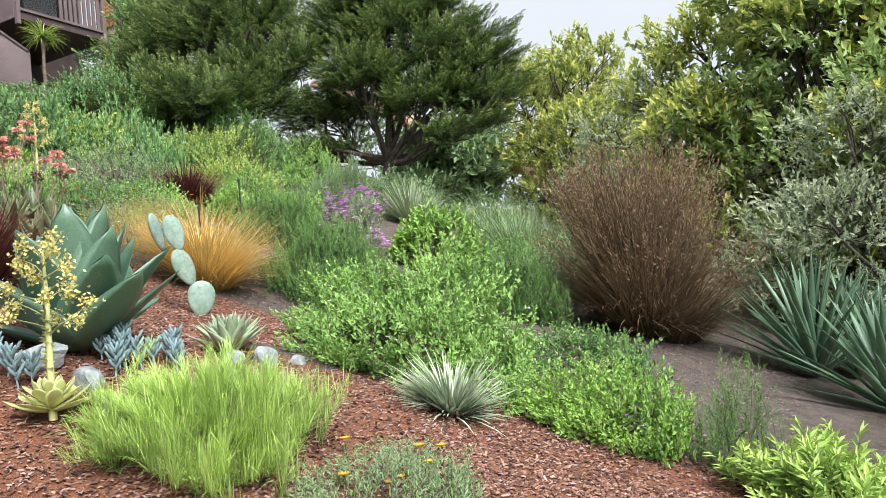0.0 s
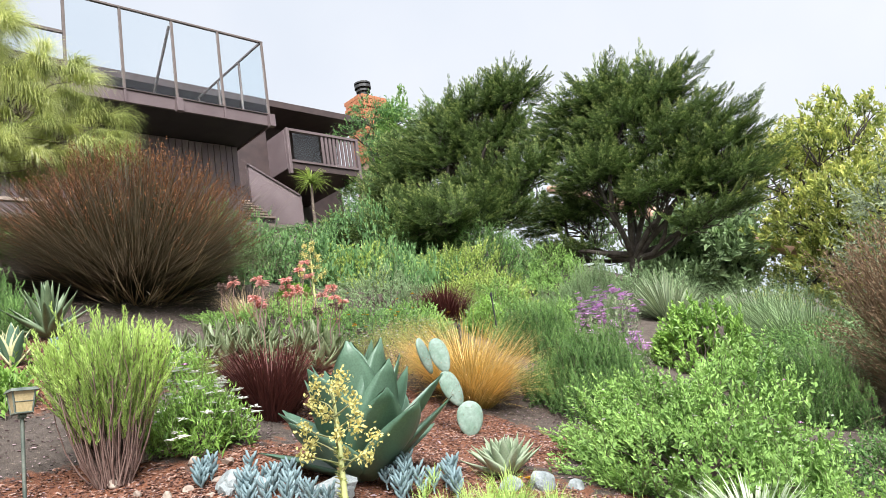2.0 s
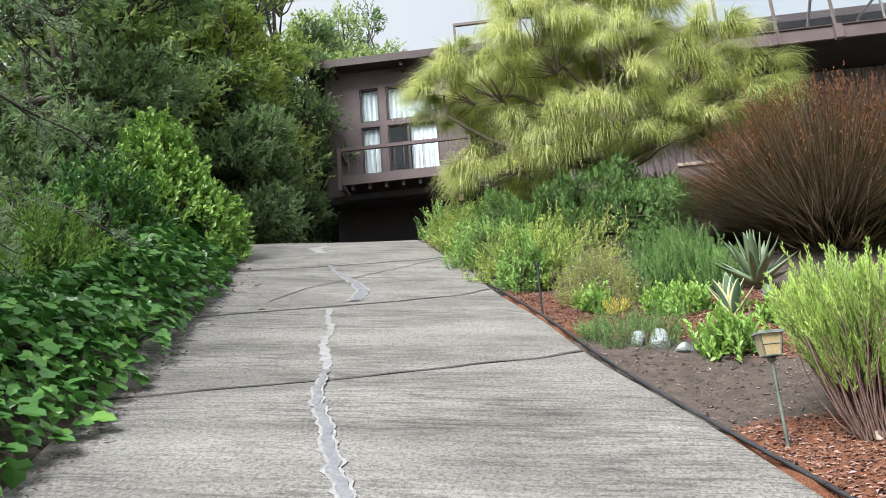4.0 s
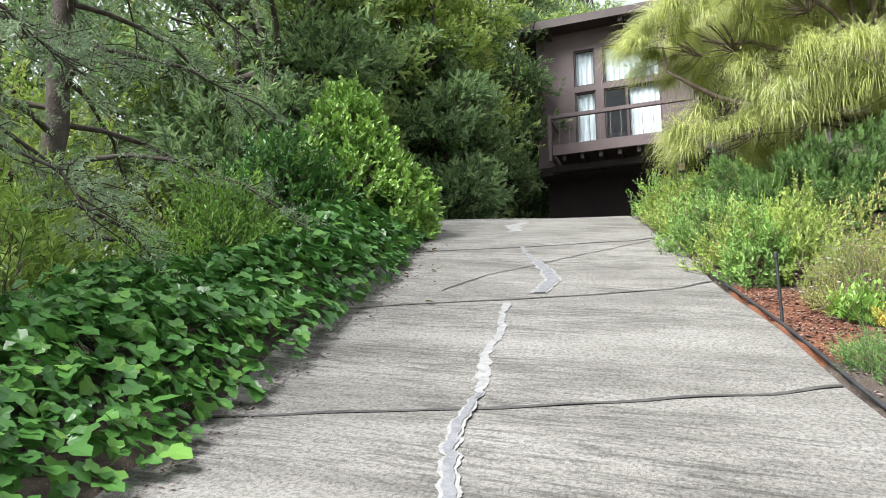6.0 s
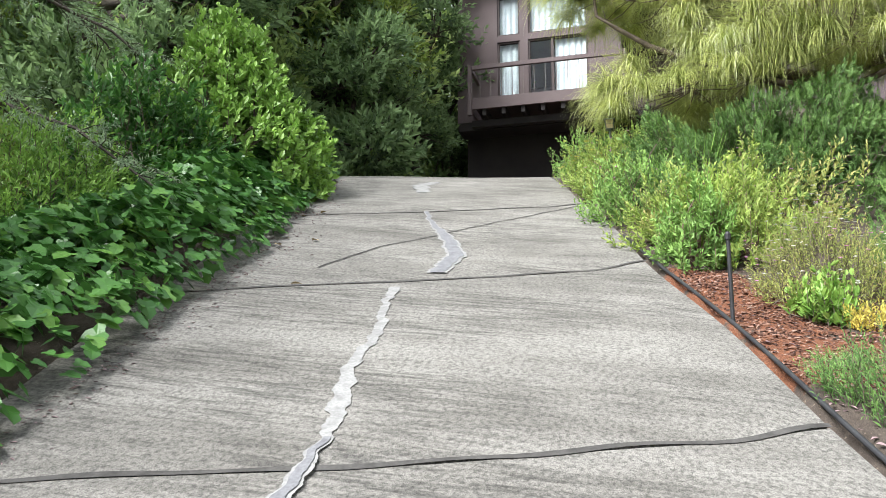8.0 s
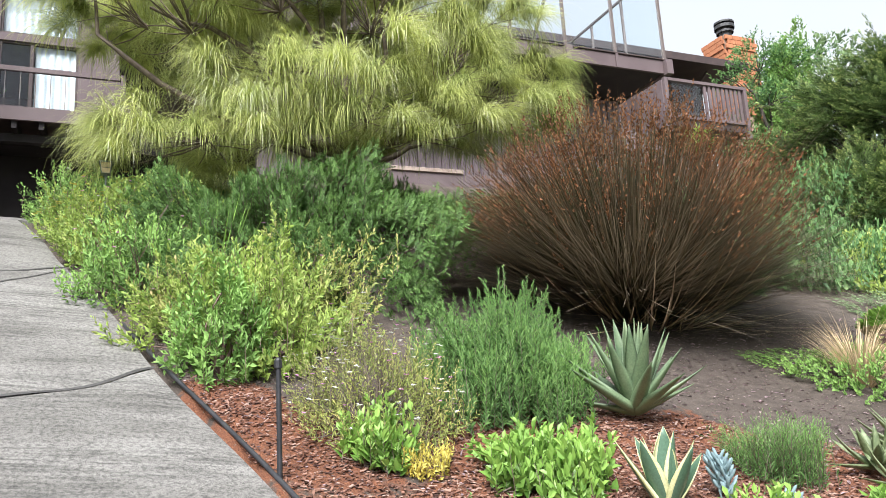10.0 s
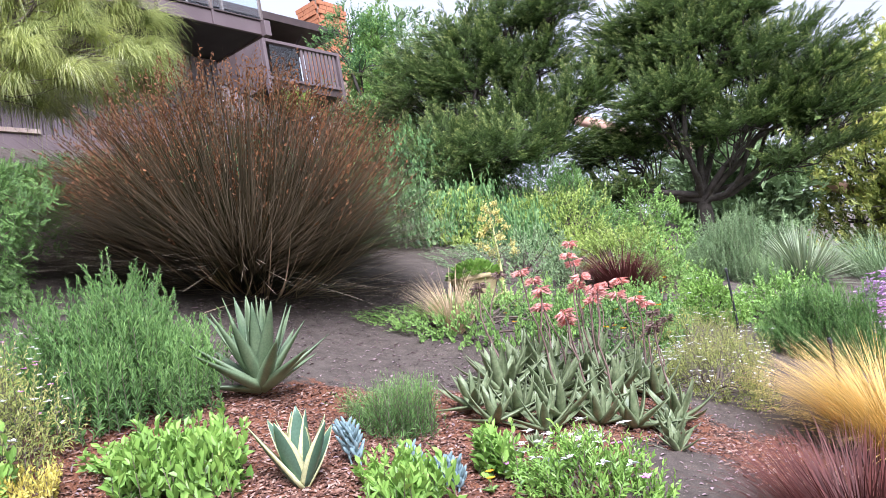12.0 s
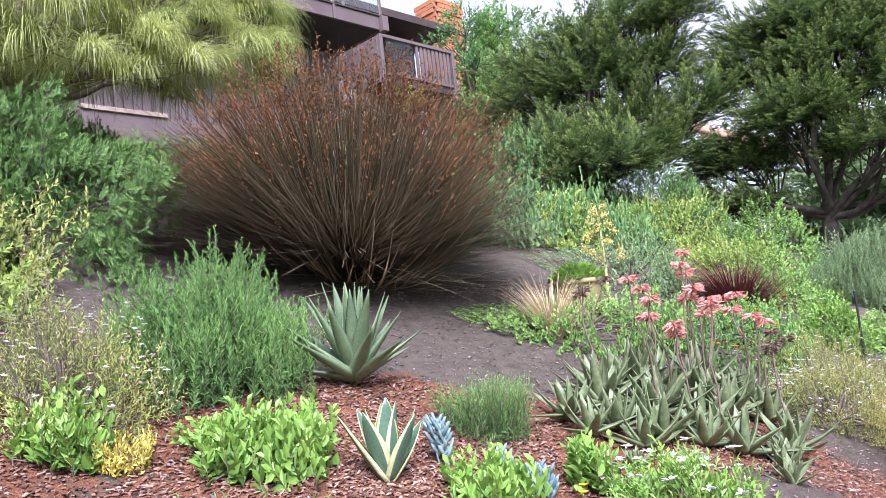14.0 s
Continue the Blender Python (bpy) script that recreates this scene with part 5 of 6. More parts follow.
shrub("yellow_sedum", "low yellow flowering stonecrop", "flowering plant", -8.25, .95, .42, .16, M_YELLOW, 62, 130, 9, .12, .03, .4, .9, .6)
shrub("edge_shrub", "yellow-green shrub with reddish stems along the driveway", "shrub", -10.1, .3, 1.3, .8, M_YGREEN, 63, 760, 13, .22, .055, .45, .95, .55, lump=.26, stemmat=M_PINKST)
shrub("edge_shrub", "bright green leafy shrub along the driveway", "shrub", -9.65, .1, .7, .62, M_GREEN, 64, 360, 11, .2, .06, .45, .95, .6, lump=.26, stemmat=M_PINKST)
shrub("edge_shrub", "yellow-green shrub with reddish stems along the driveway", "shrub", -10.9, .75, 1.5, .75, M_DRYGREEN, 65, 640, 12, .22, .05, .42, .95, .55, flowers=[(M_PINK, 30, .02)], lump=.26, stemmat=M_PINKST)
shrub("edge_shrub", "dense green flowering shrub along the driveway", "shrub", -11.35, -.3, 1.3, .62, M_GREEN, 66, 560, 12, .22, .05, .45, .95, .5, flowers=[(M_PINK, 26, .02)], lump=.26, stemmat=M_PINKST)
shrub("edge_shrub", "pale green flowering shrub along the driveway", "shrub", -12.7, -.55, 1.7, .75, M_YGREEN, 67, 620, 12, .22, .055, .45, .95, .5, flowers=[(M_PINK, 20, .02)], lump=.26, stemmat=M_PINKST)
shrub("edge_shrub", "pale green flowering shrub along the driveway", "shrub", -10.7, .05, 1.0, .6, M_DRYGREEN, 68, 420, 12, .22, .05, .45, .95, .5, flowers=[(M_PINK, 16, .02)], lump=.26, stemmat=M_PINKST)
shrub("edge_shrub", "green leafy shrub with white flowers along the driveway", "shrub", -15.0, -1.0, 1.5, .95, M_GREEN, 68, 420, 12, .26, .06, .42, .95, .6, flowers=[(M_WHITE, 12, .05)], lump=.26, stemmat=M_PINKST)
shrub("yellow_shrub", "bright yellow-green shrub beside the path light", "shrub", -13.9, -.75, 1.4, .7, M_YGREEN, 69, 460, 12, .22, .055, .42, .95, .6, flowers=[(M_YELLOW, 150, .035)])
clump("iris_leaves", "upright bright green iris leaves", -11.2, .2, .07, 1.1, M_BRIGHT, 70, 18, .3, .1, .04, category="iris", segs=4)
shrub("juniper", "wide dark green juniper mound with layered sprays", "shrub", -12.6, .95, 4.4, .96, M_JUNI, 71, 7500, 4, .15, .085, .95, .8, .1, lump=.22, depth=3.3, poke=.6, faceup=1.6, tpl=SPRAY, hollow=.6)
cape_rush(-10.95, 4.32, 72)
shrub("bed_cover", "dense dark green ground cover on the bank below the house", "ground cover", -16.9, 13.4, 5.4, 0.86, M_BANK, 74, 3094, 9, .26, .062, .62, 1.0, .3, depth=5.0, tpl=OVAL, lump=.24, faceup=.7)
shrub("bed_cover", "dense green ground cover on the bank", "ground cover", -13.6, 10.6, 5.0, .42, M_BANK, 75, 2856, 9, .26, .062, .62, 1.0, .3, depth=4.0, tpl=OVAL, lump=.24, faceup=.7)
shrub("bed_cover", "dense green ground cover beside the reedy dome", "ground cover", -12.9, 7.6, 3.0, 0.50, M_BANK, 76, 1903, 9, .26, .062, .62, 1.0, .3, tpl=OVAL, lump=.24, faceup=.7)
shrub("bed_cover", "pale green ground cover on the bank below the deck", "ground cover", -16.2, 6.8, 5.0, 0.65, M_BANK, 77, 1666, 9, .26, .062, .62, 1.0, .3, depth=4, tpl=OVAL, lump=.24, faceup=.7)
shrub("bank_shrub", "green flowering shrub in the middle of the bed", "shrub", -3.9, 9.6, 1.6, .6, M_ROSEB, 78, 420, 14, .24, 0.046, .6, 1.0, .34)
shrub("bank_shrub", "soft green shrub behind the brown grass", "shrub", -4.6, 11.5, 2.6, .7, M_ROSE, 79, 620, 14, .26, 0.052, .6, 1.0, .34)
for k, (x, y, h) in enumerate(((-5.6, 13.8, 1.3), (-7.0, 15.6, 1.4), (-4.2, 14.2, 1.4), (-2.9, 12.6, 1.2), (-9.2, 15.5, 1.2))):
    clump("meadow_grass", "long grey-green meadow grass", x, y, .7, h, M_ROSEB, 80 + k, 1100, .7, .7, .010, category="grass", group="meadow grasses")


def prickly_pear():
    """Four stacked pads, the lowest on the ground."""
    x, y = -4.8, 4.62
    ob = thing("prickly_pear", x, y, ground_z(x, y), "blue-green prickly pear cactus of four stacked pads", "cactus")
    rng = np.random.default_rng(5)
    spec = [((0, 0, .13), .115, .15, 6, -8), ((-.05, -.11, .40), .09, .165, -24, 8), ((-.075, -.165, .69), .08, .155, -14, -10), ((-.13, -.29, .70), .075, .17, -28, 40)]
    for (px, py, pz), w, h, lean, turn in spec:
        bm = bmesh.new()
        bmesh.ops.create_uvsphere(bm, u_segments=20, v_segments=14, radius=1.0)
        for v in bm.verts:
            z = v.co.z
            k = 1.0 + .16 * z
            v.co = Vector((v.co.x * w * k, v.co.y * .028, z * h))
        me = bpy.data.meshes.new("pad")
        bm.to_mesh(me)
        bm.free()
        for p in me.polygons:
            p.use_smooth = True
        me.materials.append(M_PAD)
        pad = put("pad", me, ob, pose(px, py, pz, 0, lean, 67 + turn))
        n = 46
        a, q = rng.uniform(0, 6.3, n), np.sqrt(rng.uniform(0, .95, n))
        P = np.stack([np.cos(a) * q * w, np.where(rng.uniform(size=n) < .5, -1, 1) * .028 * np.sqrt(1 - q * q), np.sin(a) * q * h], -1)
        Dn = unit(np.stack([P[:, 0], np.sign(P[:, 1]) * .12, P[:, 2]], -1) + rng.normal(size=(n, 3)) * .05)
        V, F = scatter(LEAF, P, Dn, rng.normal(size=(n, 3)), np.full(n, .022), np.full(n, .005))
        mass("spine", Soup().add(V, F).mesh("spine", M_SPINE), pad)


prickly_pear()


def aeonium(x, y, size, spike, seed):
    rng = np.random.default_rng(seed)
    ob = thing("aeonium", x, y, ground_z(x, y), "green and red aeonium rosette with a tall cream flower spike", "succulent", "aeoniums")
    kinds = [fleshy("leaf", size, size * .42, .012, b, [M_AEON], channel=.2, belly=.7, base=.3) for b in (.3, .7)]
    for i in range(26):
        s = i / 25
        put("leaf", kinds[i % 2], ob, pose(0, 0, .06 + .3 * s * size, 0, 0, i * 137.5) @ pose(0, .01, 0, 2 + 55 * s, 0, 0) @ Matrix.Scale(1 - .5 * s, 4))
    P = [(0, 0, .02), (.01, 0, spike * .35), (.0, .015, spike * .7), (-.03, .03, spike)]
    V, F = tube(P, [.02, .016, .011, .005], 7)
    put("stalk", Soup().add(V, F).mesh("stalk", M_AEON, smooth=True), ob, label="pale green leafy flower stalk")
    lf = Soup()
    n = 90
    s = rng.uniform(.1, .62, n)
    a = rng.uniform(0, 6.3, n)
    D = np.stack([np.cos(a), np.sin(a), rng.uniform(.3, .9, n)], -1)
    V, F = scatter(OVAL, np.stack([np.zeros(n), np.zeros(n), s * spike], -1), D, np.tile([0, 0, 1.0], (n, 1)), .055 * (1.2 - s), .03 * (1.2 - s))
    mass("bract", lf.add(V, F).mesh("bract", M_AEON), ob)
    br, fl = Soup(), Soup()
    for k in range(17):
        z = spike * (.5 + .5 * k / 17)
        a = k * 2.4
        r = .17 * (1.3 - k / 17)
        tip = np.array([math.cos(a) * r, math.sin(a) * r, z + .04])
        br.add(*limb(rng, (0, 0, z - .03), tip, .005, .003, .1, 4, 4))
        m = 60
        T = tip + rng.normal(size=(m, 3)) * .022
        V, F = scatter(LEAF, T, rng.normal(size=(m, 3)), rng.normal(size=(m, 3)), np.full(m, .022), np.full(m, .016))
        fl.add(V, F)
    mass("flower_stem", br.mesh("flower_stem", M_STEM), ob)
    mass("blossom", fl.mesh("blossom", M_CREAM), ob, label="cream flower clusters")


aeonium(-3.4, 2.28, .22, .88, 3)
aeonium(-9.1, 6.15, .22, 1.15, 4)


def aloe_patch():
    """A colony of speckled aloes with branched coral flower stalks."""
    rng = np.random.default_rng(8)
    fleshy_kinds = [fleshy("leaf", .38, .085, .022, b, [M_ALOE2], channel=.4, belly=.3, base=.8) for b in (.1, .3, .6)]
    spots = []
    for i in range(70):
        x, y = rng.uniform(-8.0, -6.75), rng.uniform(3.3, 5.3)
        if math.hypot((x + 7.4) / .62, (y - 4.3) / 1.0) < 1 and all(math.hypot(x - p, y - q) > .19 for p, q in spots):
            spots.append((x, y))
    spots = spots[:25]
    for i, (x, y) in enumerate(spots):
        ob = thing("speckled_aloe", x, y, ground_z(x, y) + .02, "speckled green aloe rosette in a crowded colony", "aloe", "speckled aloes", rng.uniform(0, 360))
        size = rng.uniform(.8, 1.25)
        for k in range(13):
            s = k / 12
            put("leaf", fleshy_kinds[int(rng.integers(3))], ob, pose(0, 0, .01, 0, 0, k * 137.5) @ pose(0, .015, 0, 4 + 72 * s + rng.uniform(-6, 6), 0, 0) @ Matrix.Scale(size * (1 - .25 * s), 4))
    for i, (x, y) in enumerate(sorted(spots, key=lambda p: -p[1])[:15]):
        x, y = x + rng.uniform(-.05, .05), y + rng.uniform(-.05, .05)
        ob = thing("aloe_flower", x, y, ground_z(x, y) + .03, "branched aloe stalk with flat coral flower heads", "flower", "coral aloe flowers")
        h = rng.uniform(.6, .98)
        top = np.array([rng.uniform(-.1, .1), rng.uniform(-.1, .1), h])
        st, fl, dry = Soup(), Soup(), i % 4 == 3
        st.add(*limb(rng, (0, 0, 0), top, .008, .005, .06, 7, 6))
        heads = [top]
        for k in range(int(rng.integers(0, 3))):
            b = top * rng.uniform(.5, .75)
            a = rng.uniform(0, 6.3)
            e = b + np.array([math.cos(a) * .12, math.sin(a) * .12, h * .38])
            st.add(*limb(rng, b, e, .005, .0035, .08, 5, 5))
            heads.append(e)
        for c in heads:
            m = 46
            a = rng.uniform(0, 6.3, m)
            e = rng.uniform(-.6, .08, m)
            D = np.stack([np.cos(a) * np.cos(e), np.sin(a) * np.cos(e), np.sin(e)], -1)
            P = c + np.stack([np.cos(a) * .012, np.sin(a) * .012, rng.uniform(-.01, .03, m)], -1)
            k = .7 if dry else 1.0
            V, F = scatter(LEAF, P, D, rng.normal(size=(m, 3)), rng.uniform(.045, .075, m) * k, np.full(m, .013))
            fl.add(V, F)
            V, F = scatter(LEAF, P + D * .01, D, np.cross(D, rng.normal(size=(m, 3))), rng.uniform(.045, .07, m) * k, np.full(m, .013))
            fl.add(V, F)
        put("stalk", st.mesh("stalk", M_PINKST, smooth=True), ob)
        mass("flower_head", fl.mesh("flower_head", M_PINKST if dry else M_CORAL), ob, label="dry brown flower head" if dry else "coral flower head")


aloe_patch()
for k, (x, y, s) in enumerate(((-6.7, 4.13, .26), (-6.78, 4.3, .24), (-6.6, 3.95, .22), (-6.95, 3.55, .18), (-7.1, 3.2, .16))):
    rosette("small_aloe", "small green aloe rosette in bare soil", x, y, s, s * .24, .016, 16, [M_ALOE2], 90 + k, 12, 80, .3, category="aloe", group="small aloes")


def chalk_sticks(x, y, w, h, seed):
    rng = np.random.default_rng(seed)
    ob = thing("chalk_sticks", x, y, ground_z(x, y), "blue-grey finger-leaved succulent between rocks", "succulent", "blue chalk sticks")
    n = max(3, int(w * 34))
    P = np.stack([rng.uniform(-w / 2, w / 2, n), rng.uniform(-w / 2.4, w / 2.4, n), np.zeros(n)], -1)
    for p in P:
        s = Soup()
        p[2] = ground_z(x + p[0], y + p[1]) - ground_z(x, y)
        hh = h * rng.uniform(.6, 1.1)
        top = p + np.array([rng.uniform(-.03, .03), rng.uniform(-.03, .03), hh])
        s.add(*limb(rng, p, top, .006, .005, .05, 4, 5))
        for k in range(18):
            f = .25 + .75 * k / 18
            b = p + (top - p) * f
            a = k * 2.4
            d = np.array([math.cos(a) * .8, math.sin(a) * .8, 1.0])
            e = b + d / np.linalg.norm(d) * .075 * rng.uniform(.8, 1.2)
            m = (b + e) / 2 + np.array([math.cos(a), math.sin(a), 0]) * .006
            s.add(*tube([b, m, b + (e - b) * .85, e], [.005, .0088, .0078, .001], 6))
        mass("stick", s.mesh("stick", M_BLUE, smooth=True), ob)


for k, (x, y, w, h) in enumerate(((-3.77, 2.94, .36, .19), (-4.0, 2.25, .5, .22), (-3.6, 3.2, .2, .16), (-4.5, 2.1, .14, .14), (-7.58, 2.24, .14, .22), (-7.35, 2.42, .1, .13), (-7.2, 2.5, .1, .1), (-7.15, 2.45, .12, .1))):
    chalk_sticks(x, y, w, h, 110 + k)


def rock(x, y, w, h, seed, mat=None, group="garden rocks", label="angular blue-grey rock half set in mulch"):
    rng = np.random.default_rng(seed)
    bm = bmesh.new()
    bmesh.ops.create_icosphere(bm, subdivisions=3, radius=1.0)
    cuts = [(Vector(unit(rng.normal(size=3))), rng.uniform(.55, .85)) for _ in range(9)]
    for v in bm.verts:
        for nrm, d in cuts:
            k = v.co.dot(nrm)
            if k > d:
                v.co -= nrm * (k - d)
        v.co *= 1 + .05 * noise.noise(v.co * 3 + Vector((seed, 0, 0)))
        v.co = Vector((v.co.x * w * .62, v.co.y * w * .45, v.co.z * h * .75 + h * .25))
    me = bpy.data.meshes.new("rock")
    bm.to_mesh(me)
    bm.free()
    me.materials.append(mat or M_ROCK)
    ob = put("rock", me, None, pose(x, y, ground_z(x, y), 0, 0, rng.uniform(0, 360)))
    tagged(ob, label, "rock", group)


for k, (x, y, w, h) in enumerate(((-4.38, 2.2, .2, .13), (-3.98, 2.6, .28, .13), (-3.58, 2.6, .2, .12), (-3.4, 3.78, .18, .14), (-3.5, 3.6, .16, .1), (-6.9, 1.05, .2, .18), (-6.75, 1.2, .18, .08), (-7.0, .9, .16, .14), (-4.35, 2.15, .16, .12),
                                  (-4.2, 2.28, .15, .14), (-3.3, 2.5, .12, .14), (-3.3, 3.95, .12, .08), (-6.95, 3.05, .16, .1), (-6.85, 2.95, .1, .06))):
    rock(x, y, w, h, 130 + k)
for k in range(16):
    rock(-4.78 + .5 * math.cos(k * 1.9) * (.5 + .03 * k), 2.0 + .4 * math.sin(k * 1.9) * (.5 + .03 * k), .06 + .02 * (k % 3), .045, 150 + k, M_COBBLE, "cobbles round the broom bush", "small rounded tan cobble on the mulch")


def path_light(x, y, h, seed):
    ob = thing("path_light", x, y, ground_z(x, y) - .04, "verdigris lantern path light with amber panes on a thin stake", "path light", "path lights")
    V, F = tube([(0, 0, -.1), (0, 0, h - .15)], [.011, .011], 8)
    put("stake", Soup().add(V, F).mesh("stake", M_COPPER, smooth=True), ob)
    box("collar", -.02, .02, -.02, .02, h - .17, h - .145, M_COPPER, ob)
    box("base_plate", -.05, .05, -.05, .05, h - .145, h - .135, M_COPPER, ob)
    s = Soup()
    r0, r1, z0, z1 = .044, .058, h - .135, h - .02
    V = [(-r0, -r0, z0), (r0, -r0, z0), (r0, r0, z0), (-r0, r0, z0), (-r1, -r1, z1), (r1, -r1, z1), (r1, r1, z1), (-r1, r1, z1)]
    s.add(V, [(0, 1, 5, 4), (1, 2, 6, 5), (2, 3, 7, 6), (3, 0, 4, 7)])
    put("panes", s.mesh("panes", M_AMBER), ob, label="amber glass panes")
    for sx in (-1, 1):
        for sy in (-1, 1):
            V, F = tube([(sx * r0, sy * r0, z0), (sx * r1, sy * r1, z1)], [.006, .006], 4)
            put("corner_bar", Soup().add(V, F).mesh("corner_bar", M_COPPER), ob)
        V, F = tube([(sx * .052, -.052, (z0 + z1) / 2), (sx * .052, .052, (z0 + z1) / 2)], [.003, .003], 4)
        put("cross_bar", Soup().add(V, F).mesh("cross_bar", M_COPPER), ob)
    s = Soup()
    r = .075
    V = [(-r, -r, z1), (r, -r, z1), (r, r, z1), (-r, r, z1), (-r * .85, -r * .85, z1 + .018), (r * .85, -r * .85, z1 + .018), (r * .85, r * .85, z1 + .018), (-r * .85, r * .85, z1 + .018)]
    s.add(V, [(3, 2, 1, 0), (4, 5, 6, 7), (0, 1, 5, 4), (1, 2, 6, 5), (2, 3, 7, 6), (3, 0, 4, 7)])
    put("cap", s.mesh("cap", M_COPPER), ob)
    return ob


path_light(-4.92, 1.25, .64, 1)
path_light(-13.3, -.72, 1.05, 2)


def stake(x, y, h):
    ob = thing("irrigation_riser", x, y, ground_z(x, y), "thin black irrigation riser with a small head", "garden post", "irrigation risers")
    V, F = tube([(0, 0, -.05), (0, 0, h)], [.013, .012], 8)
    put("riser", Soup().add(V, F).mesh("riser", M_BLACK, smooth=True), ob)
    V, F = tube([(0, 0, h - .05), (0, 0, h - .015), (0, 0, h)], [.019, .019, .01], 8)
    put("head", Soup().add(V, F).mesh("head", M_BLACK), ob)


stake(-8.18, .2, .56)
stake(-6.07, 5.92, .72)
stake(-7.4, 8.0, .7)


def clay_pot(x, y):
    ob = thing("clay_pot", x, y, ground_z(x, y), "tan clay pot planted with bright green leaves", "flower pot")
    pr = [(.16, 0), (.2, .12), (.235, .26), (.25, .3), (.265, .3), (.265, .345), (.235, .345), (.225, .3)]
    V = [(r * math.cos(a), r * math.sin(a), z) for r, z in pr for a in np.linspace(0, 2 * np.pi, 24, endpoint=False)]
    F = [(i * 24 + j, i * 24 + (j + 1) % 24, (i + 1) * 24 + (j + 1) % 24, (i + 1) * 24 + j) for i in range(len(pr) - 1) for j in range(24)]
    put("pot_body", Soup().add(V, F).mesh("pot_body", M_POT, smooth=True), ob)
    rng = np.random.default_rng(6)
    n = 260
    D = sphere_dirs(rng, n, .05)
    V, F = scatter(OVAL, D * np.array([.24, .24, .15]) + np.array([0, 0, .31]), D + np.array([0, 0, .3]), np.tile([0, 0, 1.0], (n, 1)) + rng.normal(size=(n, 3)) * .3, np.full(n, .08), np.full(n, .05))
    put("plant", Soup().add(V, F).mesh("plant", M_BRIGHT), ob)


clay_pot(-9.35, 6.0)


def flowers_at(name, label, x, y, n, spread, h, mat, size, seed):
    rng = np.random.default_rng(seed)
    ob = thing(name, x, y, ground_z(x, y), label, "flower")
    st, fl, lv = Soup(), Soup(), Soup()
    for i in range(n):
        p = np.array([rng.uniform(-spread, spread), rng.uniform(-spread, spread), 0])
        p[2] = ground_z(x + p[0], y + p[1]) - ground_z(x, y)
        t = p + np.array([rng.uniform(-.03, .03), rng.uniform(-.03, .03), h * rng.uniform(.7, 1.1)])
        st.add(*limb(rng, p, t, .003, .002, .06, 4, 4))
        a = np.arange(10) * .628
        D = np.stack([np.cos(a), np.sin(a), np.full(10, .5)], -1)
        V, F = scatter(LEAF, np.tile(t, (10, 1)), D, np.tile([0, 0, 1.0], (10, 1)), np.full(10, size), np.full(10, size * .6))
        fl.add(V, F)
        m = 8
        a = rng.uniform(0, 6.3, m)
        D = np.stack([np.cos(a), np.sin(a), np.full(m, .6)], -1)
        V, F = scatter(OVAL, np.tile(p, (m, 1)), D, np.tile([0, 0, 1.0], (m, 1)), np.full(m, .06), np.full(m, .014))
        lv.add(V, F)
    mass("stem", st.mesh("stem", M_STEM), ob)
    mass("petal", fl.mesh("petal", mat), ob)
    mass("leaf", lv.mesh("leaf", M_GREEN), ob)


flowers_at("gazania", "orange gazania flowers in the mulch", -2.1, 3.05, 7, .28, .13, M_ORANGE, .035, 201)
flowers_at("gazania", "orange gazania flowers by the rocks", -3.45, 3.72, 3, .1, .07, M_ORANGE, .03, 202)
flowers_at("red_flower", "small red flowers in the bark mulch", -7.98, 2.17, 4, .07, .12, M_CORAL, .02, 203)
flowers_at("orange_flower", "single orange marigold in the mulch", -7.0, 2.55, 2, .06, .1, M_ORANGE, .03, 204)
flowers_at("orange_poppy", "orange poppies in the bed", -8.0, 5.95, 9, .4, .3, M_ORANGE, .03, 205)


def mulch_chips():
    """Loose bark chips over the beds."""
    rng = np.random.default_rng(77)
    s = Soup()
    C = np.array([(-.5, -.5, 0), (.5, -.42, 0), (.42, .5, 0), (-.46, .45, 0), (-.4, -.36, .5), (.42, -.3, .5), (.3, .4, .45), (-.36, .36, .5)])
    Q = np.array([(4, 5, 6, 7), (0, 1, 5, 4), (1, 2, 6, 5), (2, 3, 7, 6), (3, 0, 4, 7)])
    for cx, cy, r, k in MULCH:
        n = int(5200 * r * r * k)
        a, q = rng.uniform(0, 6.3, n), np.sqrt(rng.uniform(0, 1, n)) * r * 1.05
        x, y = cx + np.cos(a) * q, cy + np.sin(a) * q
        keep = y > edge_y(x) + .07
        x, y = x[keep], y[keep]
        n = len(x)
        A = axes_of(unit(np.stack([rng.normal(size=n), rng.normal(size=n), rng.normal(size=n) * .25], -1)), unit(np.stack([rng.normal(size=n) * .25, rng.normal(size=n) * .25, np.ones(n)], -1)))
        S = np.stack([rng.uniform(.006, .016, n), rng.uniform(.014, .042, n), rng.uniform(.006, .012, n)], -1)
        P = np.stack([x, y, heights(x, y) + rng.uniform(-.002, .014, n)], -1)
        rough = .018 * np.sin(x * 5.1 + 1.3 * np.sin(y * 3.7)) * np.sin(y * 4.3 + x) + .03 * np.sin(x * 1.7 + y * .9) * np.sin(y * 1.3)
        P[:, 2] += rough
        V = P[:, None] + np.einsum("nij,nkj->nki", A, C[None] * S[:, None])
        s.add(V, (Q[None] + (np.arange(n) * 8)[:, None, None]).reshape(-1, 4))
    tagged(put("bark_mulch", s.mesh("bark_mulch", M_CHIP)), "loose red-brown bark mulch chips over the planting beds", "mulch", kind="stuff")


mulch_chips()


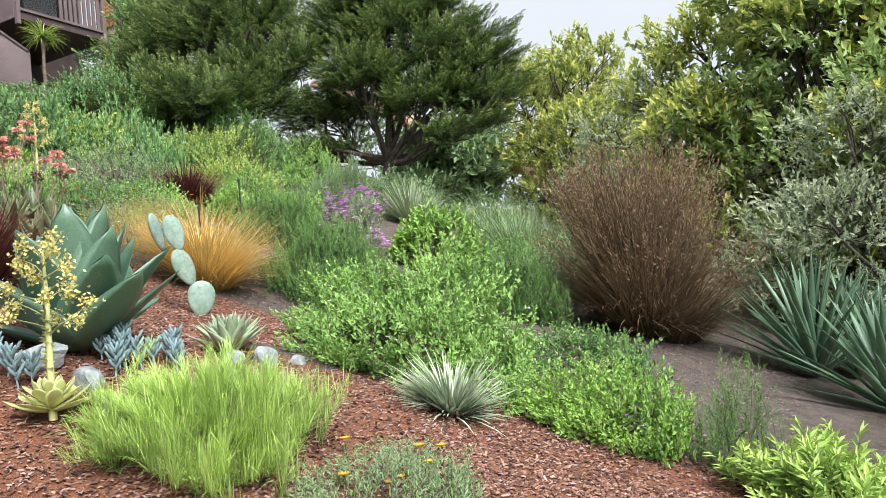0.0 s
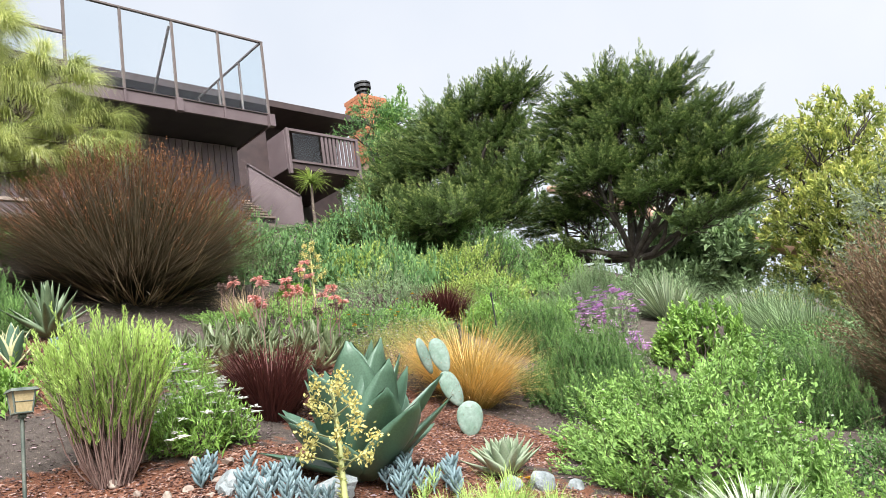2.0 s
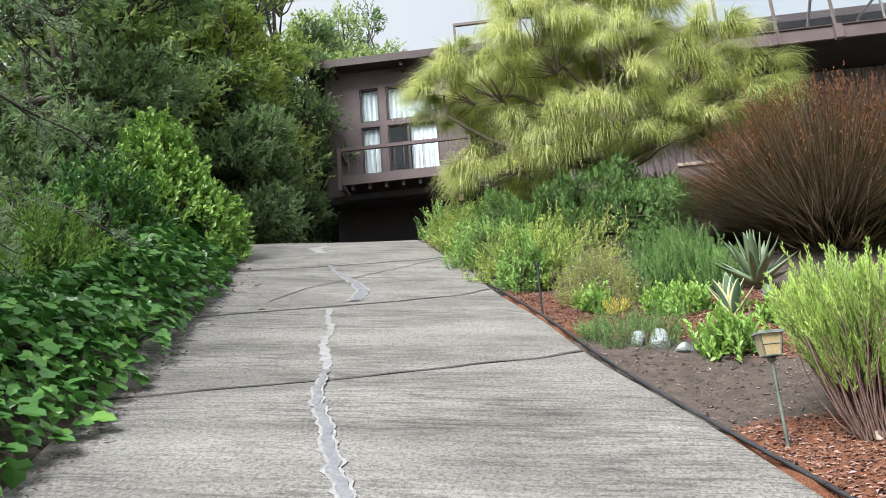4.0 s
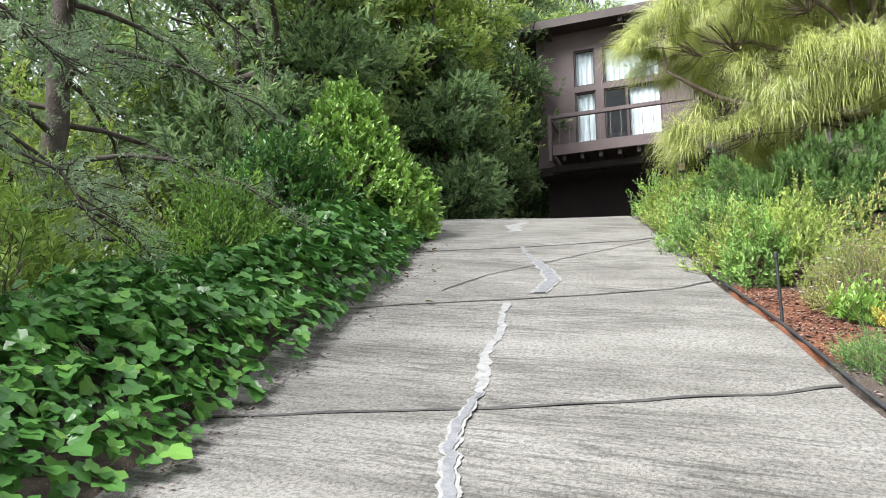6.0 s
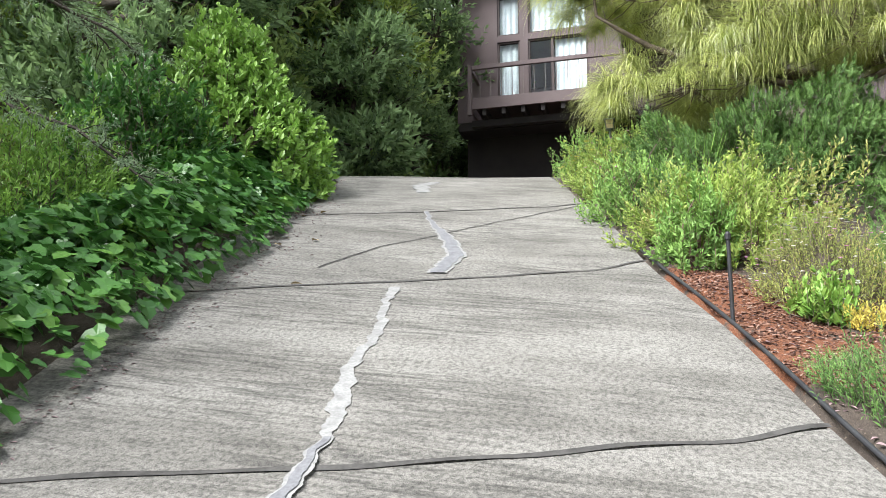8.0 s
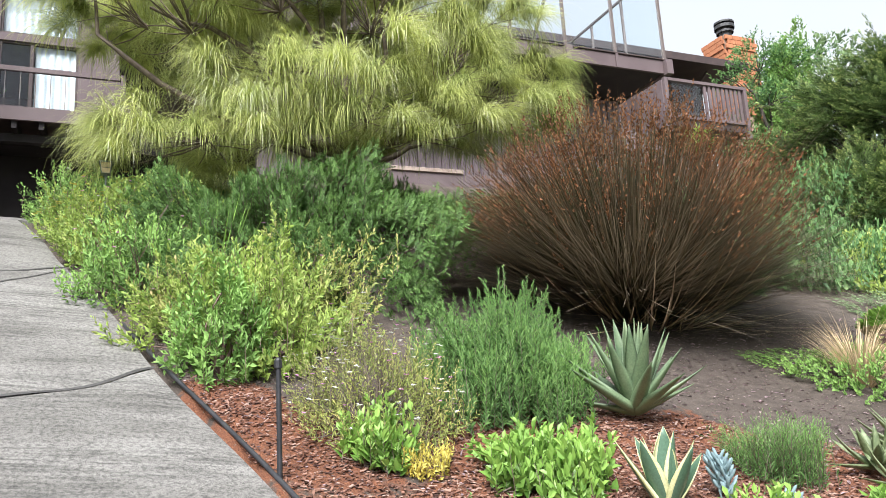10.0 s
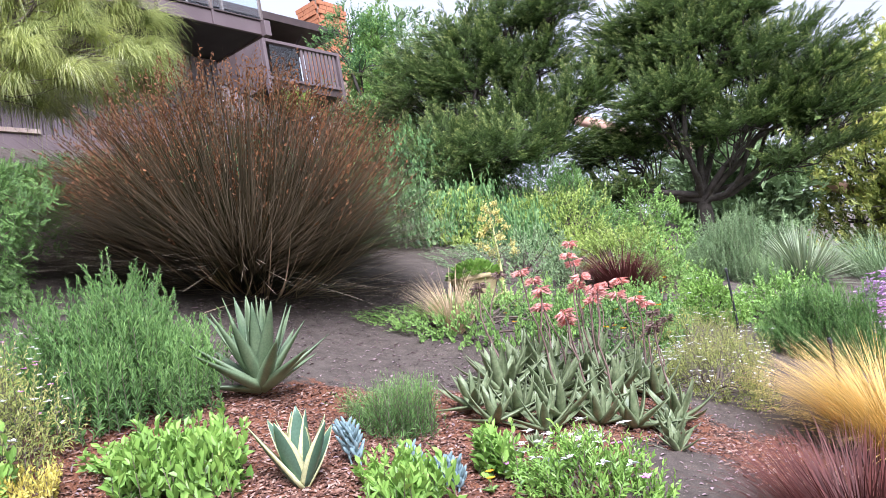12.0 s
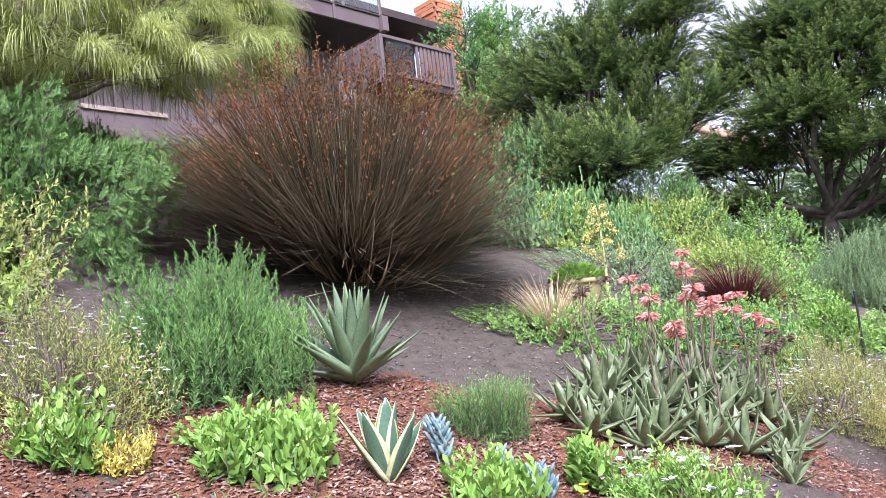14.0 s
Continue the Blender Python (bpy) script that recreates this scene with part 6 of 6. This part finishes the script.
def path_litter():
    """Small pale bits of leaf and bark on the bare soil."""
    rng = np.random.default_rng(78)
    n = 36000
    x, y = rng.uniform(-10.5, -.5, n), rng.uniform(-.5, 10.5, n)
    keep = y > edge_y(x) + .08
    x, y = x[keep], y[keep]
    n = len(x)
    rough = .018 * np.sin(x * 5.1 + 1.3 * np.sin(y * 3.7)) * np.sin(y * 4.3 + x) + .03 * np.sin(x * 1.7 + y * .9) * np.sin(y * 1.3)
    P = np.stack([x, y, heights(x, y) + rough + .006], -1)
    D = unit(np.stack([rng.normal(size=n), rng.normal(size=n), rng.normal(size=n) * .15], -1))
    L = rng.uniform(.012, .05, n)
    V, F = scatter(OVAL, P, D, unit(np.stack([rng.normal(size=n) * .2, rng.normal(size=n) * .2, np.ones(n)], -1)), L, L * rng.uniform(.15, .5, n))
    tagged(put("leaf_litter", Soup().add(V, F).mesh("leaf_litter", M_LITTER)), "small dry leaf and bark litter scattered over bare soil", "leaf litter", kind="stuff")


path_litter()


def gutter_litter():
    """Brown needles and crumbled leaves along the ivy side of the drive."""
    rng = np.random.default_rng(79)
    n = 1500
    u = rng.uniform(2, 14.5, n)
    v = profile(u, IVY_EDGE) + .05 - np.abs(rng.normal(size=n)) * (.10 + .16 * np.exp(-((u - 10.5) / 2.2) ** 2))
    x, y = drive_point(u, v)
    P = np.stack([x, y, profile(-.966 * x - .259 * y, DRIVE) + .012 * np.sin(u * 1.1) * np.sin(v * 1.6) + .005], -1)
    D = unit(np.stack([rng.normal(size=n), rng.normal(size=n), rng.normal(size=n) * .1], -1))
    L = rng.uniform(.01, .045, n)
    V, F = scatter(OVAL, P, D, unit(np.stack([rng.normal(size=n) * .2, rng.normal(size=n) * .2, np.ones(n)], -1)), L, L * rng.uniform(.12, .5, n))
    tagged(put("gutter_litter", Soup().add(V, F).mesh("gutter_litter", M_LITTER)), "brown leaf crumbs along the ivy edge of the driveway", "leaf litter", kind="stuff")


gutter_litter()


def fallen_leaves():
    rng = np.random.default_rng(12)
    for k in range(5):
        x, y = drive_point(8.6 + 1.0 * k % 3 + .4 * k, 2.75 + .12 * k)
        V, F = scatter(OVAL, np.array([(0, 0, .02)]), np.array([unit(rng.normal(size=3) * np.array([1, 1, .1]))]), np.array([(0, .1, 1.0)]), np.array([.09]), np.array([.06]))
        tagged(put("fallen_leaf", Soup().add(V, F).mesh("fallen_leaf", M_POT), None, pose(x, y, float(profile(-.966 * x - .259 * y, DRIVE)) + .004)), "dry tan leaf fallen on the driveway", "leaf", "fallen leaves")


fallen_leaves()


# ---- ivy bank and trees across the drive ----
def ivy_bank():
    rng = np.random.default_rng(31)
    n = 21000
    u = rng.uniform(-4.5, 15.0, n)
    q = rng.uniform(0, 1, n) ** .8
    v = profile(u, IVY_EDGE) - .02 + q * 2.3
    x, y = drive_point(u, v)
    h = (.10 + .52 * np.clip(q * 3.2, 0, 1) ** .7) * (1 + .3 * np.sin(u * 1.9) * np.sin(v * 2.3 + u))
    z = heights(x, y) + h * rng.uniform(.35, 1.0, n) ** .5
    P = np.stack([x, y, z], -1)
    D = unit(np.stack([.35 * .259 + rng.normal(size=n) * .7, .6 + rng.normal(size=n) * .7, -.5 + rng.normal(size=n) * .3], -1))
    ref = unit(np.stack([rng.normal(size=n) * .35 + .05, rng.normal(size=n) * .35 + .5 * (1 - q), np.ones(n)], -1))
    L = rng.uniform(.06, .145, n)
    V, F = scatter(IVYL, P, D, ref, L, L * .95)
    tagged(put("ivy", Soup().add(V, F).mesh("ivy", M_IVY)), "thick bank of glossy dark ivy along the driveway", "ivy", kind="stuff")


ivy_bank()
shrub("hedge_bush", "bright green ivy-leaved bush beside the driveway", "shrub", -11.6, -5.55, 2.6, 2.75, M_BRIGHT, 301, 1500, 10, .3, .11, .6, .9, .4, tpl=OVAL, lump=.14, hollow=.7)
shrub("hedge_bush", "bright green fern-leaved bush behind the ivy", "shrub", -8.6, -5.4, 2.0, 1.35, M_BRIGHT, 302, 800, 12, .3, .08, .35, .9, .45, lump=.2)
shrub("hedge_bush", "dark leafy bush behind the ivy", "shrub", -10.0, -5.5, 2.2, 1.9, M_IVY, 303, 800, 10, .3, .1, .5, .9, .4, tpl=OVAL)
shrub("hedge_bush", "grey-green leafy shrubs down the bank", "shrub", -7.0, -7.0, 3.0, 1.9, M_LIME, 304, 1000, 11, .35, .13, .32, .9, .5)
shrub("hedge_bush", "grey-green leafy shrubs down the bank", "shrub", -4.4, -6.6, 2.8, 1.7, M_LIME, 305, 900, 11, .35, .13, .32, .9, .5)


def fir(x, y, h, r, seed, limbs=46, start=1.2):
    """A fir with long drooping limbs, bare near the trunk, and fine needles with bright tips."""
    rng = np.random.default_rng(seed)
    ob = thing("fir_tree", x, y, ground_z(x, y), "old fir with long bare drooping limbs and fine needles", "tree")
    br, nd, tp = Soup(), Soup(), Soup()
    br.add(*limb(rng, (0, 0, -.3), (.3, .2, h), .17, .05, .02, 9, 9))
    for i in range(limbs):
        z = start + (h - start) * (i / limbs) ** 1.1
        a = i * 2.4 + rng.uniform(-.3, .3)
        R = r * (1 - .55 * z / h) * rng.uniform(.75, 1.15)
        out = np.array([math.cos(a), math.sin(a), 0])
        pts = [np.array([0, 0, z]) + out * R * s + np.array([0, 0, .25 * R * s - .55 * R * s * s]) + rng.normal(size=3) * .05 * s for s in np.linspace(0, 1, 8)]
        br.add(*tube(pts, np.linspace(.042, .006, 8), 5))
        for k in range(26):
            s = rng.uniform(.25, 1)
            j = min(6, int(s * 7))
            f = s * 7 - j
            b = pts[j] * (1 - f) + pts[j + 1] * f
            sa = a + rng.choice([-1, 1]) * rng.uniform(.4, 1.3)
            tw = np.array([math.cos(sa), math.sin(sa), rng.uniform(-.55, .1)]) * rng.uniform(.3, .75)
            e = b + tw
            br.add(*limb(rng, b, e, .007, .003, .1, 4, 3))
            for d2 in range(3):
                b2 = b + tw * rng.uniform(.2, .9)
                e2 = e if d2 == 0 else b2 + unit(tw + rng.normal(size=3) * .35) * rng.uniform(.15, .35) + np.array([0, 0, -.06])
                if d2 == 0:
                    b2 = b
                m = 30
                t = rng.uniform(0, 1, m)[:, None]
                P = b2 + (e2 - b2) * t
                ax = unit(e2 - b2)
                D = unit(ax * .55 + unit(np.cross(ax, rng.normal(size=(m, 3)))))
                V, F = scatter(LEAF, P, D, rng.normal(size=(m, 3)), np.full(m, .05), np.full(m, .008))
                nd.add(V, F)
                if rng.uniform() < .05:
                    m = 20
                    D = unit(ax + rng.normal(size=(m, 3)) * .6)
                    V, F = scatter(LEAF, np.tile(e2, (m, 1)), D, rng.normal(size=(m, 3)), np.full(m, .05), np.full(m, .011))
                    tp.add(V, F)
    put("trunk", br.mesh("trunk", M_BARK, smooth=True), ob)
    mass("needle", nd.mesh("needle", M_PINE), ob)
    mass("new_tip", tp.mesh("new_tip", M_TIP), ob, label="bright green new tips")


fir(-4.3, -6.5, 8.5, 4.3, 41, 48, .6)
fir(-8.2, -7.6, 9.5, 4.4, 42, 42, .8)
tree("ivy_trunk_tree", "tree whose trunk is wrapped in dark ivy", -3.4, -5.6, 3.6, lobes_in(50, 9, 1.5, 1.5, .6, 4.6, .55), M_IVY, 51, 900, 9, .3, .13, .8, .2, .16, tpl=IVYL)
for k, (x, y, h, w, mt) in enumerate(((-15.5, -9.5, 8.5, 5.5, M_TREE), (-20.5, -8.7, 14, 6.0, M_TREE), (-24.5, -10.5, 13, 7, M_TREE), (-31, -6.4, 15.5, 6.0, M_TREE), (-27.5, -7.0, 13, 4.5, M_TREE), (-33.5, -6.0, 17, 6.0, M_DARK), (-18.5, -13.5, 12, 8, M_DARK), (-12, -14, 10, 7, M_DARK), (-4, -15, 8, 7, M_TREE), (-17.6, -6.9, 5.5, 3.6, M_DARK), (-16.6, -8.2, 10.5, 4.6, M_TREE), (-22.5, -6.6, 11.5, 4.2, M_DARK), (-29, 2, 9, 8, M_DARK), (-13.2, -8.2, 8.0, 4.2, M_DARK))):
    tree("broadleaf_tree", "tall dense green broadleaf tree across the driveway", x, y, h * .45, lobes_in(60 + k, 17, w, w, h * .1, h, w * .23), mt, 80 + k, 3000, 9, .55, .17, .45, .25, .2, hollow=.3, z=min(ground_z(x, y), 5.5))

tree("broadleaf_tree", "bright green tree behind the house corner", -18.6, -7.0, 4, lobes_in(75, 16, 2.8, 2.8, 3.5, 9.8, .8), M_YGREEN, 95, 2600, 9, .5, .16, .4, .25, .18, z=6.2)
shrub("hedge_bush", "dark leafy bush beside the house corner", "shrub", -23.9, -6.6, 2.6, 4.6, M_DARK, 311, 900, 11, .4, .14, .45, .9, .4)
shrub("hedge_bush", "dark leafy bush behind the house corner", "shrub", -26.8, -6.3, 3.6, 5.2, M_DARK, 312, 1300, 11, .4, .16, .5, .9, .4, hollow=.3)
shrub("low_plant", "small green mound at the edge of the parking area", "shrub", -20.5, -5.6, 1.1, .7, M_GREEN, 306, 200, 10, .25, .1, .3, .9, .4)

# ---- weeping tree in front of the house ----
def weeping_tree(x, y, trunk, lobes, seed):
    """Forked limbs ending in soft heads of hair-fine strands that arch out and hang."""
    rng = np.random.default_rng(seed)
    ob = thing("weeping_tree", x, y, ground_z(x, y), "weeping tree with soft drooping yellow-green foliage", "tree")
    br, hair, age_shades = Soup(), Soup(), []
    top = np.array([.1, 0, trunk])
    br.add(*limb(rng, (0, 0, -.3), top, .15, .09, .04, 7, 8))
    for lx, ly, lz, rx, ry, rz in lobes:
        c = np.array([lx, ly, lz])
        br.add(*limb(rng, top * rng.uniform(.5, 1), c, .06, .018, .1, 7, 6))
        for h in range(int(16 * rx * ry + 10)):
            d = sphere_dirs(rng, 1, -.45)[0]
            f = c + d * np.array([rx, ry, rz]) * rng.uniform(.5, 1.1)
            br.add(*limb(rng, c * .8 + top * .2, f, .012, .004, .1, 5, 4))
            n = 240
            size, pale = rng.uniform(.7, 1.35), rng.uniform(-.4, .35)
            az = math.atan2(d[1], d[0]) + rng.normal() * .4
            s = rng.uniform(0, 1, n)
            lead = np.array([math.cos(az), math.sin(az), .25]) * .22 * size
            B = f + lead * s[:, None] + rng.normal(size=(n, 3)) * .035 * size
            B[:, 2] -= .10 * size * s * s
            V, F, _, _ = strips(B, az + rng.normal(size=n) * .8, rng.uniform(.25, .7, n) * size, rng.uniform(.4, 1.3, n), rng.uniform(1.8, 2.5, n), rng.uniform(.005, .0095, n), 5)
            hair.add(V, F)
            age_shades.append(np.clip(np.tile(np.repeat(np.arange(6) / 5, 2), n) * .7 + .15 + pale, 0, 1.2))
        if lz > 3.9:
            for h in range(9):
                f = c + np.array([rng.normal() * rx * .7, rng.normal() * ry * .7, rz * .5])
                e = f + np.array([rng.normal() * .2, rng.normal() * .2, rng.uniform(.5, 1.0)])
                br.add(*limb(rng, f, e, .006, .002, .05, 5, 4))
                n = 60
                B = f + (e - f) * rng.uniform(.3, 1, n)[:, None]
                V, F, _, _ = strips(B, rng.uniform(0, 6.3, n), rng.uniform(.1, .25, n), rng.uniform(.3, 1.0, n), rng.uniform(.5, 1.6, n), np.full(n, .006), 5)
                hair.add(V, F)
                age_shades.append(np.full(n * 12, .5))
    mass("limb", br.mesh("limb", M_TWIG, smooth=True), ob)
    mass("crown", age_shaded(hair.mesh("crown", M_WILLOW), np.concatenate(age_shades)), ob)


weeping_tree(-13.4, 2.0, 1.5, [(-.3, -2.0, 1.3, .8, .7, .9), (.3, -1.2, 1.1, .9, .9, 1.0), (.6, .2, 1.5, .9, .9, 1.0), (.5, 1.5, 2.0, .9, .8, .8), (.1, 2.5, 2.3, .8, .7, .6), (0, -2.3, 2.9, 1.0, .9, .9), (.3, -1.0, 3.3, 1.1, 1.0, .9),
      (.2, .5, 3.2, 1.1, 1.0, .9), (0, 1.9, 2.9, 1.0, .9, .7), (-.2, -1.4, 4.2, .9, .8, .7), (-.3, -.2, 4.6, .9, .9, .6), (-.4, .9, 4.2, .9, .8, .7), (-1.0, -.4, 3.0, 1.2, 1.6, 1.2), (-.2, -2.9, 3.0, .6, .5, .5), (-.3, .2, 5.1, .5, .6, .4), (.6, 1.0, 1.3, .8, .8, .7), (.4, 2.1, 1.7, .7, .6, .6)], 96)

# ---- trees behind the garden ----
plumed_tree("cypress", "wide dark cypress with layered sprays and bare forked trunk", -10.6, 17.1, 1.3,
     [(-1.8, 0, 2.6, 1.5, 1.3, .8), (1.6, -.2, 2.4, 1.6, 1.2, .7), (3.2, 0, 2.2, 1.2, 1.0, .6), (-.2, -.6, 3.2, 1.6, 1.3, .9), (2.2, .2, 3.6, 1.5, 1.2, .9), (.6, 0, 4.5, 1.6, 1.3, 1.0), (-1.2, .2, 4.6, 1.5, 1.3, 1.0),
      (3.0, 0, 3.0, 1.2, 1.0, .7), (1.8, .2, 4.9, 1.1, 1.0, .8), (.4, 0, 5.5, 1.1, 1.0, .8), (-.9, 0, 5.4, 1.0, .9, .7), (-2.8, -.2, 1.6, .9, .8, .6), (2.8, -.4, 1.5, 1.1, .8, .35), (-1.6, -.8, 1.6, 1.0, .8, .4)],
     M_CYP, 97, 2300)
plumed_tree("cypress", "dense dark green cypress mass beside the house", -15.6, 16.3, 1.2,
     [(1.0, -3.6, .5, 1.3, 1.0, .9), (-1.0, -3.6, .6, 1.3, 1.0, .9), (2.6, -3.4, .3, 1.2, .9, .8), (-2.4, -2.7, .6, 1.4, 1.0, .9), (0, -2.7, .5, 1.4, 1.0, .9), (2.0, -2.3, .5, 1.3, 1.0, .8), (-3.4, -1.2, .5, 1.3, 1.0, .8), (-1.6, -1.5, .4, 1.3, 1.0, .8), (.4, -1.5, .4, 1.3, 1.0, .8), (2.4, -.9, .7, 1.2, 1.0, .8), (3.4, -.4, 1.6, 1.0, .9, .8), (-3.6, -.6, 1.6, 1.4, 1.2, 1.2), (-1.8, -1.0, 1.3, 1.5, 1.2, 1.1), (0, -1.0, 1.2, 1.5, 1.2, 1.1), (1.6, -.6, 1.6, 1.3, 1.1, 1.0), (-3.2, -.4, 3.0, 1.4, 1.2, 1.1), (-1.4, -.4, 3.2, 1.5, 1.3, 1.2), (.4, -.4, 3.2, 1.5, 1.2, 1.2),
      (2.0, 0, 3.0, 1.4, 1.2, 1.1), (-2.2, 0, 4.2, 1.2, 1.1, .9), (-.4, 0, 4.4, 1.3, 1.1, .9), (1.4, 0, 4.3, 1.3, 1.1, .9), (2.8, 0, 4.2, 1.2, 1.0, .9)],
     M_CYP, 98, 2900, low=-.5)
tree("vine_tree", "grey-green vine-covered tree at the house corner", -21.6, 18.6, 2.0, lobes_in(85, 10, 2.4, 2.4, .5, 5.2, .9), M_BANK, 99, 1700, 10, .4, .1, .45, .3, .15)
shrub("vine_shrub", "green vine heap on top of the fence by the chimney", "vine", -21.4, 19.2, 2.4, 5.6, M_GREEN, 307, 2400, 10, .35, .12, .5, .9, .4, tpl=OVAL)
shrub("oleander", "dark green oleander with long narrow leaves", "shrub", -12.6, 14.0, 2.4, 1.7, M_ROSE, 308, 420, 14, .5, .15, .14, .9, .6)
tree("golden_tree", "yellow-green rounded tree beyond the garden", -7.0, 22.3, 2.0, lobes_in(86, 28, 4.6, 4, .8, 6.0, 1.0), M_GOLD, 100, 4200, 10, .4, .15, .4, .5, .14)
tree("golden_tree", "broadleaf tree with golden new leaf tips", -.2, 14.0, 2.4, lobes_in(87, 38, 6.4, 4.4, .4, 6.6, .9), M_GOLD, 101, 6000, 11, .4, .13, .42, .45, .15, tpl=OVAL)
tree("broadleaf_tree", "dark green broadleaf tree beside the garden", 1.0, 13.4, 2.4, lobes_in(88, 30, 5.0, 4.2, .5, 7.0, 1.1), M_TREE, 102, 4600, 9, .4, .14, .45, .35, .16)
tree("broadleaf_tree", "grey-green small-leaved tree behind the brown grass", -2.6, 14.8, 1.2, lobes_in(89, 16, 4.4, 3.4, .3, 4.0, .8), M_GREY, 103, 2600, 11, .35, .075, .45, .4, .1)
tree("broadleaf_tree", "grey-green small-leaved tree behind the sword plants", .6, 11.2, 1.0, lobes_in(90, 14, 3.6, 2.6, .3, 3.4, .75), M_GREY, 104, 2200, 11, .35, .075, .45, .4, .1)
tree("broadleaf_tree", "green broadleaf tree closing the garden", 4.2, 12.5, 2.4, lobes_in(91, 20, 6.0, 5.0, .4, 7.5, 1.2), M_TREE, 105, 2400, 9, .5, .17, .45, .3, .16)
for k, (x, y, h, w, mt) in enumerate(((-15, 30, 7, 9, M_DARK), (-4, 30, 6.5, 8, M_TREE), (4, 26, 7, 8, M_DARK), (-24, 27, 8.0, 9, M_DARK), (-10.8, 20.8, 2.6, 3.0, M_ROSEB))):
    tree("broadleaf_tree", "distant dark green trees behind the garden", x, y, h * .4, lobes_in(190 + k, 14, w, w * .7, h * .1, h, w * .2), mt, 195 + k, 1600, 9, .6, .22, .45, .3, .18)


def overhang():
    """A leafy branch of the tree by the lane, hanging into the open air."""
    rng = np.random.default_rng(66)
    ob = thing("magnolia", 2.3, 4.3, ground_z(2.3, 4.3), "magnolia tree with long glossy hanging leaves", "tree")
    br, lv = Soup(), Soup()
    br.add(*limb(rng, (0, 0, -.2), (-.2, .1, 3.4), .08, .045, .03, 7, 8))
    for k in range(15):
        a = 2.2 + rng.uniform(-1.0, 1.0) if k < 9 else rng.uniform(-1.2, 1.2)
        e = np.array([math.cos(a) * rng.uniform(1.1, 1.75), math.sin(a) * rng.uniform(.2, .7), rng.uniform(2.2, 3.3)])
        br.add(*limb(rng, (-.15, .08, rng.uniform(2.2, 3.3)), e, .02, .006, .1, 6, 5))
        m = 26
        P = e + rng.normal(size=(m, 3)) * .16
        D = unit(rng.normal(size=(m, 3)) * .6 + np.array([0, 0, -.9]))
        V, F = scatter(OVAL, P, D, rng.normal(size=(m, 3)) + np.array([0, 0, .6]), rng.uniform(.12, .2, m), rng.uniform(.04, .06, m))
        lv.add(V, F)
    put("trunk", br.mesh("trunk", M_BARK, smooth=True), ob)
    mass("crown", lv.mesh("crown", M_TREE), ob)


overhang()


def dracaena(x, y, h):
    """A bare pale stem with a mop of arching strap leaves."""
    rng = np.random.default_rng(310)
    ob = thing("dracaena", x, y, ground_z(x, y), "spiky yellow-green dracaena on a bare stem beside the steps", "dracaena")
    V, F = limb(rng, (0, 0, -.1), (.05, .03, h), .06, .045, .03, 6, 7)
    put("stem", Soup().add(V, F).mesh("stem", M_TWIG, smooth=True), ob)
    n = 150
    V, F, _, _ = strips(np.tile([.05, .03, h], (n, 1)) + rng.normal(size=(n, 3)) * .03, rng.uniform(0, 6.28, n), rng.uniform(.5, .85, n), rng.uniform(.1, 1.5, n), rng.uniform(.8, 1.7, n), np.full(n, .04), 5)
    mass("foliage", age_shaded(Soup().add(V, F).mesh("foliage", M_YGREEN), np.tile(np.repeat(np.arange(6) / 5, 2), n)), ob)


dracaena(-20.2, 14.1, 9.85 - ground_z(-20.2, 14.1))

for k, (x, y, w, h) in enumerate(((-8.8, -10.2, 5.0, 4.2), (-4.2, -9.4, 4.6, 3.6), (-13.2, -10.6, 5.0, 4.6), (-1.0, -8.4, 4.0, 3.2))):
    shrub("thicket", "light green leafy thicket down the bank", "shrub", x, y, w, h, M_YGREEN, 320 + k, 1300, 11, .5, .15, .4, .9, .4, group="thickets", lump=.2)
shrub("bank_shrub", "soft green shrub on the bank behind the golden grass", "shrub", -7.3, 9.2, 1.3, .6, M_GREEN, 330, 420, 12, .22, 0.052, .6, 1.0, .34)
shrub("bank_shrub", "low green shrub beside the glossy bush", "shrub", -4.0, 8.2, 1.4, .5, M_ROSE, 331, 420, 14, .22, 0.046, .6, 1.0, .34)
shrub("bank_shrub", "low green shrub below the brown grass", "shrub", -2.1, 6.2, 1.5, .42, M_ROSE, 332, 420, 14, .2, 0.040, .6, 1.0, .34)
rosemary("dense green rosemary bush at the path bend", -6.5, 7.85, 1.15, .9, 47)
shrub("bank_shrub", "pale green shrub behind the aloes", "shrub", -8.2, 7.2, 1.2, .5, M_GREEN, 334, 380, 12, .2, 0.052, .6, 1.0, .34)
shrub("bank_shrub", "pale green shrub in the back of the bed", "shrub", -12.4, 9.2, 2.4, .8, M_YGREEN, 335, 620, 12, .26, 0.063, .6, 1.0, .34)
shrub("bank_shrub", "grey-green shrub under the cypress", "shrub", -9.0, 14.6, 2.6, 1.1, M_ROSEB, 336, 520, 14, .34, 0.069, .6, 1.0, .34)
shrub("bank_shrub", "grey-green shrub behind the brown grass", "shrub", -3.4, 10.8, 2.0, .9, M_ROSEB, 337, 480, 14, .3, 0.057, .6, 1.0, .34)

for k, (x, y, w, h) in enumerate(((-14.6, 1.3, 2.8, .55), (-16.6, .6, 2.8, .5), (-15.4, 3.2, 3.0, .35), (-17.8, -.6, 2.0, .6))):
    shrub("juniper", "dark green juniper spreading under the weeping tree", "shrub", x, y, w, h, M_JUNI, 340 + k, 2200, 4, .15, .085, .95, .8, .1, lump=.2, poke=.6, faceup=1.6, group="junipers", tpl=SPRAY, hollow=.6)
